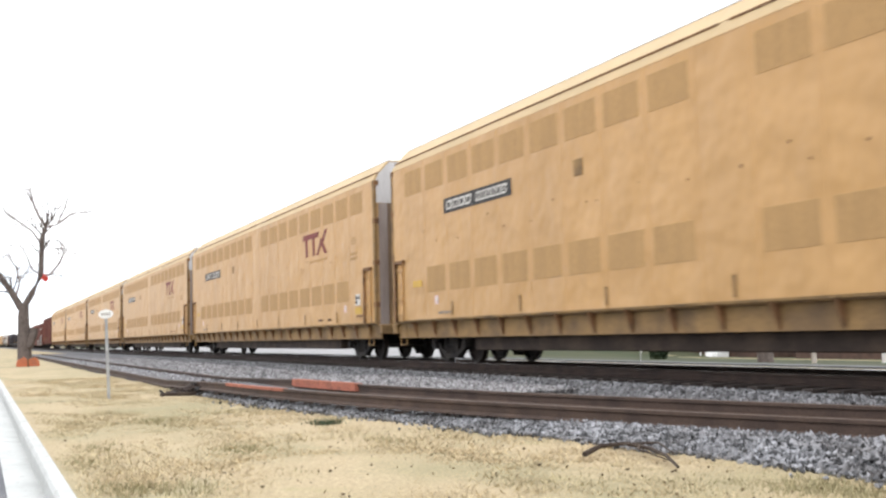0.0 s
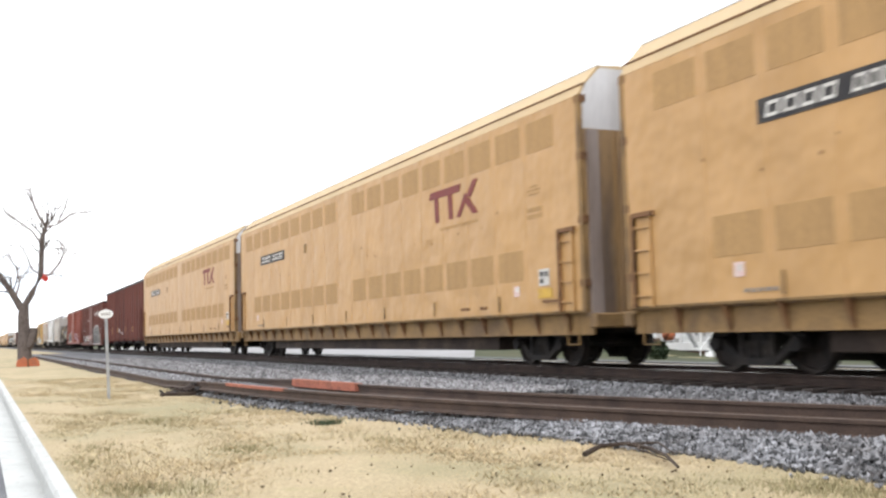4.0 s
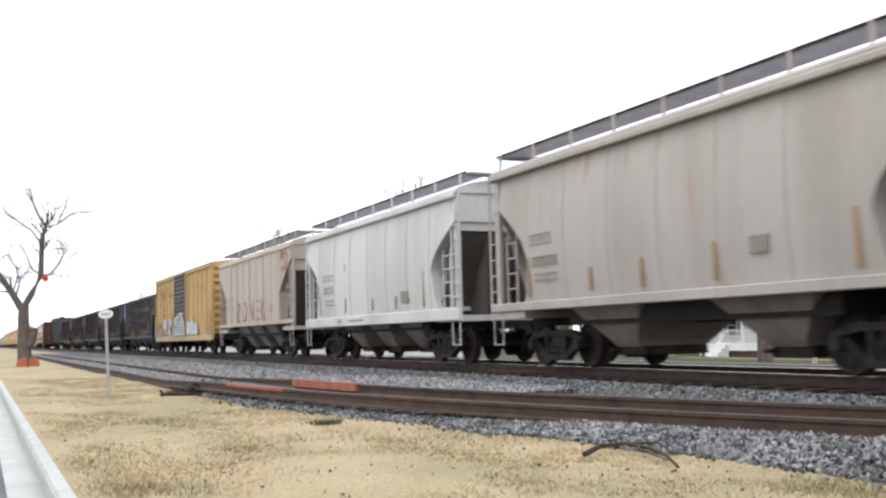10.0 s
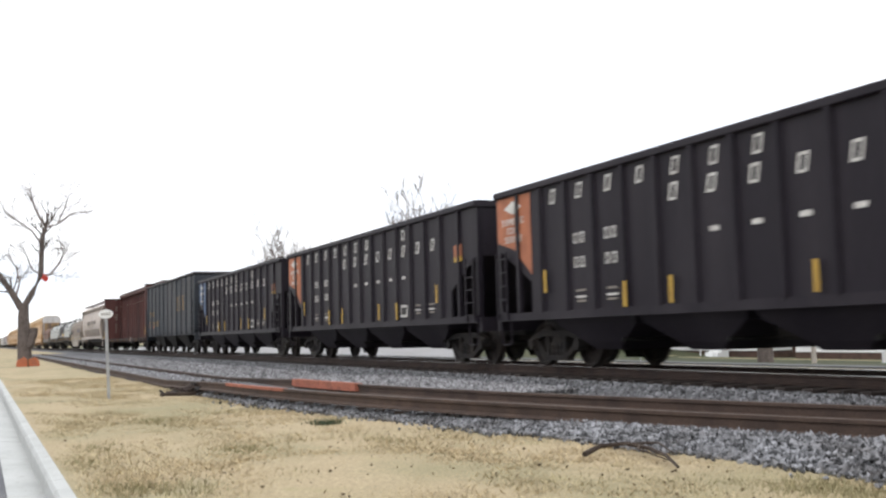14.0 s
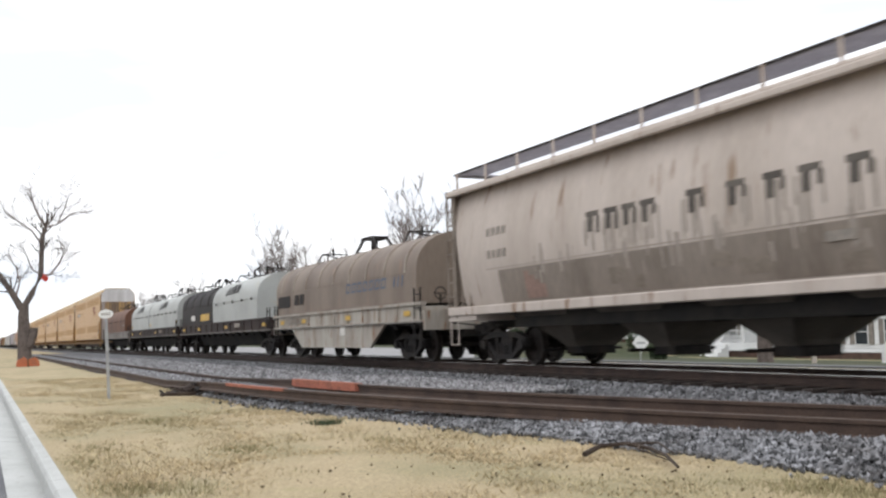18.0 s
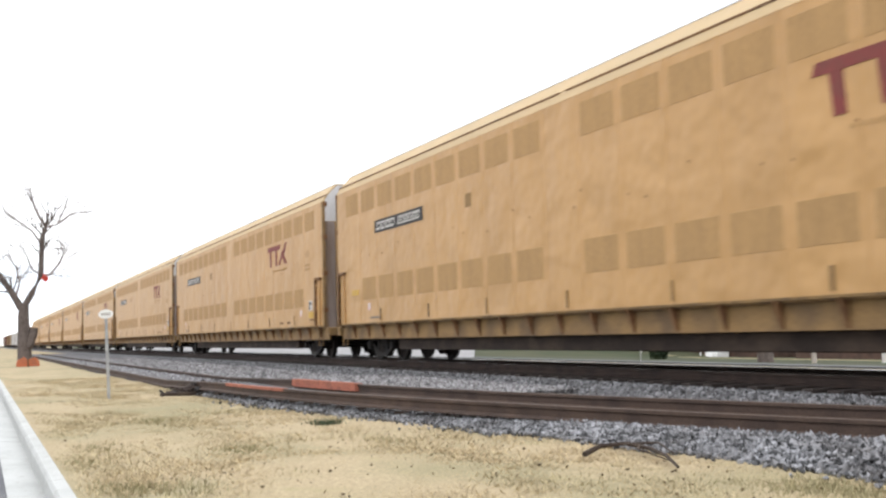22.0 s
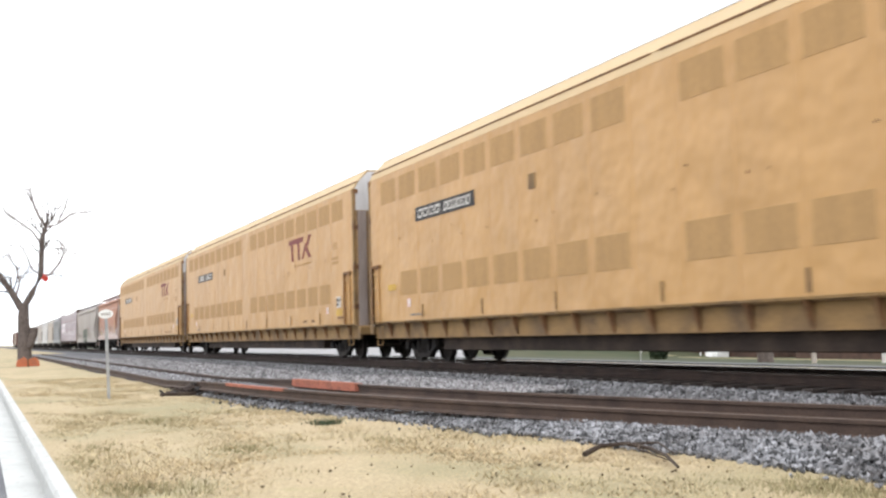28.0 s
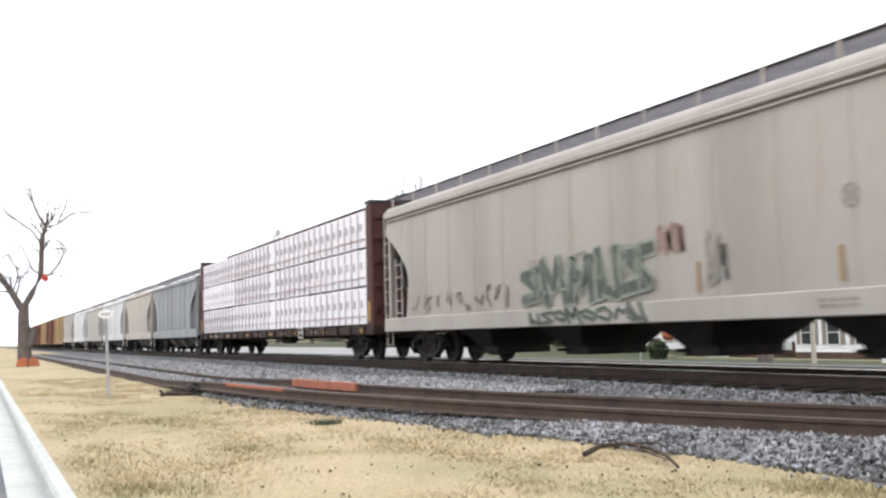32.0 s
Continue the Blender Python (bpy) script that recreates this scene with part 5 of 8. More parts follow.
def tank_car():
    h = 6.1
    car = empty("tank_car", "grimy black tank car with yellow reflector bars and a top platform", "railway car", group="freight train")
    running_gear(car, h, 2.0, 0.74)
    zc, r = 2.20, 1.32
    rings = [(-h + 0.55, 0.25), (-h + 0.57, 0.66), (-h + 0.66, 1.0), (-h + 0.85, 1.24), (-h + 1.1, r)] + [(-h + 2 + i * 1.2, r) for i in range(7)]
    rings += [(-a, b) for a, b in reversed(rings[:5])]
    shell = part("tank", Mesh().lathe(rings, "y", (0, 0, zc), 40), TANKRUST, car, "", True)
    for y in (-3.2, 0.0, 3.2):
        part("tank_band", Mesh().lathe([(y - 0.05, r + 0.012), (y + 0.05, r + 0.012)], "y", (0, 0, zc), 40), TANKRUST, shell, "", True)
    for s in (-1, 1):
        part("saddle", Mesh().prism([(-1.15, 0.95), (-1.05, 1.42), (-0.8, 1.2), (0.8, 1.2), (1.05, 1.42), (1.15, 0.95)], "y", s * 4.2 - 0.3, s * 4.2 + 0.3), SHADE, car)
        part("end_platform", Mesh().box(-1.5, 1.5, min(s * (h - 1.0), s * h), max(s * (h - 1.0), s * h), 0.86, 1.0), SHADE, car)
        part("hand_rail", Mesh().tube([(-1.45, s * (h - 0.1), 1.0), (-1.45, s * (h - 0.1), 1.95), (1.45, s * (h - 0.1), 1.95), (1.45, s * (h - 0.1), 1.0)], 0.022), IRON, car)
        ladder(car, -1.5, s * (h - 0.2), s * (h - 0.65), 0.5, 1.9, 4, IRON)
    part("platform", Mesh().box(-0.75, 0.75, -1.9, 2.25, 3.52, 3.56), STEELWALK, car, "dark top walkway")
    dome = part("dome", Mesh().lathe([(3.4, 0.36), (3.9, 0.36), (3.92, 0.4), (3.98, 0.4), (4.02, 0.26), (4.16, 0.22), (4.18, 0.1)], "z", (0, 0.2, 0), 16), TANKBLACK, car, "", True)
    part("valve", Mesh().tube([(0, -0.22, 3.5), (0, -0.22, 4.62)], 0.065, 8), IRON, dome, "tall vent pipe")
    for y, z in ((-0.8, 4.24), (-1.4, 4.1), (1.18, 4.04)):
        part("valve", Mesh().tube([(0, y, 3.5), (0, y, z)], 0.05, 8).tube([(0, y - 0.12, z - 0.12), (0, y + 0.12, z - 0.12)], 0.03, 6), IRON, car)
    for y, z in ((-1.9, 4.05), (2.25, 4.38)):
        part("platform_rail", Mesh().tube([(-0.75, y, 3.3), (-0.75, y, z), (-0.5, y, z + 0.02)], 0.035), IRON, car)
        part("platform_post", Mesh().tube([(0.75, y, 3.3), (0.75, y, 4.1)], 0.03), IRON, car)
    part("ladder_hoop", Mesh().tube([(-0.75, -1.2, 3.5), (-0.75, -1.2, 4.0), (-0.75, -1.05, 4.15), (-0.75, -0.8, 4.15)], 0.018, 5), GALV, car)
    # marks that follow the shell
    def patch(name, y0, y1, a0, a1, material, label=""):
        m = Mesh()
        for y in (y0, y1):
            for k in range(7):
                a = radians(a0 + (a1 - a0) * k / 6)
                m.v += [(-(r + 0.012) * math.cos(a), y, zc + (r + 0.012) * math.sin(a)), (-(r - 0.02) * math.cos(a), y, zc + (r - 0.02) * math.sin(a))]
        for k in range(6):
            m.f += [(2 * k, 2 * k + 2, 2 * k + 16, 2 * k + 14), (2 * k, 2 * k + 1, 2 * k + 3, 2 * k + 2), (2 * k + 14, 2 * k + 16, 2 * k + 17, 2 * k + 15)]
        part(name, m, material, shell, label)
    for a, b in ((-5.0, -3.26), (-3.14, -0.06), (0.06, 3.14), (3.26, 5.0)):
        patch("grime", a, b, -70, -3, TANKBLACK, "black lower shell")
    for y, a0, a1 in ((-3.5, -2, 30), (-1.4, 10, 32), (2.45, 8, 26), (3.75, 6, 24), (5.3, -8, 22)):
        patch("reflector", y, y + 0.12, a0, a1, MARKYELLOW, "yellow reflector bar")
    for i in range(4):
        patch("character_bar", 4.42 - i * 0.24, 4.56 - i * 0.24, 2, 10, MARKWHITE)
    for i in range(5):
        patch("character_bar", 3.28 - i * 0.19, 3.38 - i * 0.19, 2, 10, MARKWHITE)
    patch("small_line", 4.5, 3.4, -4, -2, MARKGREY)
    for a, b in ((2.9, 2.3), (2.2, 1.3), (0.4, -0.7), (-2.4, -3.1), (-3.3, -4.6)):
        patch("stencil_panel", a, b, 1, 11, TANKSTAIN, "dull grey smear along the shell")
    for y in (-3.5, -5.75):
        part("placard", Mesh().prism([(y - 0.17, 1.62), (y, 1.79), (y + 0.17, 1.62), (y, 1.45)], "x", -1.545, -1.53), MARKWHITE, car, "white diamond hazard placard")
    patch("stencil_panel", -1.2, -2.15, -9, 8, PALEGREEN, "pale greenish stencil panel")
    patch("stencil_panel", -4.6, -5.0, 16, 26, MARKGREY)
    return car


def covered_hopper(half, paint, sill=None, curve=0.08, cut=1.6, top=3.9, ribs=0, bays=3, inset=2.8, crown=0.45, roofwalk=True, slope=None, ends=None, sheet=None, seams=True, straight=False, fill=None, sill_z=(0.86, 1.3), bell=(0.8, 0.35, 1.0), brace=None, tail=1.0, foot=(0.42, 0.85)):
    """A covered hopper: full-length roof over sides that are cut away at the ends above sloping sheets."""
    car = empty("covered_hopper", "", "railway car", group="freight train")
    sill, top = sill or paint, top + 0.08
    running_gear(car, half, 2.0, 0.8)
    t = half - 0.25
    lv = []
    for k in range(21):
        u = k / 20
        z = sill_z[1] - 0.05 + (top - sill_z[1] + 0.05) * u
        tip, mid, heel = bell
        k = min(1.0, max(0.0, (tip - u) / (tip - mid)))
        e = t - cut * ((k if straight else k * (1.5 - 0.5 * k * k)) if u > mid else heel + (1 - heel) * math.sqrt(u / mid))
        lv.append((z, 1.56 - curve + curve * math.sin(math.pi * (0.15 + 0.8 * u)), -e, t - (t - e) * tail))
    body = part("body", Mesh().loft(lv), paint, car, "", True)
    seam_rings = [(z, w) for z, w, _, _ in lv]
    part("roof", Mesh().prism([(-1.53, top - 0.02), (-1.53, top + 0.02 + 0.04 * crown), (-1.44, top + 0.05 + 0.12 * crown), (-1.1, top + 0.17 + 0.12 * crown), (-0.5, top + 0.3 + 0.07 * crown), (0.5, top + 0.3 + 0.07 * crown), (1.1, top + 0.17 + 0.12 * crown), (1.44, top + 0.05 + 0.12 * crown), (1.53, top + 0.02 + 0.04 * crown), (1.53, top - 0.02)], "y", -t - 0.05, t + 0.05), paint, car, "", True)
    part("eave", Mesh().box(-1.59, -1.5, -t - 0.03, t + 0.03, top - 0.14, top - 0.02, 0.02).box(1.5, 1.59, -t - 0.03, t + 0.03, top - 0.14, top - 0.02, 0.02), paint, body)
    if crown > 0.9:
        part("eave_bead", Mesh().box(-1.572, -1.5, -t + 0.1, t - 0.1, top - 0.225, top - 0.185, 0.012).box(1.5, 1.572, -t + 0.1, t - 0.1, top - 0.225, top - 0.185, 0.012), paint, body)
    part("side_sill", Mesh().box(-1.56, -1.46, -half + 0.1, half - 0.1, *sill_z, 0.02).box(1.46, 1.56, -half + 0.1, half - 0.1, *sill_z, 0.02), sill, car)
    if ribs:
        ribbed_sides(car, body, t - cut - 0.05, sill_z[1], top - 0.14, (2 * (t - cut)) / ribs, paint, -(t - cut) + 0.1, 0.06, 0.05, 1.56 - curve * 0.3)
    elif seams:
        n = int(2 * t / 1.35)
        outline = [(-w - 0.005, z) for z, w in seam_rings[:-1]] + [(-w + 0.01, z) for z, w in reversed(seam_rings[:-1])]
        for i in range(1, n):
            y = -t + i * 2 * t / n
            if abs(y) < t - cut:
                part("panel_seam", shared(f"seam_{curve:.2f}_{top:.2f}_{sill_z[1]:.2f}", lambda: Mesh().prism(outline, "y", -0.012, 0.012), STAIN), None, body, at=(0, y, 0))
    # added dark block stands for the shaded space between the bays
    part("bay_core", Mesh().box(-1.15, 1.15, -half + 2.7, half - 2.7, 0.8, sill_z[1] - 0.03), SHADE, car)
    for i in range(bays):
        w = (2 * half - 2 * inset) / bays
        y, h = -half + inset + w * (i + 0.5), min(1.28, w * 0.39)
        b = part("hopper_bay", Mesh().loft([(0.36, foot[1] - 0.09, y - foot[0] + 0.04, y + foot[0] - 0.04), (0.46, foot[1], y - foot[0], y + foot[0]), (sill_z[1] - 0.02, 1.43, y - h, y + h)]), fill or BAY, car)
        part("outlet_gate", Mesh().box(0.13 - foot[1], foot[1] - 0.13, y - foot[0] - 0.03, y + foot[0] + 0.03, 0.2, 0.37, 0.02), IRON, b)
        part("gate_shaft", Mesh().tube([(-0.98, y + 0.3, 0.3), (0.98, y + 0.3, 0.3)], 0.035, 6), IRON, b)
    if roofwalk:
        part("roof_hatch", Mesh().box(-0.35, 0.35, -t + 0.9, t - 0.9, top + 0.34, top + 0.46, 0.04), paint, car)
        for s in (-1, 1):
            grate = Mesh()
            for k in range(12):
                x = s * (0.64 + k * 0.056)
                grate.box(x - 0.006, x + 0.006, -half + 0.05, half - 0.05, top + 0.422, top + 0.458)
            wlk = part("roof_walk", grate, STEELWALK, car, "galvanised grating roof walkway", kind="stuff")
            part("walk_edge", Mesh().box(s * 1.28 - 0.012, s * 1.28 + 0.012, -half + 0.05, half - 0.05, top + 0.445, top + 0.485), IRON, wlk, "dark edge bar")
            n = int(half / 0.75)
            for i in range(n + 1):
                y = -half + 0.3 + i * (2 * half - 0.6) / n
                part("walk_bracket", shared(f"bracket_{top:.2f}_{s}_{paint.name}", lambda: Mesh().box(s * 1.32 - 0.02, s * 1.32 + 0.02, -0.025, 0.025, top + 0.05, top + 0.46), paint), None, wlk, at=(0, y, 0))
        for s in (-1, 1):
            part("end_walk", Mesh().box(-1.2, 1.2, min(s * (half - 0.45), s * half), max(s * (half - 0.45), s * half), top + 0.42, top + 0.46), STEELWALK, car)
    for s in (-1, 1):
        # dark fills here put the shade of the cut-away end into the sheets
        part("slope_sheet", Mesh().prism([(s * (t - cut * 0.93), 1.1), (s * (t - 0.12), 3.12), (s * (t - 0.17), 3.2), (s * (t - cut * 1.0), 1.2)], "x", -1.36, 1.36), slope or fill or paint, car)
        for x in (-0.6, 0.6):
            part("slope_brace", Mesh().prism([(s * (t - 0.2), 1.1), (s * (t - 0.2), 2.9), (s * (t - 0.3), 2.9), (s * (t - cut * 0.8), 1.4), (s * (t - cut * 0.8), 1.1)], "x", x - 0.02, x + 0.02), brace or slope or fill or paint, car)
        part("end_platform", Mesh().box(-1.5, 1.5, min(s * (half - 1.5), s * half), max(s * (half - 1.5), s * half), 0.98, 1.12), sill, car)
        for x in (-1.42, 1.42):
            part("end_post", Mesh().box(x - 0.06, x + 0.06, min(s * (t - 0.16), s * (t - 0.02)), max(s * (t - 0.16), s * (t - 0.02)), 1.1, top - 0.02), ends or paint, car)
        ladder(car, -1.5, s * (half - 0.06), s * (half - 0.5), 1.05, top + 0.05, 9, ends or paint)
        ladder(car, -1.44, s * (half - 0.72), s * (half - 1.14), 1.12, 2.75, 5, ends or paint)
        part("brake_wheel" if s < 0 else "uncoupling_rod", Mesh().tube([(-0.35 + 0.24 * math.cos(k * math.pi / 8), s * (half - 0.02), 2.0 + 0.24 * math.sin(k * math.pi / 8)) for k in range(17)], 0.02, 5).tube([(-0.35, s * (half - 0.12), 1.1), (-0.35, s * (half - 0.1), 2.0)], 0.03) if s < 0 else Mesh().tube([(-1.4, s * (half + 0.05), 0.95), (-0.3, s * (half + 0.12), 0.85)], 0.018, 5), IRON, car)
        stirrup(car, s * (half - 0.35), paint)
        part("end_sheet", Mesh().box(-1.4, 1.4, min(s * (t - 0.12), s * (t - 0.06)), max(s * (t - 0.12), s * (t - 0.06)), 3.15, top), sheet or paint, car)
        part("air_tank", Mesh().tube([(-0.6, s * (half - 0.8), 1.32), (0.6, s * (half - 0.8), 1.32)], 0.18, 10), SHADE, car)
    return car


def side_strip(parent, name, y0, y1, z0, z1, material, curve, top, base=1.3, proud=0.006, label=""):
    """A thin strip of stain or paint that follows the bulging side of a covered hopper."""
    top, base = top + 0.08, base - 0.05
    rings = []
    for k in range(7):
        z = z0 + (z1 - z0) * k / 6
        rings.append((z, 1.56 - curve + curve * math.sin(math.pi * (0.15 + 0.8 * (z - base) / (top - base)))))
    outline = [(-w - proud, z) for z, w in rings] + [(-w + 0.01, z) for z, w in reversed(rings)]
    return part(name, Mesh().prism(outline, "y", min(y0, y1), max(y0, y1)), material, parent, label)


def coal_hopper(panel, blue=False):
    h = 7.72
    car = empty("coal_hopper", f"black ribbed open coal hopper with a {'blue' if blue else 'orange'} end panel", "railway car", group="freight train")
    running_gear(car, h, 1.6)
    out = [(-h, 3.62), (-h, 2.5), (-h + 1.45, 1.7), (-h + 1.45, 1.02), (h - 1.45, 1.02), (h - 1.45, 1.7), (h, 2.5), (h, 3.62)]
    body = part("body", Mesh().prism(out, "x", -1.5, -1.44).prism(out, "x", 1.44, 1.5), COAL, car)
    part("slope_floor", Mesh().prism([(-h, 3.0), (-h + 1.4, 1.7), (-h + 2.6, 1.0), (h - 2.6, 1.0), (h - 1.4, 1.7), (h, 3.0), (h, 3.5), (-h, 3.5)], "x", -1.44, 1.44), COAL, car, "coal-black load and slope sheets")
    part("top_chord", Mesh().box(-1.58, -1.44, -h - 0.04, h + 0.04, 3.58, 3.72, 0.02).box(1.44, 1.58, -h - 0.04, h + 0.04, 3.58, 3.72, 0.02).box(-1.5, 1.5, -h - 0.06, -h + 0.05, 3.58, 3.72).box(-1.5, 1.5, h - 0.05, h + 0.06, 3.58, 3.72), COAL, car)
    part("side_sill", Mesh().box(-1.56, -1.44, -h, h, 0.92, 1.08).box(1.44, 1.56, -h, h, 0.92, 1.08), COAL, car)
    ribbed_sides(car, body, 6.0, 1.05, 3.6, 0.963, COAL, -5.74, 0.065, 0.075, 1.5)
    for s in (-1, 1):
        part("end_wall", Mesh().box(-1.46, 1.46, min(s * h, s * (h - 0.06)), max(s * h, s * (h - 0.06)), 2.45, 3.6), COAL, car)
        for x in (-1.44, 0.0, 1.44):
            part("end_post", Mesh().box(x - 0.06, x + 0.06, min(s * (h - 0.12), s * (h + 0.02)), max(s * (h - 0.12), s * (h + 0.02)), 0.95, 3.6), COAL, car)
        part("side_post", Mesh().box(-1.56, -1.46, s * (h - 0.95) - 0.05, s * (h - 0.95) + 0.05, 1.0, 3.6), COAL, car)
        part("end_sill", Mesh().box(-1.5, 1.5, min(s * h, s * (h + 0.12)), max(s * h, s * (h + 0.12)), 0.72, 1.05), COAL, car)
        ladder(car, -1.58, s * (h - 0.08), s * (h - 0.5), 0.95, 2.4, 5, COAL)
        stirrup(car, s * (h - 0.3), COAL)
    for y in (-4.3, -1.45, 1.45, 4.3):
        part("hopper_bay", Mesh().loft([(0.32, 1.0, y - 0.42, y + 0.42), (0.45, 1.1, y - 0.6, y + 0.6), (0.8, 1.3, y - 1.3, y + 1.3), (1.04, 1.40, y - 1.42, y + 1.42)]), COAL, car)
        part("door_shaft", Mesh().tube([(-1.2, y - 0.75, 0.5), (1.2, y - 0.75, 0.5)], 0.05, 6), SHADE, car)
    ep = part("end_panel", Mesh().prism([(6.25, 3.56), (7.7, 3.56), (7.7, 2.62), (6.95, 2.42), (6.25, 1.85)], "x", -1.512, -1.499), panel, car, "painted end panel with white wording")
    part("panel_emblem", Mesh().prism([(6.6, 3.32), (6.98, 3.47), (7.36, 3.32), (6.98, 3.17)], "x", -1.522, -1.51), MARKWHITE, ep)
    for k, words in enumerate(("DOMESTIC", "COAL", "SERVICE")):
        lettering("panel_wording", words, 0.2, MARKWHITE, ep, 6.98, 2.96 - k * 0.19, -1.515)
    side_bars(car, "letter_bar", 5.36, 3.2, 7, 0.19, 0.29, 0.975, MARKWHITE, -1.507, 0.03)
    side_bars(car, "letter_bar", 1.53, 2.78, 8, 0.2, 0.29, 0.962, MARKWHITE, -1.507, 0.03)
    side_bars(car, "letter_bar", -3.28, 3.22, 1, 0.2, 0.27, 1.0, MARKWHITE, -1.507)
    for y in (4.55, 3.5):
        side_bars(car, "digit_bar", y, 2.34, 2, 0.14, 0.2, 0.22, MARKWHITE, -1.507)
    for y in (4.55, 3.5):
        side_bars(car, "digit_bar", y, 1.88, 2, 0.14, 0.2, 0.22, MARKWHITE, -1.507)
    side_bars(car, "dash_bar", 0.55, 2.17, 5, 0.22, 0.08, 0.958, MARKWHITE, -1.507)
    for y in (4.4, 3.36, -4.26, -5.13):
        side_bars(car, "small_line", y, 1.3, 1, 0.34, 0.04, 1.0, MARKWHITE, -1.522)
        side_bars(car, "small_line", y, 1.22, 1, 0.3, 0.04, 1.0, MARKGREY, -1.522)
        side_bars(car, "small_line", y, 1.42, 1, 0.32, 0.04, 1.0, MARKGREY, -1.522)
    plate(car, "orange_label", -6.5, -6.92, 2.5, 2.78, MARKORANGE, -1.52)
    plate(car, "yellow_label", -6.5, -6.92, 2.38, 2.5, MARKYELLOW, -1.52)
    plate(car, "placard", -3.06, -3.5, 1.16, 1.48, MARKWHITE, -1.512)
    plate(car, "placard_mark", -3.12, -3.44, 1.22, 1.42, MARKBLACK, -1.52)
    for y, z in ((-5.55, 1.45), (-2.9, 1.1), (-1.56, 1.12), (1.6, 1.1), (2.9, 1.08), (5.62, 1.45)):
        stripe(car, y, z, z + 0.45, MARKYELLOW, -1.582, 0.085)
    return car


def slate_gondola():
    h = 8.28
    car = empty("high_side_gondola", "dark slate-grey high-sided gondola with ochre lettering", "railway car", group="freight train")
    running_gear(car, h, 1.9)
    body = part("body", Mesh().loft([(1.0, 1.46, -h + 0.3, h - 0.3), (1.25, 1.5, -h, h), (4.1, 1.5, -h, h), (4.25, 1.4, -h + 0.1, h - 0.1)]), SLATE, car)
    part("top_chord", Mesh().box(-1.55, 1.55, -h - 0.04, h + 0.04, 4.2, 4.32, 0.03), MARKBLACK, car)
    ribbed_sides(car, body, h, 1.05, 4.2, 1.5, SLATE, -h + 0.75, 0.08, 0.07, 1.5)
    for s in (-1, 1):
        for z in (1.6, 2.6, 3.6):
            part("end_rib", Mesh().box(-1.45, 1.45, min(s * h, s * (h + 0.09)), max(s * h, s * (h + 0.09)), z, z + 0.12), SLATE, body)
        part("end_sill", Mesh().box(-1.5, 1.5, min(s * h, s * (h + 0.15)), max(s * h, s * (h + 0.15)), 0.72, 1.1), SLATE, car)
        ladder(car, -1.58, s * (h - 0.1), s * (h - 0.55), 1.0, 2.8, 6, SLATE)
    for y in (-4, 0, 4):
        part("hopper_bay", Mesh().loft([(0.32, 1.0, y - 0.5, y + 0.5), (1.04, 1.4, y - 1.8, y + 1.8)]), SHADE, car)
    side_bars(car, "letter_bar", 6.75, 2.27, 3, 0.28, 0.32, 0.6, DULLYELLOW, -1.507)
    side_bars(car, "digit_bar", 6.75, 1.64, 6, 0.22, 0.34, 0.6, DULLYELLOW, -1.507)
    side_bars(car, "letter_bar", -3.2, 2.4, 3, 0.3, 0.8, 0.9, DULLYELLOW, -1.507)
    plate(car, "orange_label", 7.57, 7.28, 1.58, 1.9, MARKORANGE, -1.507)
    stripe(car, 7.66, 1.2, 2.08, MARKORANGE, -1.51, 0.07)
    plate(car, "red_label", 5.6, 5.3, 1.5, 1.7, TAGRED, -1.507)
    return car


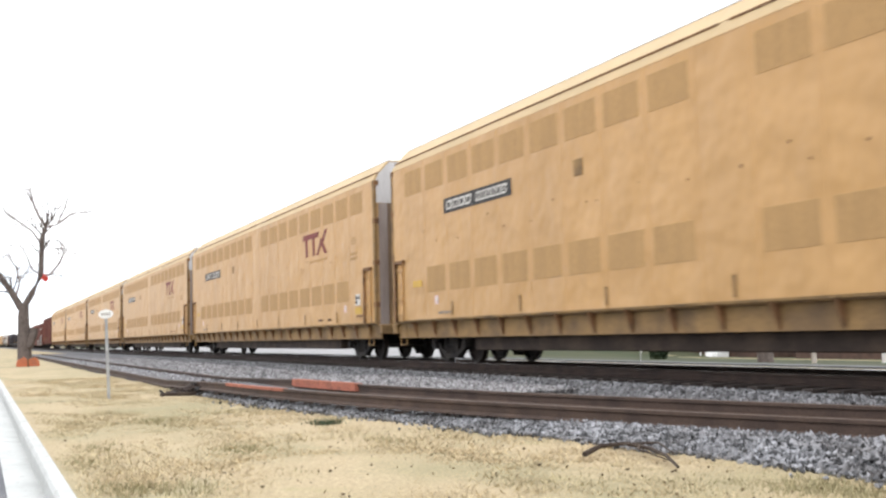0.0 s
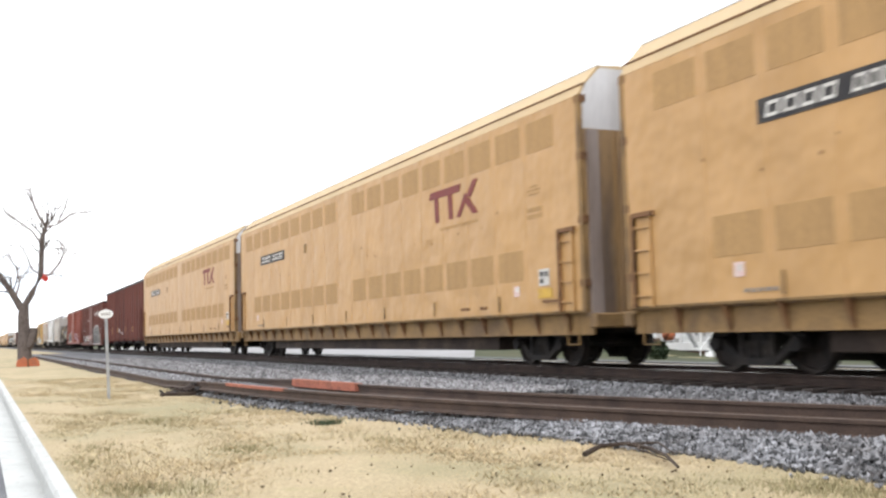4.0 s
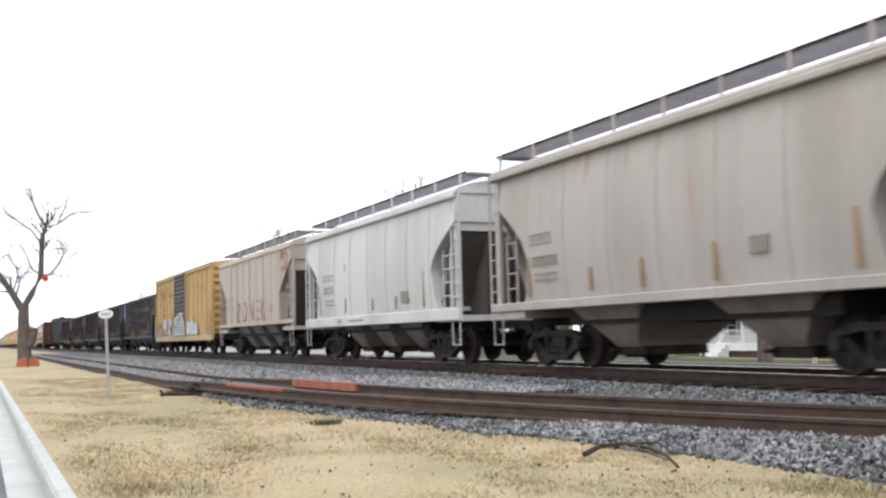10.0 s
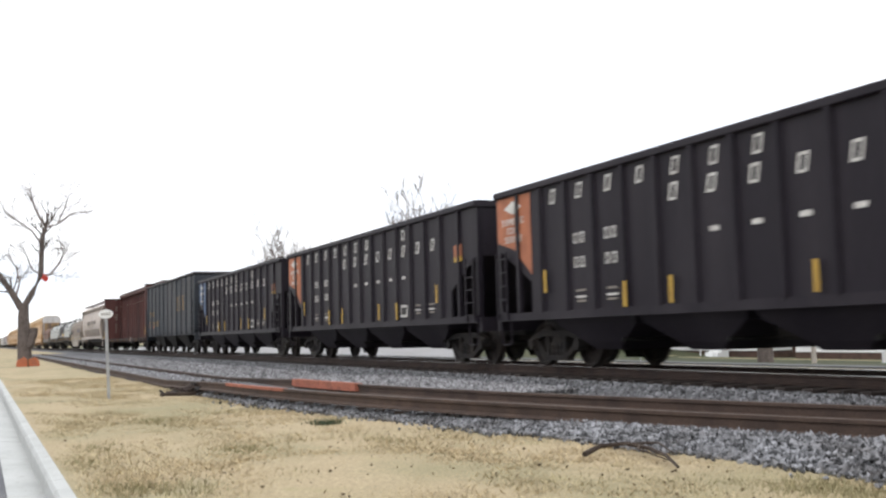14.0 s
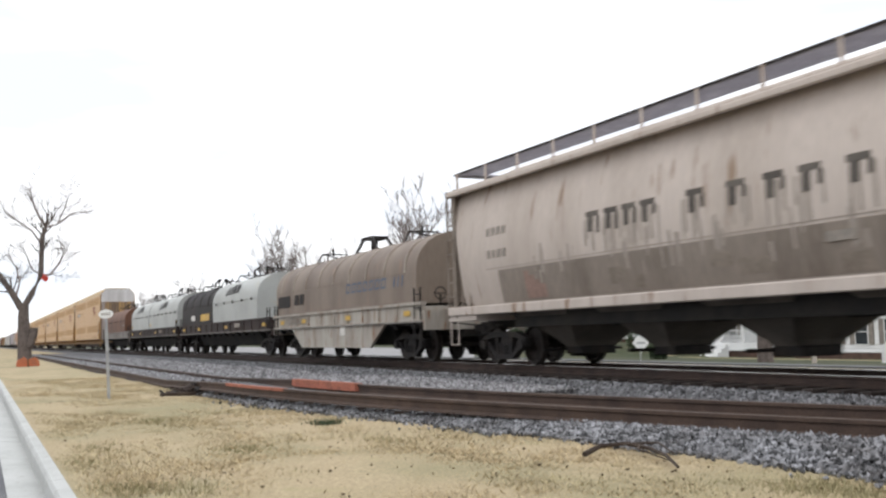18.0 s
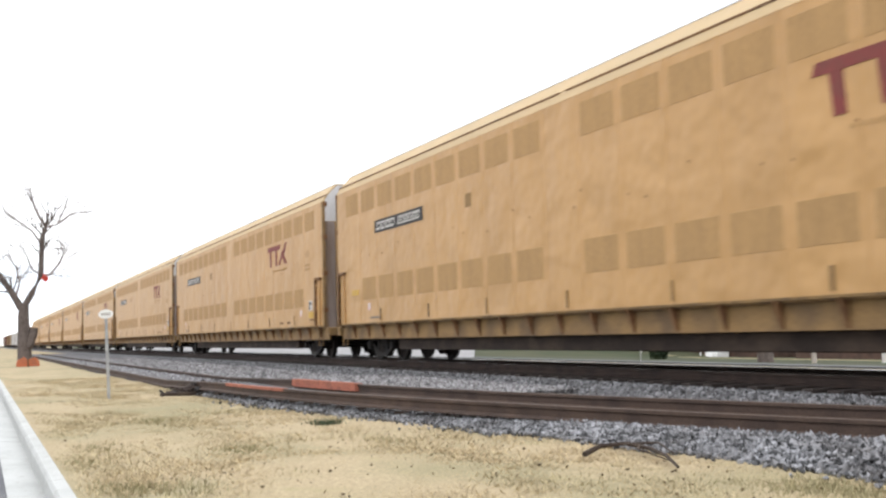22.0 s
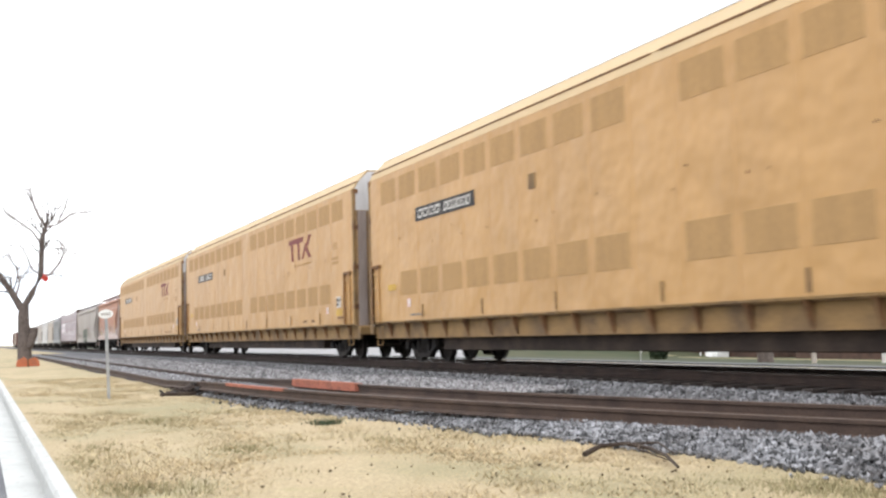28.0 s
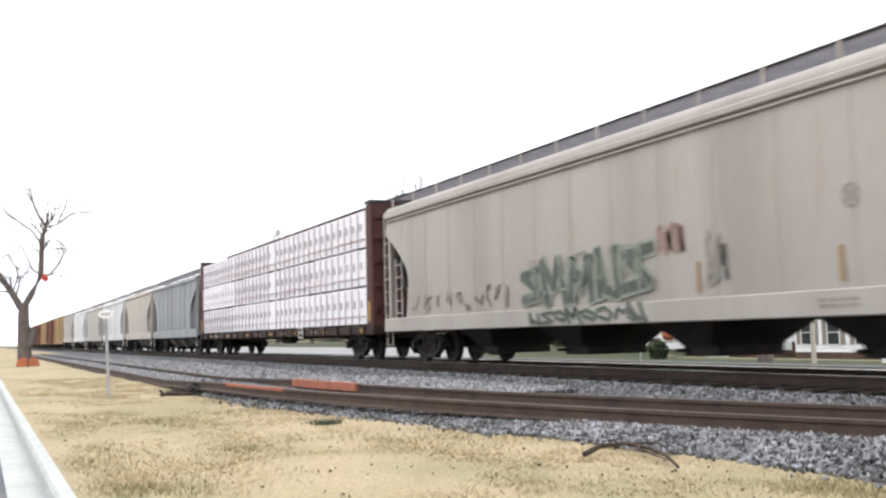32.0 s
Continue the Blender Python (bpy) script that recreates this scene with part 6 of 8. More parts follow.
def centre_beam(loaded):
    h = 12.5
    car = empty("centre_beam_flatcar", "red-brown centre-beam flatcar loaded with white-wrapped lumber bundles" if loaded else "empty red-brown centre-beam flatcar with an open truss", "railway car", group="freight train")
    running_gear(car, h, 2.4)
    deck = part("deck", Mesh().box(-1.5, 1.5, -h, h, 0.72, 0.98, 0.02), BEAMDECK, car)
    for i in range(20):
        y = -h + 0.7 + i * (2 * h - 1.4) / 19
        part("deck_post", shared("deck_post", lambda: Mesh().box(-1.56, -1.5, -0.05, 0.05, 0.72, 1.02), BEAMDECK), None, deck, at=(0, y, 0))
    for s in (-1, 1):
        b = part("bulkhead", Mesh().box(-1.5, 1.5, min(s * h, s * (h - 0.5)), max(s * h, s * (h - 0.5)), 0.95, 4.58, 0.04), BEAM, car)
        for z in (1.4, 2.1, 2.8, 3.5, 4.1):
            part("bulkhead_rib", Mesh().box(-1.4, 1.4, min(s * h, s * (h + 0.08)), max(s * h, s * (h + 0.08)), z, z + 0.16), BEAM, b)
        part("bulkhead_cap", Mesh().box(-1.52, 1.52, min(s * (h + 0.02), s * (h - 0.52)), max(s * (h + 0.02), s * (h - 0.52)), 4.56, 4.64), MARKBLACK, b)
        stripe(car, s * (h - 0.25), 1.1, 1.7, MARKYELLOW, -1.515)
    part("top_chord", Mesh().box(-0.24, 0.24, -h + 0.4, h - 0.4, 4.62, 4.90, 0.03), BEAM, car)
    post = shared("beam_post", lambda: Mesh().prism([(-0.16, 0.98), (0.16, 0.98), (0.10, 2.6), (0.08, 4.66), (-0.08, 4.66), (-0.10, 2.6)], "x", -0.11, 0.11), BEAM)
    n = 18
    step = (2 * h - 1.8) / n
    for i in range(n + 1):
        part("beam_post", post, None, car, at=(0, -h + 0.9 + i * step, 0))
    # braces fall away from the middle, crossing once there
    for head, foot in [(k, k + 2) for k in (9, 11, 13, 15)] + [(k, k - 2) for k in (10, 8, 6, 4, 2)]:
        part("diagonal", Mesh().tube([(0, -h + 0.9 + head * step, 4.62), (0, -h + 0.9 + foot * step, 1.0)], 0.065, 6), BEAM, car)
    for y in (9.9, 6.4, 2.6, -1.2, -4.4, -8.0, -11.6):
        plate(car, "yellow_label", y - 0.19, y + 0.19, 0.8, 0.9, DULLYELLOW, -1.506)
    for y in (8.9, 8.0, 6.1, 4.6, 0.7, -3.0, -6.8):
        plate(car, "stencil_panel", y - 0.3, y + 0.3, 0.8, 0.9, GRIME, -1.505)
    side_bars(car, "digit_bar", 9.3, 0.79, 6, 0.1, 0.12, 0.22, MARKWHITE, -1.508)
    m = plate(car, "placard", -5.2, -5.72, 0.66, 1.04, MARKWHITE, -1.575, "white-framed placard rack")
    plate(m, "placard_mark", -5.26, -5.66, 0.71, 0.83, BEAMDECK, -1.581)
    plate(m, "placard_mark", -5.26, -5.66, 0.87, 0.99, BEAMDECK, -1.581)
    part("chord_edge", Mesh().box(-0.26, 0.26, -h + 0.38, h - 0.38, 4.885, 4.925), MARKBLACK, car, "dark weathered top edge")
    for s in (-1, 1):
        part("end_gusset", Mesh().prism([(s * (h - 0.45), 4.63), (s * (h - 1.15), 4.63), (s * (h - 0.95), 4.5), (s * (h - 0.85), 4.2), (s * (h - 0.8), 1.0), (s * (h - 0.45), 1.0)], "x", -0.2, 0.2), BEAM, car)
    spot = shared("post_hole", lambda: Mesh().lathe([(-0.118, 0.03), (-0.11, 0.03)], "x", (0, 0, 0), 8), MARKWHITE)
    for i in range(n + 1):
        for z in (2.75 if i % 2 else 2.2, 3.9):
            part("post_hole", spot, None, car, at=(0, -h + 0.9 + i * step + 0.04, z))
    for k in range(11):
        z = 1.6 + k * 0.22
        part("stencil_line", Mesh().box(-0.62, -0.42, h - 0.512, h - 0.5, z, z + 0.06), MARKGREY if k not in (4, 8) else BEAM, car)
    if loaded:
        rng = random.Random(9)
        ys = [-h + 0.62, -6.9, -1.4, 4.9, h - 0.62]
        for t in range(3):
            for k in range(4):
                y0, y1 = ys[k] + 0.015, ys[k + 1] - 0.015
                z0 = 1.03 + t * 1.14
                bundle = part("lumber_pack", Mesh().box(-1.45 - rng.uniform(0, 0.04), -0.3, y0, y1, z0, z0 + 1.085, 0.02), WRAP, car, "white plastic-wrapped lumber bundle")
                part("lumber_pack", Mesh().box(0.3, 1.45, y0, y1, z0, z0 + 1.085, 0.02), WRAP, car, "white plastic-wrapped lumber bundle")
                m, w = Mesh(), Mesh()
                q = y0 + 0.35
                while q < y1 - 0.2:
                    m.box(-1.512, -1.44, q - 0.06, q + 0.04, z0 + 0.5 + rng.uniform(-0.03, 0.03), z0 + 0.72)
                    w.box(-1.508, -1.44, q + 0.2, q + 0.23, z0 + 0.02, z0 + 1.04)
                    q += 0.62
                part("printed_mark", m, PRINTPALE, bundle, "pale grey printed marks", kind="stuff")
                part("strap", w, PRINTPALE, bundle, kind="stuff")
                part("print_line", Mesh().box(-1.506, -1.44, y0 + 0.05, y1 - 0.05, z0 + 0.23, z0 + 0.26), PRINTRED, bundle, "thin reddish printed line")
                part("batten", Mesh().box(-1.45, -0.4, y0 + 0.6, y0 + 0.75, z0 - 0.06, z0).box(-1.45, -0.4, y1 - 0.75, y1 - 0.6, z0 - 0.06, z0), BEAM, bundle)
    return car


def cover(parent, y0, y1, paint, ribs=0, z0=1.55, top=3.52, w=1.42, mark=None, hook=True, rib_paint=None, knee=2.4, plain=False):
    """A coil cover: upright lower sides and an arched top, with lifting gear on its ridge."""
    pts = [(-w, z0)]
    for k in range(13):
        a = math.pi * k / 12
        pts.append((-w * math.copysign(abs(math.cos(a)) ** 0.85, math.cos(a)), knee + (top - knee) * math.sin(a) ** 0.9 if 0 < k < 12 else knee))
    pts.append((w, z0))
    c = part("cover", Mesh().prism(pts, "y", y0, y1), paint, parent, "", True)
    part("cover_flange", Mesh().box(-w - (0.004 if plain else 0.02), -w + 0.01, y0, y1, knee - 0.02, knee).box(-w - 0.04, w + 0.04, y0 - 0.02, y1 + 0.02, z0 - 0.04, z0 + 0.03), paint, c)
    for i in range(ribs):
        y = y0 + (i + 0.5) * (y1 - y0) / ribs
        part("cover_rib", Mesh().prism([(p[0] * 1.018, p[1] + (0.02 if p[1] > knee else 0)) for p in pts[1:-1]], "y", y - 0.03, y + 0.03), rib_paint or paint, c, "", True)
    n = max(3, int((y1 - y0) / 1.5))
    clamp = shared(f"cover_clamp_{knee:.2f}", lambda: Mesh().box(-w - 0.05, -w + 0.01, -0.07, 0.07, knee - 0.07, knee + 0.02, 0.01), IRON)
    for i in range(0 if plain else n):
        part("cover_clamp", clamp, None, c, at=(0, y0 + (i + 0.5) * (y1 - y0) / n, 0))
    m = (y0 + y1) / 2
    if hook == "wide":
        part("lifting_frame", Mesh().tube([(-0.3, m - 1.15, top - 0.12), (-0.25, m - 0.5, top + 0.42), (-0.2, m + 0.5, top + 0.42), (-0.3, m + 1.15, top - 0.12)], 0.06)
             .tube([(0.3, m - 1.15, top - 0.12), (0.25, m - 0.5, top + 0.42), (0.2, m + 0.5, top + 0.42), (0.3, m + 1.15, top - 0.12)], 0.06).tube([(0, m, top - 0.05), (0, m, top + 0.42)], 0.12, 8).box(-0.3, 0.3, m - 0.5, m + 0.5, top + 0.4, top + 0.48), IRON, c)
    elif hook:
        part("lifting_frame", Mesh().tube([(-0.3, m - 0.5, top - 0.1), (-0.3, m - 0.45, top + 0.3), (-0.15, m - 0.15, top + 0.48), (-0.15, m + 0.15, top + 0.48), (-0.3, m + 0.45, top + 0.3), (-0.3, m + 0.5, top - 0.1)], 0.05)
             .tube([(0.3, m - 0.5, top - 0.1), (0.3, m - 0.45, top + 0.3), (0.15, m - 0.15, top + 0.48), (0.15, m + 0.15, top + 0.48), (0.3, m + 0.45, top + 0.3), (0.3, m + 0.5, top - 0.1)], 0.05)
             .box(-0.4, 0.4, m - 1.1, m + 1.1, top - 0.05, top + 0.04), IRON, c)
    for y in (m - (y1 - y0) * 0.3, m + (y1 - y0) * 0.3):
        part("guide_bracket", Mesh().tube([(-0.85, y, top - 0.5), (-0.45, y, top + 0.25), (-0.1, y, top + 0.25), (0.1, y, top + 0.25), (0.45, y, top + 0.25), (0.85, y, top - 0.5)], 0.03)
             .tube([(-0.45, y, top + 0.25), (-0.1, y - 0.8, top + 0.02)], 0.03).tube([(-0.05, y, top + 0.2), (-0.05, y, top + 0.42)], 0.04), IRON, c)
    if mark:
        yy, zz, cc = mark
        for k in range(5):
            f = k / 5
            o = part("emblem_stripe", Mesh().prism([(yy - 0.1 - 0.3 * f, 0), (yy - 1.5 - 0.12 * f, 0), (yy - 1.53 - 0.12 * f, 0.042), (yy - 0.16 - 0.3 * f, 0.042)], "z", -0.006, 0.006), cc, c)
            o.matrix_local = curved_at(zz + 0.08 * k, w, knee, top)
        for q in (-1.9, -2.55):
            o = part("emblem_block", Mesh().prism([(yy + q + 0.3, 0), (yy + q - 0.16, 0), (yy + q - 0.3, 0.4), (yy + q + 0.16, 0.4)], "z", -0.006, 0.006), cc, c)
            o.matrix_local = curved_at(zz + 0.02, w, knee, top)
    return c


def curved_at(z, w, knee, top):
    """A pose on the near side of a cover's arch at height z, with local x along the car and local y up the arch."""
    s = min(max((z - knee) / (top - knee), 0.0), 0.98) ** (1 / 0.9)
    a = math.asin(s)
    x = -w * math.cos(a) ** 0.85
    s2 = min(max((z + 0.05 - knee) / (top - knee), 0.0), 0.99) ** (1 / 0.9)
    x2 = -w * math.cos(math.asin(s2)) ** 0.85
    up = Vector((x2 - x, 0, 0.05)).normalized()
    along = Vector((0, 1, 0))
    out = along.cross(up).normalized()
    m = Matrix((along, up, out)).transposed().to_4x4()
    m.translation = Vector((x, 0, z)) + (out if out.x < 0 else -out) * 0.012
    return m


def coil_car(kind):
    labels = dict(tan="grimy tan coil car with ribbed rounded cover and deep belly sides", mixed="coil car with one white and one black arched cover",
                  white="coil car with two white arched covers", brown="coil car with a rusty brown arched cover on a grey frame")
    h = dict(tan=7.15, mixed=9.7, white=9.93, brown=8.6)[kind]
    car = empty("coil_car", labels[kind], "railway car", group="freight train")
    running_gear(car, h, 1.9)
    frame_paint = dict(tan=COILCREAM, brown=COILFRAME).get(kind, COILSILL)
    part("side_sill", Mesh().box(-1.5, -1.42, -h, h, 1.02, 1.5, 0.02).box(1.42, 1.5, -h, h, 1.02, 1.5, 0.02).box(-1.54, -1.42, -h, h, 1.0, 1.08).box(-1.54, -1.42, -h, h, 1.44, 1.52), frame_paint, car)
    part("floor", Mesh().box(-1.42, 1.42, -h, h, 0.94, 1.2), SHADE, car)
    part("belly", Mesh().prism([(-1.1, 0.94), (-0.8, 0.4), (0.8, 0.4), (1.1, 0.94)], "y", -h + 3.2, h - 3.2), SHADE, car)
    part("sill_flange", Mesh().box(-1.56, -1.5, -h, h, 1.0, 1.04), COILFRAME, car, "pale lower flange")
    tooth = shared("coil_tooth", lambda: Mesh().prism([(-1.5, 1.0), (-1.42, 0.84), (-1.3, 0.84), (-1.3, 1.0)], "y", -0.1, 0.1), SHADE)
    for i in range(int(h * 1.6)):
        part("sill_bracket", tooth, None, car, at=(0, -h + 0.8 + i * (2 * h - 1.6) / (int(h * 1.6) - 1), 0))
    n = int(h * 1.6)
    for i in range(n):
        part("sill_rib", shared(f"coil_rib_{frame_paint.name}", lambda: Mesh().box(-1.53, -1.49, -0.04, 0.04, 1.06, 1.46), frame_paint), None, car, at=(0, -h + 0.4 + i * (2 * h - 0.8) / (n - 1), 0))
    for s in (-1, 1):
        part("end_platform", Mesh().box(-1.45, 1.45, min(s * h, s * (h - 0.9)), max(s * h, s * (h - 0.9)), 1.3, 1.42), frame_paint, car)
        part("end_sill", Mesh().box(-1.5, 1.5, min(s * h, s * (h + 0.12)), max(s * h, s * (h + 0.12)), 0.8, 1.3), frame_paint, car)
        ladder(car, -1.52, s * (h - 0.1), s * (h - 0.5), 0.5, 1.9, 4, IRON)
        part("brake_wheel", Mesh().tube([(-0.9 + 0.16 * math.cos(k * math.pi / 8), s * (h - 0.2), 1.75 + 0.16 * math.sin(k * math.pi / 8)) for k in range(17)], 0.02, 5).tube([(-1.06, s * (h - 0.2), 1.75), (-0.74, s * (h - 0.2), 1.75)], 0.015, 5).tube([(-0.9, s * (h - 0.2), 1.3), (-0.9, s * (h - 0.2), 1.75)], 0.03), IRON, car)
    for y in (-h + 1.0, h * 0.45, -h * 0.2, h - 1.2) if kind != "brown" else ():
        plate(car, "yellow_label", y - 0.22, y + 0.22, 1.18, 1.32, MARKYELLOW, -1.535)
    if kind == "tan":
        for x in (-1.5, 1.42):
            part("belly_side", Mesh().prism([(-h + 2.6, 1.05), (-h + 3.9, 0.34), (h - 3.6, 0.34), (h - 2.2, 1.05)], "x", x, x + 0.08), COILCREAM, car, "stained off-white belly plate")
        c = cover(car, -6.65, 7.0, COILTAN, 9, 1.55, 3.44, 1.45, None, "wide", COILRIB, 2.35, True)
        part("sill_top", Mesh().box(-1.56, -1.4, -h, h, 1.46, 1.53), COILCREAM, car, "cream upper flange with rust")
        side_bars(c, "letter_bar", -1.3, 2.0, 7, 0.36, 0.3, 0.5, COILINK, -1.456, 0.04)
        side_bars(c, "letter_bar", -5.1, 2.0, 3, 0.1, 0.3, 0.3, COILINK, -1.456, 0.04, True)
        side_bars(c, "letter_bar", 5.9, 1.8, 1, 1.6, 0.42, 1.0, COILDARK, -1.47)
        side_bars(c, "letter_bar", 4.3, 1.85, 2, 0.5, 0.36, 0.62, COILDARK, -1.47, 0.06, True)
        side_bars(car, "digit_bar", 5.0, 1.18, 5, 0.22, 0.24, 0.34, MARKGREY, -1.535)
        plate(car, "placard", -0.6, -1.1, 0.72, 1.05, MARKWHITE, -1.51)
    elif kind == "mixed":
        cover(car, -7.25, 1.45, COILWHITE, 0, 1.5, 3.48, 1.42, (-1.0, 2.72, MARKBLACK))
        c = cover(car, 1.65, 9.55, COILDARK, 4, 1.5, 3.4, 1.42, plain=True)
        plate(c, "white_mark", 6.9, 5.9, 1.72, 1.98, MARKWHITE, -1.43)
        plate(c, "yellow_label", 4.4, 2.3, 1.66, 2.0, MARKYELLOW, -1.43)
        plate(car, "placard", -3.6, -4.6, 1.2, 1.4, MARKGREY, -1.535)
    elif kind == "white":
        cover(car, -9.45, 1.25, COILWHITE, 0, 1.5, 3.5, 1.42, (-2.6, 2.7, MARKBLACK))
        cover(car, 1.55, 9.8, COILWHITE, 0, 1.5, 3.5, 1.42, (7.3, 2.7, MARKBLACK))
        # added dark filler stands for the shade in the gap between the covers
        part("cover_gasket", Mesh().prism([(-1.38, 1.5), (-1.36, 2.4), (-1.1, 3.0), (-0.5, 3.38), (0.5, 3.38), (1.1, 3.0), (1.36, 2.4), (1.38, 1.5)], "y", 1.25, 1.55), SLATE, car, "dark filler standing for the shaded gap between covers")
        plate(car, "placard", -3.5, -4.6, 1.2, 1.38, GRIME, -1.535)
        for y in (0.7, 9.4, -9.0):
            plate(car, "yellow_label", y - 0.25, y + 0.25, 1.7, 1.82, MARKYELLOW, -1.43)
    else:
        cover(car, -5.55, 7.75, COILBROWN, 0, 1.5, 3.45, 1.42)
        plate(car, "pale_scrape", -4.2, -5.3, 1.95, 2.05, MARKGREY, -1.425)
    return car


# ---- trees, signs and what stands beside the line ----
def grow(m, p, d, length, r, depth, rng, spread=0.55, lift_up=0.12, least=0.0):
    """A limb that bends, tapers and forks into smaller ones."""
    pts = [p]
    q = Vector(p)
    d = Vector(d).normalized()
    for _ in range(3):
        d = (d + Vector((rng.gauss(0, 0.13), rng.gauss(0, 0.13), rng.gauss(0, 0.08) + lift_up))).normalized()
        q = q + d * length / 3
        pts.append(tuple(q))
    m.tube(pts, max(r, least), 5 if r > 0.03 else 3, max(r * 0.55, least))
    if depth <= 0:
        return
    for _ in range(rng.choice((2, 3, 3)) if depth > 1 else 3):
        k = rng.randint(1, 3)
        w = (d + Vector((rng.gauss(0, spread), rng.gauss(0, spread), rng.gauss(0.1, spread * 0.7)))).normalized()
        grow(m, pts[k], w, length * rng.uniform(0.55, 0.8), r * 0.52, depth - 1, rng, spread, lift_up, least)


def bare_tree(name, x, y, z, height, seed, label, depth=5, spread=0.55, limbs=4, thick=0.022, least=0.012, skin=None):
    rng = random.Random(seed)
    t = empty(name, label, "tree")
    t.location = (x, y, z)
    r = height * thick
    part("trunk", Mesh().tube([(0, 0, -0.2), (0, 0, 0.0), (rng.uniform(-0.1, 0.1), 0, height * 0.16), (rng.uniform(-0.2, 0.2), rng.uniform(-0.2, 0.2), height * 0.34)], r * 1.35, 9, r * 0.85), BARK, t, "", True)
    for i in range(limbs):
        m = Mesh()
        a = 2 * math.pi * i / limbs + rng.uniform(-0.4, 0.4)
        grow(m, (0, 0, height * rng.uniform(0.24, 0.33)), (math.cos(a) * 0.55, math.sin(a) * 0.55, 1), height * 0.27, r * 0.62, depth, rng, spread, 0.12, least)
        part("limb", m, skin or TWIG, t)
    return t


def verge_tree():
    """The leafless tree on the verge with its forked trunk."""
    rng = random.Random(77)
    t = empty("verge_tree", "bare forked street tree with thin grey twigs on the dry verge", "tree")
    t.location = (2.3, 60, -0.45)
    part("trunk", Mesh().tube([(0, 0, -0.2), (0, 0, 0.05), (-0.05, 0, 1.2), (-0.1, 0, 2.6), (-0.07, 0, 3.3)], 0.44, 12, 0.24), BARK, t, "", True)
    part("stub", Mesh().tube([(0.15, -0.1, 1.0), (0.42, -0.1, 1.75), (0.45, -0.1, 2.05)], 0.26, 9, 0.2), BARK, t, "dark cut limb stub", True)
    limbs = [([(-0.1, 0, 2.9), (-0.7, 0, 4.0), (-1.3, 0, 4.9), (-2.0, 0, 5.8)], 0.2, 5), ([(-0.07, 0, 3.2), (0.35, 0, 4.0), (0.77, 0, 4.9), (0.8, 0, 6.1), (0.85, 0, 7.1), (1.0, 0, 7.65)], 0.18, 4),
             ([(1.0, 0, 7.6), (0.6, 0, 8.3), (0.4, 0, 8.8), (0.3, 0, 9.2)], 0.07, 4), ([(1.0, 0, 7.6), (1.6, 0.1, 7.8), (2.2, 0.1, 8.3), (2.6, 0.1, 8.5)], 0.06, 4), ([(1.6, 0.1, 7.85), (2.0, 0.15, 8.7), (2.2, 0.2, 9.4)], 0.04, 4),
             ([(0.77, 0, 4.9), (1.3, 0, 5.0), (1.7, 0.1, 5.6), (1.95, 0.1, 6.2)], 0.08, 5), ([(0.75, 0, 4.95), (0.3, 0, 5.3), (0.05, 0, 6.0)], 0.055, 4),
             ([(0.83, 0, 6.6), (0.3, 0, 7.4), (-0.4, 0, 7.9), (-0.95, 0, 8.3)], 0.06, 4), ([(-0.5, 0, 3.7), (-0.3, 0, 4.6), (-0.5, 0, 5.4)], 0.06, 4)]
    for pts, r, depth in limbs:
        m = Mesh().tube(pts, r, 7, r * 0.6)
        for k in range(1, len(pts)):
            if len(pts) > 5 and k < 3:
                continue
            for _ in range(4):
                d = Vector(pts[k]) - Vector(pts[k - 1])
                d = d.normalized() + Vector((rng.gauss(0, 0.6), rng.gauss(0, 0.5), rng.gauss(0.15, 0.4)))
                grow(m, pts[k], d, rng.uniform(0.55, 1.0), r * 0.28, depth - 2, rng, 0.65, 0.04, 0.007)
        part("limb", m, BARK if r > 0.15 else TWIG, t)


def red_rag():
    """A scrap of red plastic caught in the verge tree."""
    m = Mesh()
    for k, (a, b) in enumerate(((0.0, 0.0), (0.14, -0.1), (-0.12, 0.06))):
        m.prism(smooth_ring([(a - 0.16, b - 0.1), (a + 0.1, b - 0.22), (a + 0.2, b + 0.08), (a - 0.04, b + 0.2)], 1), "y", 0.05 * k, 0.05 * k + 0.04)
    o = part("plastic_scrap", m, REDPLASTIC, None, "scrap of red plastic caught in the bare tree", category="litter")
    o.location = (3.15, 59.9, 4.42)


def shrub(x, y, z, r, seed):
    rng = random.Random(seed)
    s = empty("shrub", "dark evergreen garden shrub", "shrub", group="shrubs by the houses")
    s.location = (x, y, z)
    part("stem", Mesh().tube([(0, 0, -0.1), (0, 0, r)], 0.06, 6, 0.03), BARK, s)
    m = Mesh()
    for _ in range(900):
        d = Vector((rng.gauss(0, 1), rng.gauss(0, 1), rng.gauss(0, 1))).normalized() * r * rng.uniform(0.6, 1.0) * (1 + 0.2 * noise.noise((x + seed, rng.random() * 3, 1)))
        c = d + Vector((0, 0, r * 0.9))
        a, b = Vector((rng.gauss(0, 1), rng.gauss(0, 1), rng.gauss(0, 1))).normalized() * 0.09, Vector((rng.gauss(0, 1), rng.gauss(0, 1), rng.gauss(0, 1))).normalized() * 0.06
        n = len(m.v)
        m.v += [tuple(c - a), tuple(c + b), tuple(c + a), tuple(c - b)]
        m.f.append((n, n + 1, n + 2, n + 3))
    part("leaves", m, HEDGE, s)


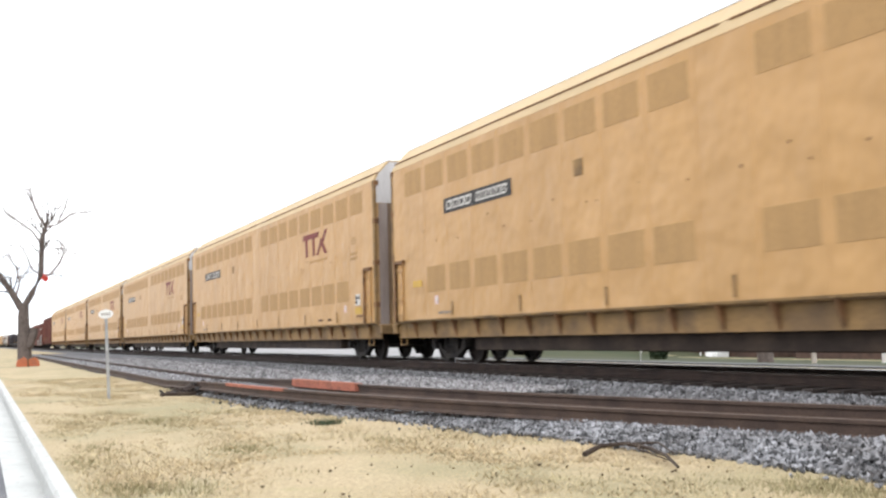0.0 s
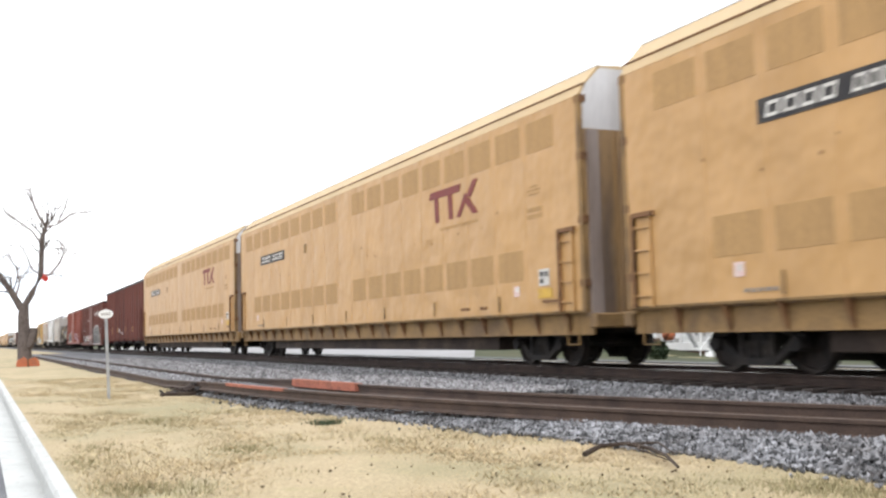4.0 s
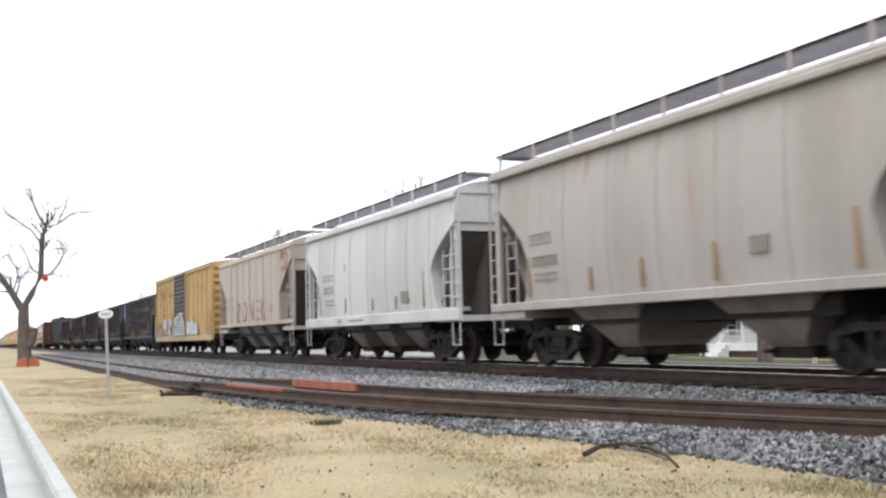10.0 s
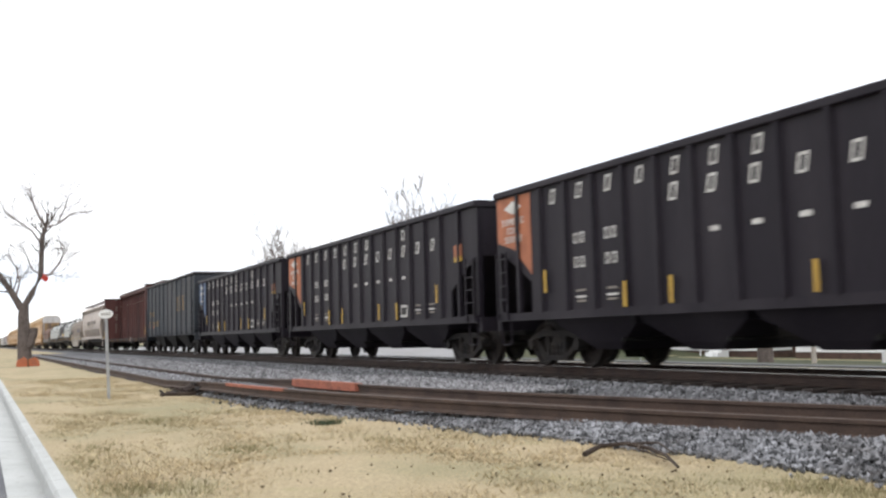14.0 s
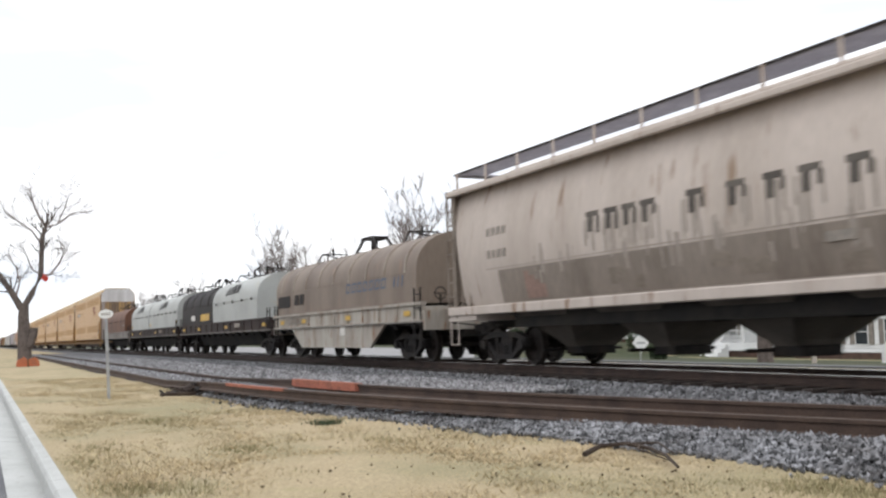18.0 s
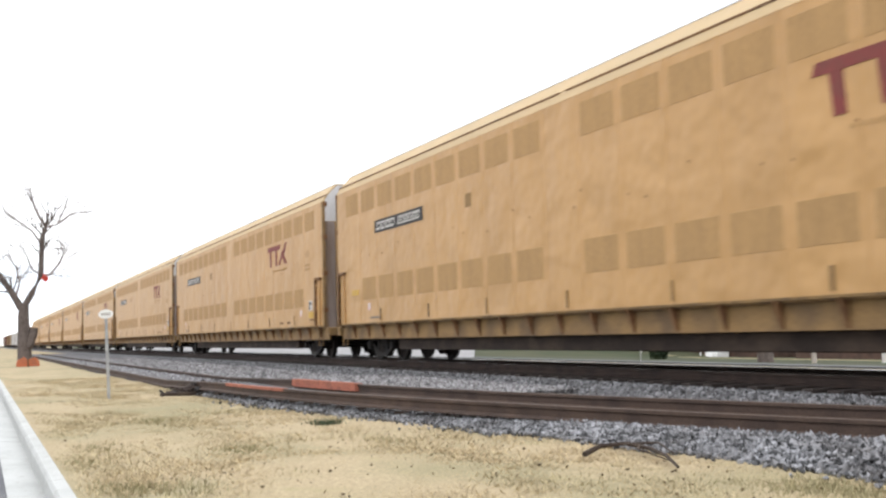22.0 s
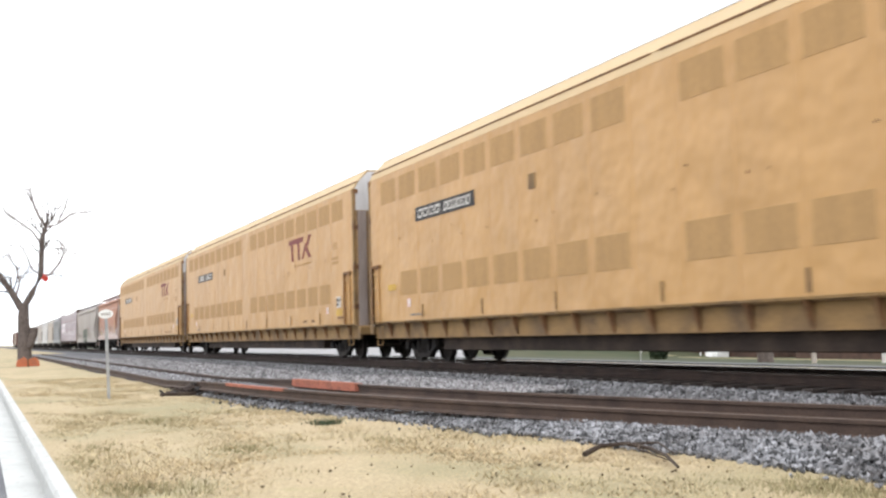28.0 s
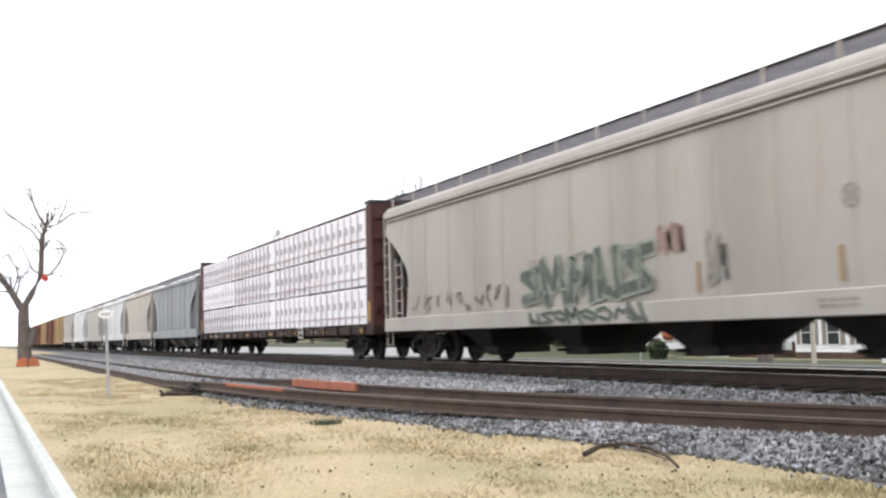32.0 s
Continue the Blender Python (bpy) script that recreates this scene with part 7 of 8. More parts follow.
def milepost_sign():
    s = empty("oval_sign", "small white oval sign on a leaning galvanised post", "sign")
    s.location = (2.44, 21.9, -0.45)
    s.rotation_euler = (radians(1.5), radians(-2.2), radians(-6))
    part("post", Mesh().prism([(-0.03, 0.0), (0.03, 0.0), (0.03, 0.02), (0.012, 0.02), (0.012, 0.035), (-0.012, 0.035), (-0.012, 0.02), (-0.03, 0.02)], "z", -0.1, 1.82), GALV, s)
    face = part("panel", Mesh().prism([(0.145 * math.cos(2 * math.pi * k / 24), 1.72 + 0.095 * math.sin(2 * math.pi * k / 24)) for k in range(24)], "y", -0.012, -0.002), SIGNFACE, s)
    for x in (-0.075, -0.025, 0.025, 0.075):
        part("character_bar", Mesh().box(x - 0.012, x + 0.012, -0.015, -0.011, 1.69, 1.75), MARKGREY, face)


def switch_debris():
    """A low heap of old track hardware at the end of the siding."""
    rng = random.Random(31)
    s = empty("scrap_heap", "low heap of rusty track hardware lying beside the siding", "scrap")
    s.location = (4.35, 21.9, -0.45)
    for i in range(64):
        x, y = rng.gauss(0.0, 0.36), rng.gauss(0.0, 0.42)
        l, w, hh = rng.uniform(0.08, 0.36), rng.uniform(0.02, 0.06), rng.uniform(0.03, 0.1)
        o = part("plate" if i % 3 else "bolt_bar", Mesh().box(-l / 2, l / 2, -w, w, 0, hh, 0.008), (IRON, DEADWOOD, RAILMAIN)[i % 3], s, at=(x, y, rng.uniform(-0.02, 0.03) + 0.15 * max(0, 1 - (x * x + y * y) * 3)))
        o.rotation_euler = (rng.uniform(-0.5, 0.5), rng.uniform(-0.5, 0.5), rng.uniform(0, 3))
    m = part("timber", Mesh().box(-0.5, 0.5, -0.07, 0.07, 0, 0.08, 0.01), DEADWOOD, s, at=(-0.45, -0.35, -0.01))
    m.rotation_euler.z = 0.15


def fallen_branch():
    rng = random.Random(8)
    b = empty("fallen_branch", "dark dead branch lying on the dry grass", "branch")
    b.location = (5.2, 7.45, -0.43)
    part("stick", Mesh().tube([(-0.32, 0.28, 0.02), (-0.02, 0.5, 0.05), (0.3, 0.55, 0.05), (0.25, 0.1, 0.05), (0.08, -0.37, 0.04), (-0.18, -0.86, 0.02)], 0.026, 6, 0.012), DEADWOOD, b)
    part("twig", Mesh().tube([(0.2, 0.52, 0.05), (0.42, 0.2, 0.08), (0.2, -0.3, 0.05)], 0.015, 5, 0.006).tube([(0.28, 0.3, 0.05), (0.05, 0.0, 0.07), (-0.05, -0.6, 0.03)], 0.013, 5, 0.005), DEADWOOD, b)
    c = empty("grass_tuft", "dark green weed tuft in the dry grass", "weed")
    c.location = (4.17, 12.9, -0.46)
    m = Mesh()
    for _ in range(140):
        x, y = rng.gauss(0, 0.1), rng.gauss(0, 0.12)
        n = len(m.v)
        m.v += [(x - 0.008, y, 0), (x + 0.008, y, 0), (x + rng.gauss(0, 0.05), y + rng.gauss(0, 0.05), rng.uniform(0.03, 0.09))]
        m.f.append((n, n + 1, n + 2))
    part("weed_blades", m, HEDGE, c, kind="stuff")


def orange_mounds():
    s = empty("barrier_mesh", "crumpled orange plastic barrier mesh at the tree's foot", "barrier")
    s.location = (2.35, 57.5, -0.47)
    rng = random.Random(2)
    for x in (-0.27, 0.27):
        pts = []
        for k in range(8):
            a = math.pi * k / 7
            pts.append((x - 0.3 * math.cos(a), 0.5 * math.sin(a) ** 0.7 * rng.uniform(0.85, 1.05) + 0.02))
        part("mesh_fold", Mesh().prism(pts, "y", -0.15, 0.15), ORANGE, s, "", True)
    part("stake", Mesh().box(-0.04, 0.04, -0.2, -0.15, 0, 0.4), SLOTBROWN, s)


def diamond_sign(x, y, size, label):
    s = empty("diamond_sign", label, "sign")
    s.location = (x, y, -0.6)
    part("post", Mesh().tube([(0, 0, -0.1), (0, 0, 1.15)], 0.03, 6), GALV, s)
    p = part("panel", Mesh().prism([(0, 0.72 - size), (size, 0.72), (0, 0.72 + size), (-size, 0.72)], "y", -0.05, -0.03), SIGNFACE, s)
    part("panel_bar", Mesh().box(-size * 0.5, size * 0.5, -0.056, -0.049, 0.68, 0.75), GALV, p)


def window(parent, x, y, z, w, h, shutters=True):
    win = part("window", Mesh().box(x - 0.06, x, y - w / 2 - 0.07, y + w / 2 + 0.07, z - 0.07, z + h + 0.07), SIDING, parent)
    part("pane", Mesh().box(x - 0.068, x - 0.058, y - w / 2, y + w / 2, z, z + h / 2 - 0.02), GLASSDARK, win)
    part("pane", Mesh().box(x - 0.068, x - 0.058, y - w / 2, y + w / 2, z + h / 2 + 0.02, z + h), GLASSDARK, win)
    if shutters:
        for s in (-1, 1):
            part("shutter", Mesh().box(x - 0.075, x - 0.01, y + s * (w / 2 + 0.08) if s > 0 else y - w / 2 - 0.4, y + w / 2 + 0.4 if s > 0 else y - w / 2 - 0.08, z - 0.02, z + h + 0.02), MARKGREY, win, "grey-brown shutter")


def house(name, x, y0, y1, depth, base, floor, eave, ridge, label, porch=False, wins=3, gable=False):
    """A low timber house: brick foundation, lapped siding, roof and windows."""
    hs = empty(name, label, "house")
    part("foundation", Mesh().box(x, x + depth, y0, y1, base - 1.3, floor), BRICK, hs, "red brick foundation")
    wall = part("wall", Mesh().box(x + 0.04, x + depth - 0.04, y0 + 0.04, y1 - 0.04, floor, eave), SIDING, hs)
    k = int((eave - floor) / 0.2)
    for i in range(k):
        part("siding_board", shared(f"board_{name}", lambda: Mesh().prism([(0.04, 0), (0.0, 0.02), (0.04, 0.2)], "y", y0, y1), SIDING), None, wall, at=(x - 0.02, 0, floor + i * (eave - floor) / k))
    mid = x + depth / 2
    if gable:
        ym = (y0 + y1) / 2
        part("gable_wall", Mesh().prism([(y0, eave), (y1, eave), (ym, ridge)], "x", x, x + depth), SIDING, hs)
        part("roof", Mesh().prism([(y0 - 0.4, eave - 0.2), (ym, ridge), (y1 + 0.4, eave - 0.2), (y1 + 0.4, eave - 0.05), (ym, ridge + 0.18), (y0 - 0.4, eave - 0.05)], "x", x - 0.3, x + depth + 0.3), SHINGLE, hs)
    else:
        part("roof", Mesh().prism([(x - 0.5, eave - 0.08), (mid, ridge), (x + depth + 0.5, eave - 0.08), (x + depth + 0.5, eave + 0.06), (mid, ridge + 0.15), (x - 0.5, eave + 0.06)], "y", y0 - 0.4, y1 + 0.4), SHINGLE, hs)
        part("fascia", Mesh().box(x - 0.53, x - 0.48, y0 - 0.4, y1 + 0.4, eave - 0.14, eave + 0.04), SIDING, hs)
    for i in range(wins):
        window(hs, x, y0 + (y1 - y0) * (i + 0.5) / wins, floor + 0.45, 0.8, min(1.3, eave - floor - 0.65))
    if porch:
        px = x - 2.0
        p = part("porch_floor", Mesh().box(px, x, y0, y1, floor - 0.5, floor), SIDING, hs)
        part("porch_base", Mesh().box(px + 0.1, x, y0 + 0.05, y1 - 0.05, base - 0.3, floor - 0.5), BRICK, p)
        part("porch_roof", Mesh().prism([(px - 0.3, eave - 0.3), (x, eave + 0.2), (x, eave + 0.32), (px - 0.3, eave - 0.18)], "y", y0 - 0.2, y1 + 0.2), SHINGLE, hs)
        n = 5
        for i in range(n + 1):
            y = y0 + 0.12 + (y1 - y0 - 0.24) * i / n
            part("porch_post", shared(f"post_{name}", lambda: Mesh().box(px + 0.05, px + 0.19, -0.07, 0.07, floor, eave - 0.25), SIDING), None, p, at=(0, y, 0))
        part("hand_rail", Mesh().box(px + 0.08, px + 0.15, y0, y1, floor + 0.72, floor + 0.8).box(px + 0.08, px + 0.15, y0, y1, floor + 0.1, floor + 0.15), SIDING, p)
        bal = shared(f"baluster_{name}", lambda: Mesh().box(px + 0.1, px + 0.135, -0.02, 0.02, floor + 0.12, floor + 0.74), SIDING)
        q = y0 + 0.2
        while q < y1:
            part("baluster", bal, None, p, at=(0, q, 0))
            q += 0.22
        ys = y0 + (y1 - y0) * 0.38
        for i in range(4):
            part("step", Mesh().box(px - 0.3 * (4 - i), px - 0.3 * (3 - i), ys - 0.6, ys + 0.6, base - 0.1, base + (floor - 0.05 - base) * (i + 1) / 4.3), SIDING, hs, "white painted step")
        for s in (-0.62, 0.62):
            part("step_rail", Mesh().tube([(px - 1.25, ys + s, base + 0.7), (px, ys + s, floor + 0.78)], 0.035).tube([(px - 1.25, ys + s, base - 0.1), (px - 1.25, ys + s, base + 0.7)], 0.03), SIDING, hs)
    return hs


def parked_car():
    c = empty("parked_car", "white car parked on the far street", "car")
    c.location = (21.2, 16.2, -0.6)
    body = part("body", Mesh().prism([(-2.2, 0.3), (-2.2, 0.75), (-1.9, 0.85), (2.0, 0.85), (2.2, 0.7), (2.2, 0.3)], "x", -0.85, 0.85), SIDING, c, "", True)
    part("cabin", Mesh().loft([(0.84, 0.8, -1.5, 1.1), (1.38, 0.62, -1.0, 0.5)]), GLASSDARK, body, "dark glazed cabin")
    part("roof", Mesh().box(-0.62, 0.62, -1.0, 0.5, 1.38, 1.43, 0.02), SIDING, body)
    for y in (-1.35, 1.35):
        for x in (-0.78, 0.78):
            w = part("wheel", Mesh().lathe([(-0.09, 0.3), (-0.07, 0.32), (0.07, 0.32), (0.09, 0.3)], "x", (0, 0, 0), 16), SHADE, c, at=(x, y, 0.32))
            part("rim", Mesh().lathe([(-0.1, 0.19), (0.1, 0.19)], "x", (0, 0, 0), 12), GALV, w)


def utility_pole(x, y):
    p = empty("utility_pole", "slim pale weathered utility pole before the houses", "pole")
    p.location = (x, y, -0.65)
    part("shaft", Mesh().tube([(0, 0, -0.1), (0, 0, 6.6)], 0.09, 10, 0.075), TANCAR, p, "", True)
    part("pole_cap", Mesh().lathe([(6.58, 0.12), (6.64, 0.12), (6.7, 0.03)], "z", (0, 0, 0), 10), GALV, p)


# ---- the train, car by car: builder, leading and trailing end along the train ----
def consist():
    rows = []
    for i in range(6):
        rows.append((lambda i=i: autorack(i, 100 + i), -1.55 + 28.6 * i - (0.2 if i == 5 else 0), -1.55 + 28.6 * i + 27.1 - (0.2 if i == 5 else 0)))
    rows += [(high_gondola, 169.0, 191.13), (southern_box, 194.13, 214.48), (red_box, 217.04, 234.07), (tank_car, 235.3, 247.5)]

    def pale_hopper():
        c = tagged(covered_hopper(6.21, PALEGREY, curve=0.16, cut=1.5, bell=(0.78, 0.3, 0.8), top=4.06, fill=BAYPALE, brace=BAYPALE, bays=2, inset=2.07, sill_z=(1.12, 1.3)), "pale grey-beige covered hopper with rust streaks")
        side_bars(c, "letter_bar", 4.2, 2.42, 4, 0.17, 0.24, 0.22, MARKGREY, -1.57)
        side_bars(c, "digit_bar", 4.15, 2.0, 6, 0.13, 0.2, 0.17, MARKGREY, -1.57)
        for z in (1.82, 1.7):
            side_bars(c, "small_line", 4.0, z, 3, 0.24, 0.04, 0.3, MARKGREY, -1.56)
        plate(c, "placard", -2.2, -2.6, 1.75, 2.0, MARKGREY, -1.57)
        for y, z in ((4.4, 2.2), (2.1, 1.85), (0.5, 1.9), (-1.4, 2.0), (-4.2, 2.2)):
            stripe(c, y, 1.4, z, DUSTBOX, -1.562, 0.08)
        return c

    def white_hopper():
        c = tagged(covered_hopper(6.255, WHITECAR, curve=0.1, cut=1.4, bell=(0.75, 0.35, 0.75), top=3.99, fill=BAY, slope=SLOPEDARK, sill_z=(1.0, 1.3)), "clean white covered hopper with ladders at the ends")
        side_bars(c, "letter_bar", 4.05, 2.45, 4, 0.2, 0.22, 0.29, MARKGREY, -1.562)
        side_bars(c, "digit_bar", 4.0, 2.05, 4, 0.2, 0.24, 0.26, MARKGREY, -1.562)
        for z in (1.8, 1.68):
            side_bars(c, "small_line", 3.8, z, 3, 0.24, 0.04, 0.3, MARKGREY, -1.556)
        side_bars(c, "small_line", 1.6, 1.12, 9, 0.12, 0.06, 0.15, MARKGREY, -1.565)
        side_bars(c, "small_line", 2.5, 1.1, 1, 0.3, 0.1, 0.15, MARKGREY, -1.565)
        side_bars(c, "small_line", 1.95, 2.7, 1, 0.2, 0.22, 0.3, PALEGREY, -1.562)
        plate(c, "placard", -2.6, -3.1, 1.55, 1.85, MARKGREY, -1.562)
        for y, z in ((4.45, 2.1), (1.95, 1.85), (-0.4, 1.75), (-2.2, 1.75), (-4.1, 2.3)):
            stripe(c, y, 1.4, z, DUSTBOX, -1.56, 0.07)
        return c

    def tan_hopper():
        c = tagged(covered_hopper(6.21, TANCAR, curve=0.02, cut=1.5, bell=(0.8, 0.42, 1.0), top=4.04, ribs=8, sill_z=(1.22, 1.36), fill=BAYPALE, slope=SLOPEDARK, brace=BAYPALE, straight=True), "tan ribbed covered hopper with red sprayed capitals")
        g = lettering("graffiti", "ZONER", 1.22, TAGRED, c, 0.05, 1.42, -1.575, 0.0, 1.34, 0.02)
        tagged(g, "thin red sprayed capitals")
        ring = Mesh().tube([(-1.562, -5.15 + 0.42 * math.cos(k * math.pi / 9), 3.6 + 0.42 * math.sin(k * math.pi / 9)) for k in range(17)], 0.02, 5)
        ring.tube([(-1.562, -5.4, 3.8), (-1.562, -5.15, 3.85), (-1.562, -5.05, 3.65), (-1.562, -5.3, 3.5), (-1.562, -5.15, 3.35), (-1.562, -4.85, 3.3)], 0.022, 5)
        part("graffiti_scrawl", ring, TAGRED, c, "red sprayed ring and scrawl")
        side_bars(c, "letter_bar", 4.0, 2.35, 2, 0.26, 0.18, 0.7, MARKGREY, -1.57)
        side_bars(c, "digit_bar", 4.0, 2.0, 2, 0.26, 0.18, 0.7, MARKGREY, -1.57)
        plate(c, "placard", -2.95, -3.4, 1.7, 2.0, MARKGREY, -1.56)
        return c

    rows += [(pale_hopper, 248.74, 261.16), (white_hopper, 262.63, 275.13), (tan_hopper, 276.6, 289.02), (yellow_box, 290.49, 307.53)]
    rows += [(lambda: coal_hopper(MARKBLUE, True), 308.42, 323.9), (lambda: coal_hopper(MARKORANGE), 324.9, 340.36), (lambda: coal_hopper(MARKORANGE), 341.4, 357.2),
             (lambda: coal_hopper(MARKORANGE), 358.0, 373.5), (lambda: coal_hopper(MARKBLUE, True), 374.6, 390.0)]
    rows += [(slate_gondola, 391.48, 408.03), (lambda: centre_beam(False), 408.8, 433.7)]

    def long_hopper():
        c = tagged(covered_hopper(10.1, DUSTY, curve=0.34, cut=1.9, bell=(0.92, 0.25, 1.0), ends=GRIME, seams=False, bays=5, inset=2.35, foot=(0.3, 0.55), top=4.0, crown=0.0, tail=0.3, fill=SLOPEDARK, sill_z=(1.1, 1.3)), "long dusty beige round-sided covered hopper")
        rng = random.Random(66)
        for y in (3.6, 3.0, 2.45, 1.9, 0.65, -0.3, -1.1, -1.8, -2.65, -3.4, -4.1):
            side_strip(c, "letter_bar", y - 0.2, y + 0.2, 2.78, 2.88, SLOPEDARK, 0.34, 4.0, proud=0.012)
            side_strip(c, "letter_bar", y - 0.02, y + 0.13, 2.5, 2.78, SLOPEDARK, 0.34, 4.0, proud=0.012)
            side_strip(c, "letter_bar", y - 0.24, y - 0.16, rng.uniform(2.45, 2.62), 2.78, SLOPEDARK, 0.34, 4.0, proud=0.012)
            for _ in range(5):
                q = y + rng.uniform(-0.32, 0.32)
                side_strip(c, "rust_drip", q - 0.026, q + 0.026, rng.uniform(2.05, 2.4), 2.74, STAIN, 0.34, 4.0)
        side_strip(c, "weld_line", 8.0, -8.0, 2.08, 2.1, STAIN, 0.34, 4.0)
        # dirt and the down-facing side's shade, both painted in one band
        side_strip(c, "grime_band", 7.4, -7.4, 1.33, 2.04, GRIMESHADE, 0.34, 4.0, proud=0.003, label="dirt-stained lower side with its shade in the colour")
        for _ in range(40):
            q, w = rng.uniform(-6.5, 6.0), rng.uniform(0.012, 0.04)
            z = rng.uniform(1.6, 2.0)
            side_strip(c, "rust_drip", q - w, q + w, z, z + rng.uniform(0.2, 0.6), STAIN, 0.34, 4.0, proud=0.005)
        for y, z in ((6.3, 1.95), (6.1, 1.85), (5.9, 1.75), (5.7, 1.65)):
            side_strip(c, "red_patch", y, y - 0.2, 1.38, z, TAGRUST, 0.34, 4.0, proud=0.01, label="faded red rust patch")
        for y0, y1, z0, z1 in ((3.2, 2.6, 1.5, 1.8), (2.5, 2.2, 1.4, 1.62), (0.4, -0.1, 1.6, 1.82), (-0.2, -0.9, 1.45, 1.7), (-2.2, -2.7, 1.36, 1.62)):
            side_strip(c, "dark_patch", y0, y1, z0, z1, GRIME, 0.34, 4.0, proud=0.008, label="dark oily smear")
        plate(c, "placard", -2.0, -2.5, 1.78, 1.92, MARKGREY, -1.52)
        plate(c, "placard", -4.4, -4.8, 1.7, 1.82, MARKGREY, -1.505)
        for k in range(4):
            side_strip(c, "letter_bar", 7.9 - 0.24 * k, 7.9 - 0.24 * k - 0.15, 2.82, 3.0, MARKGREY, 0.34, 4.0, proud=0.012)
            side_strip(c, "digit_bar", 7.85 - 0.24 * k, 7.85 - 0.24 * k - 0.15, 2.32, 2.5, MARKGREY, 0.34, 4.0, proud=0.012)
        stripe(c, -8.2, 1.55, 2.2, MARKYELLOW, -1.535, 0.07)
        return c

    rows += [(long_hopper, 434.99, 455.2), (lambda: coil_car("tan"), 456.76, 471.05), (lambda: coil_car("mixed"), 471.6, 491.0), (lambda: coil_car("white"), 491.97, 511.83), (lambda: coil_car("brown"), 512.69, 529.9)]
    for i in range(1, 9):
        rows.append((lambda i=i: autorack(i, 200 + i), 503.5 + 28.6 * i, 503.5 + 28.6 * i + 27.1))

    def orange_hopper():
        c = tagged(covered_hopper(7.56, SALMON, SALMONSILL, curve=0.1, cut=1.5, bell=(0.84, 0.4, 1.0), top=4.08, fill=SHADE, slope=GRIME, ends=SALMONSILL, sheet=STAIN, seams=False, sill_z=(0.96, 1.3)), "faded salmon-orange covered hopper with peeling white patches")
        rng = random.Random(67)
        for _ in range(26):
            q, w, z = rng.uniform(-5.0, 5.4), rng.uniform(0.012, 0.03), rng.uniform(1.35, 1.9)
            side_strip(c, "rust_drip", q - w, q + w, z, z + rng.uniform(0.15, 0.6), rng.choice((GRIME, MARKGREY, SLOTBROWN)), 0.1, 4.0, proud=0.003)
        side_strip(c, "roof_line", 7.0, -7.0, 3.56, 3.6, SALMONSILL, 0.1, 4.0)
        stripe(c, -5.35, 1.5, 2.5, MARKYELLOW, -1.575, 0.1)
        stripe(c, 6.2, 1.5, 2.6, MARKYELLOW, -1.575, 0.09)
        scribble(c, 5.6, 3.6, 1.38, 1.8, GRIME, 51, 6, 0.03, -1.572)
        scribble(c, -1.9, -3.6, 1.75, 2.15, GRIME, 53, 6, 0.03, -1.578)
        scribble(c, 4.8, 4.0, 1.4, 1.7, MARKYELLOW, 54, 3, 0.03, -1.574)
        part("graffiti_scrawl", line_on_side(Mesh(), [(1.9, 2.1), (1.3, 2.35), (0.8, 2.1), (0.7, 1.5)], 0.05, -1.58), MARKGREY, c, "thin grey sprayed hook")
        return c

    def grey_hopper():
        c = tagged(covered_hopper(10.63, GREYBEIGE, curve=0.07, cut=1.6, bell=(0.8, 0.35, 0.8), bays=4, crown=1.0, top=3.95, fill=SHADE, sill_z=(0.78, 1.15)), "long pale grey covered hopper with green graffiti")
        spray(c, 2.6, -1.9, 1.2, 2.15, DARKGREEN, PALEGREEN, 61, -1.575, 5)
        spray(c, 2.4, -1.7, 0.79, 1.12, DARKGREEN, PALEGREEN, 63, -1.572, 8)
        scribble(c, 2.4, -1.8, 1.25, 2.2, PALEGREEN, 64, 9, 0.035, -1.592)
        scribble(c, -2.05, -2.75, 1.75, 2.4, TAGRUST, 62, 6, 0.085, -1.57, "faded rusty sprayed loops")
        scribble(c, -3.25, -3.7, 1.3, 2.2, MARKGREY, 65, 3, 0.06, -1.57)
        scribble(c, 8.6, 5.4, 1.25, 1.75, GRIME, 66, 5, 0.04, -1.57)
        scribble(c, 5.4, 3.0, 1.2, 1.8, GRIME, 67, 5, 0.06, -1.57)
        for y in (-3.04, -5.96):
            stripe(c, y, 1.24, 1.72, DUSTBOX, -1.565, 0.08)
        plate(c, "placard", -7.1, -7.5, 1.9, 2.1, MARKGREY, -1.572)
        side_bars(c, "small_line", -5.6, 0.9, 4, 0.14, 0.05, 0.18, MARKGREY, -1.566)
        side_bars(c, "small_line", -5.6, 0.98, 4, 0.14, 0.05, 0.18, MARKGREY, -1.566)
        part("round_mark", line_on_side(Mesh(), [(-6.18 + 0.13 * math.cos(k * math.pi / 8), 2.35 + 0.15 * math.sin(k * math.pi / 8)) for k in range(17)], 0.026, -1.572, 0), MARKGREY, c)
        part("mark_cross", line_on_side(line_on_side(Mesh(), [(-6.1, 2.27), (-6.26, 2.43)], 0.022, -1.573, 0), [(-6.26, 2.27), (-6.1, 2.43)], 0.022, -1.574, 0), MARKGREY, c)
        return c

    rows += [(orange_hopper, 760.85, 775.98), (grey_hopper, 777.64, 798.9), (lambda: centre_beam(True), 799.75, 825.0)]
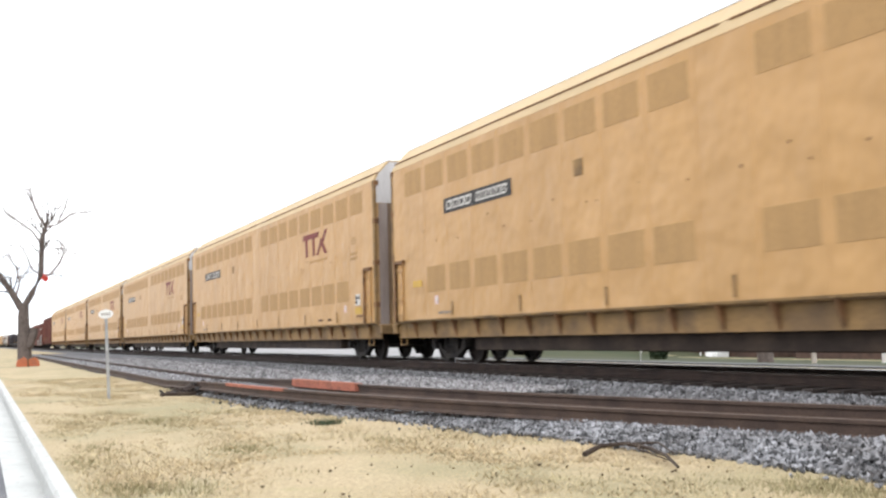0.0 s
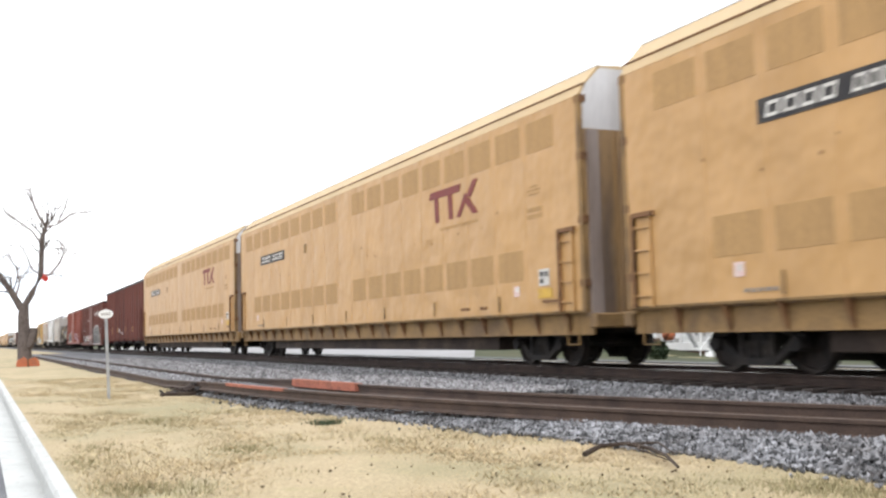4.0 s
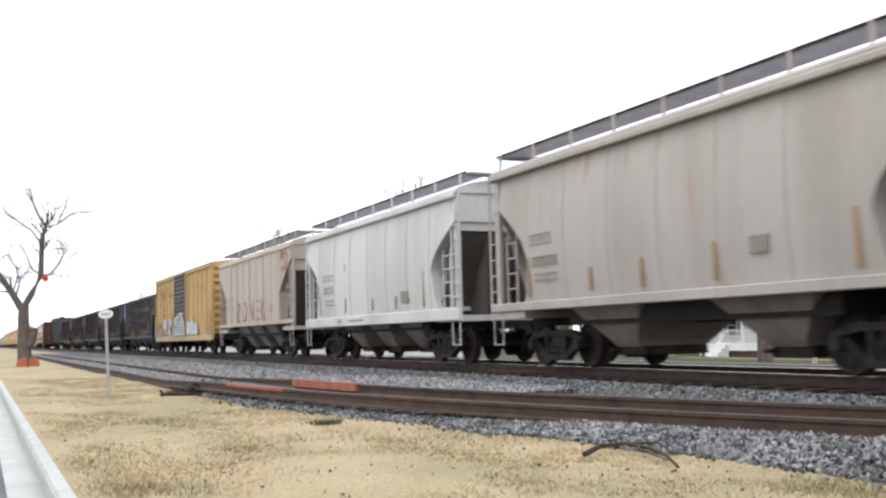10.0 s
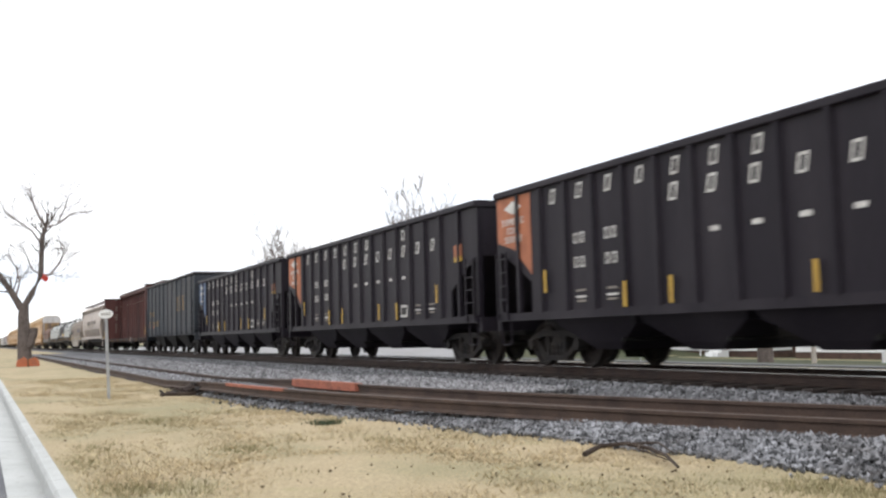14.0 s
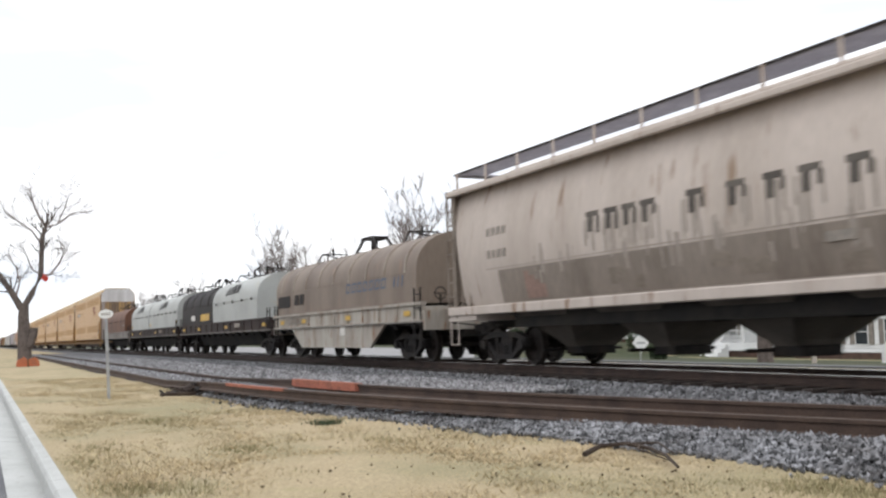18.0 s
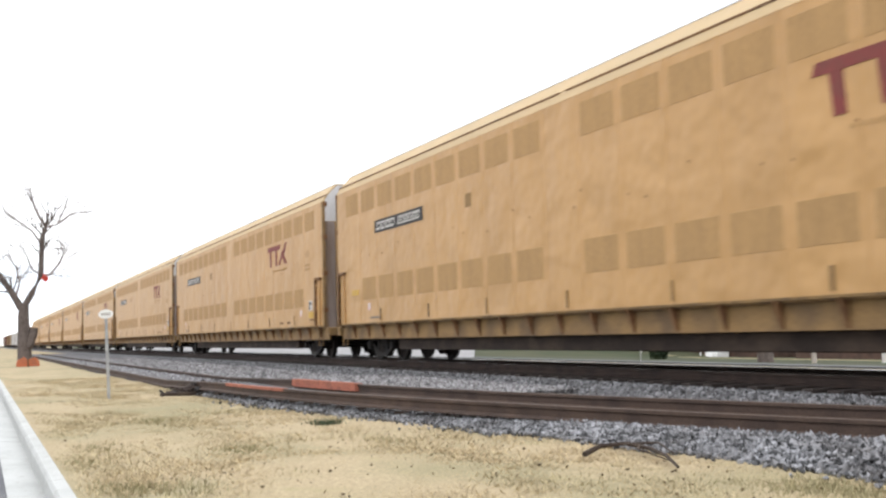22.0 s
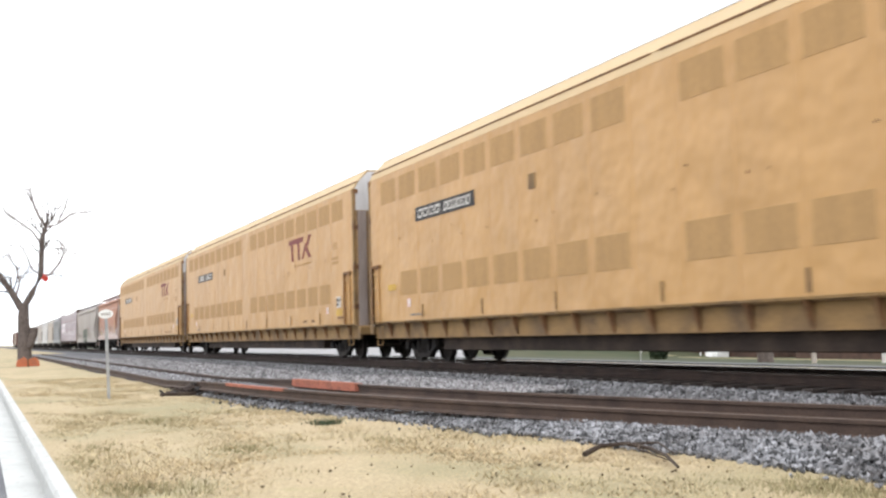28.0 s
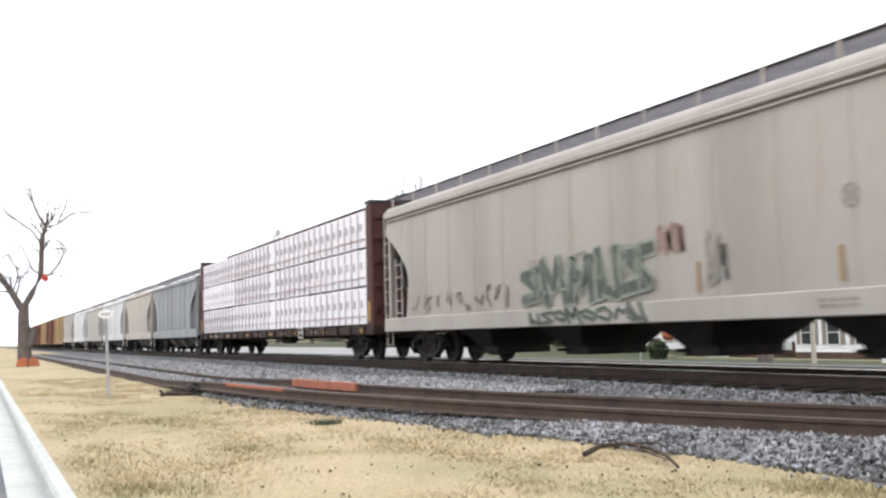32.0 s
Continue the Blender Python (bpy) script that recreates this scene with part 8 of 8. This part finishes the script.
    plain = [(GREYCAR, 8, "slate-grey ribbed covered hopper", 825.6, 840.3), (TANCAR, 0, "plain tan covered hopper car", 841.0, 853.7), (WHITECAR, 0, "off-white covered hopper with dark ends", 855.1, 869.6), (PALEGREY, 0, "pale grey covered hopper car", 871.0, 885.5),
             (WHITECAR, 0, "plain white covered hopper car", 886.9, 901.4), (PALEGREY, 6, "pale grey ribbed covered hopper", 902.8, 917.3)]
    for paint, ribs, words, a, b in plain:
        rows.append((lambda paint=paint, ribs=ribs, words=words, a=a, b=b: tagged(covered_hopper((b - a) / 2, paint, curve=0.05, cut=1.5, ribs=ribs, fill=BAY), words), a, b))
    far_boxes = [(DUSTBOX, "weathered tan-yellow ribbed boxcar"), (BOXRED, "dull red-brown ribbed boxcar"), (DUSTBOX, "faded dusty tan boxcar"), (BOXRED, "plain rusty brown boxcar"), (BROWN, "dark grimy brown boxcar"), (TANCAR, "plain tan ribbed boxcar"), (BROWN, "dark grimy brown boxcar")]
    a = 918.8
    for paint, words in far_boxes:
        rows.append((lambda paint=paint, words=words: tagged(boxcar(8.3, paint, paint), words), a, a + 16.6))
        a += 18.2
    return rows


build_ground()
build_track()
stones("loose_ballast", "loose grey crushed stones between the tracks", 13000, near_bed, (0.018, 0.042), 1)
stones("shoulder_ballast", "pale blue-grey crushed stones beside the siding", 13000, shoulder_bed, (0.018, 0.042), 12, STONEPALE)
stones("ballast_edge_stones", "loose grey stones spilling into the grass", 9000, edge_bed, (0.016, 0.038), 2, STONEPALE)
stones("main_ballast_stones", "grey crushed stones on the main line's bank", 12000, main_bed, (0.02, 0.045), 3)
stones("siding_ballast_stones", "pale stones round the sunken siding, lightened as seen aslant", 16000, far_bed, (0.025, 0.055), 8, FARSTONE)
blades(90000, 4)
green_patches(6)
leaf_litter(7)
verge_tree()
red_rag()
milepost_sign()
switch_debris()
fallen_branch()
orange_mounds()
house("porch_house", 45.0, 47.4, 57.9, 8.0, -1.35, -0.3, 2.1, 3.2, "white timber house with a railed porch on brick", True, 3)
house("white_house", 42.6, 27.0, 44.6, 8.0, -1.35, -0.85, 1.8, 2.7, "white clapboard house with shuttered windows on brick", False, 9)
house("far_white_house", 48.0, 62.0, 74.0, 9.0, -0.37, -0.05, 2.1, 3.1, "far white house with a dark grey roof", False, 4)
house("gabled_house", 60.0, 79.5, 88.5, 8.0, -0.37, 0.05, 2.2, 3.6, "far white house with a gable towards the line", False, 2, True)
house("roofed_house", 50.0, 51.0, 61.0, 8.0, -0.9, 0.0, 2.2, 3.1, "far house under a dark grey roof", False, 3)
for i, (x, y, r) in enumerate(((40.5, 66.3, 0.8), (40.0, 61.5, 0.85), (40.2, 56.5, 0.9), (41, 71, 0.7), (30, 40.5, 0.5), (38, 63, 0.8), (40, 80, 0.9), (40, 92, 1.0), (46.5, 68.5, 0.6), (46.8, 72.5, 0.7), (46.6, 64.5, 0.55), (52, 78, 0.9), (50, 88, 1.0), (45, 76.5, 0.75), (44, 81, 0.7), (46, 84, 0.8), (44, 87, 0.75), (45, 91, 0.8), (44, 95.5, 0.85), (45, 100, 0.9), (46, 106, 1.0), (45, 113, 1.1), (47, 121, 1.2))):
    shrub(x, y, far_land(x, y) - 0.02, r, 40 + i)
diamond_sign(25.0, 35.0, 0.42, "pale diamond warning sign seen from behind")
part("porch_ornament", Mesh().lathe([(-0.42, 0.12), (-0.3, 0.34), (-0.1, 0.45), (0.1, 0.45), (0.3, 0.34), (0.42, 0.12)], "z", (41.9, 55.4, 0.29), 10), ORANGE, None, "large bright orange round ornament by the porch rail", True, category="ornament")
parked_car()
utility_pole(27.2, 27.6)
FAR_TREES = [(48, 113.0, 19.6, 5, 4), (48, 175, 21.0, 6, 6), (52, 168, 18.5, 7, 5), (48, 247, 18.0, 8, 4), (48, 317, 20.0, 9, 4), (60, 300, 19.0, 19, 4)]
BACK_TREES = [(58, 84.5, 14.8, 10, 8), (60, 62.2, 14.6, 11, 10), (60, 75.5, 11.6, 12, 6), (62, 66.5, 13.0, 22, 6), (66, 66, 13.5, 23, 5), (64, 98, 15.0, 24, 5), (70, 92, 15.5, 25, 5), (72, 84, 14.0, 26, 5), (76, 78, 13.5, 27, 5), (60, 56, 11.0, 28, 5), (70, 74, 11.5, 29, 5), (52, 85, 12.6, 13, 4), (50, 96, 13.2, 14, 4),
              (64, 50, 11.0, 15, 5), (78, 100, 14.5, 17, 4), (61, 71, 10.0, 18, 5)]
for x, y, hgt, seed, limbs in FAR_TREES + BACK_TREES:
    bare_tree("bare_tree", x, y, far_land(x, y) - 0.05, hgt, seed, "leafless grey-brown tree behind the houses" if y < 103 else "tall leafless tree beyond the railway", (6 if seed in (10, 11, 22, 28) else 5) if y < 180 else 4, 0.6 if y < 103 else 0.36, limbs + (2 if y > 103 else 0), 0.017, 0.022 if y > 103 else 0.018, FARTWIG if y < 103 else None)
woods = Mesh()
wood_rng = random.Random(91)
for i in range(84):
    x = wood_rng.uniform(78, 112)
    y = x * wood_rng.uniform(0.82, 1.95)
    low = i % 3 == 2
    hgt = wood_rng.uniform(4, 7) if low else wood_rng.uniform(10, 16.5) * (x / 95)
    foot = far_land(x, y) - 0.1
    woods.tube([(x, y, foot), (x, y, foot + hgt * 0.34)], hgt * 0.02, 5, hgt * 0.013)
    for k in range(6 if low else 5):
        a = 2 * math.pi * k / 5 + wood_rng.uniform(-0.5, 0.5)
        grow(woods, (x, y, foot + hgt * (0.05 if low else wood_rng.uniform(0.2, 0.32))), (math.cos(a) * 0.6, math.sin(a) * 0.6, 1), hgt * 0.27, hgt * 0.011, 3 if low else 4, wood_rng, 0.6, 0.12, 0.03)
part("bare_woods", woods, BARK, None, "belt of leafless grey-brown woods behind the houses", category="woods", kind="stuff")
bare_tree("street_tree", 26.6, 29.4, -0.6, 8.5, 30, "leafless tree with a stout grey trunk before the porch", 3, 0.5, 4, 0.03, skin=FARTWIG)
for i, x in enumerate((-14, -6, 0, -22, 3)):
    shrub(x * 2.2, 330 + 12 * i, -0.45, 5.0 + i % 2, 70 + i)

TRAIN = []
for build, a, b in consist():
    car = build()
    TRAIN.append((car, (a + b) / 2))


# how far the train falls behind a steady run: seconds, metres
LAG = [(0.0, 0.0), (3.0, -0.26), (6.0, -0.94), (9.0, -1.63), (12.0, -2.26), (15.0, -3.09), (17.5, -4.19), (19.5, -5.28), (21.5, -5.74), (23.0, -5.73), (25.5, -5.55), (28.0, -5.6), (30.0, -5.41), (32.0, -5.21)]


def motions():
    """The whole train runs as one, easing off a little in the middle of the clip."""
    for car, u in TRAIN:
        walk(car, [(t, pose(XC, u - SPEED * t - lag, 0)) for t, lag in LAG])
    # wheelsets roll while they pass the verge; further off their turning cannot be told
    marks = [(t, SPEED * t + lag) for t, lag in LAG]
    place = {car: u for car, u in TRAIN}
    for car, axle, y in AXLES:
        near, past = max(place[car] + y - 80, 0.0), min(place[car] + y - 4, marks[-1][1])
        if past <= near:
            continue
        n = math.ceil(math.degrees((past - near) / WHEEL_R) / 84)
        rows = []
        for k in range(n + 1):
            run = near + (past - near) * k / n
            t = next(a + (run - p) / (q - p) * (b - a) for (a, p), (b, q) in zip(marks, marks[1:]) if run <= q)
            rows.append((t, pose(0, y, WHEEL_R + RAIL_Z, math.degrees(run / WHEEL_R))))
        first, last = rows[0][1], rows[-1][1]
        walk(axle, ([(0.0, first)] if rows[0][0] > 0.01 else []) + rows + ([(32.0, last)] if rows[-1][0] < 31.99 else []))


motions()
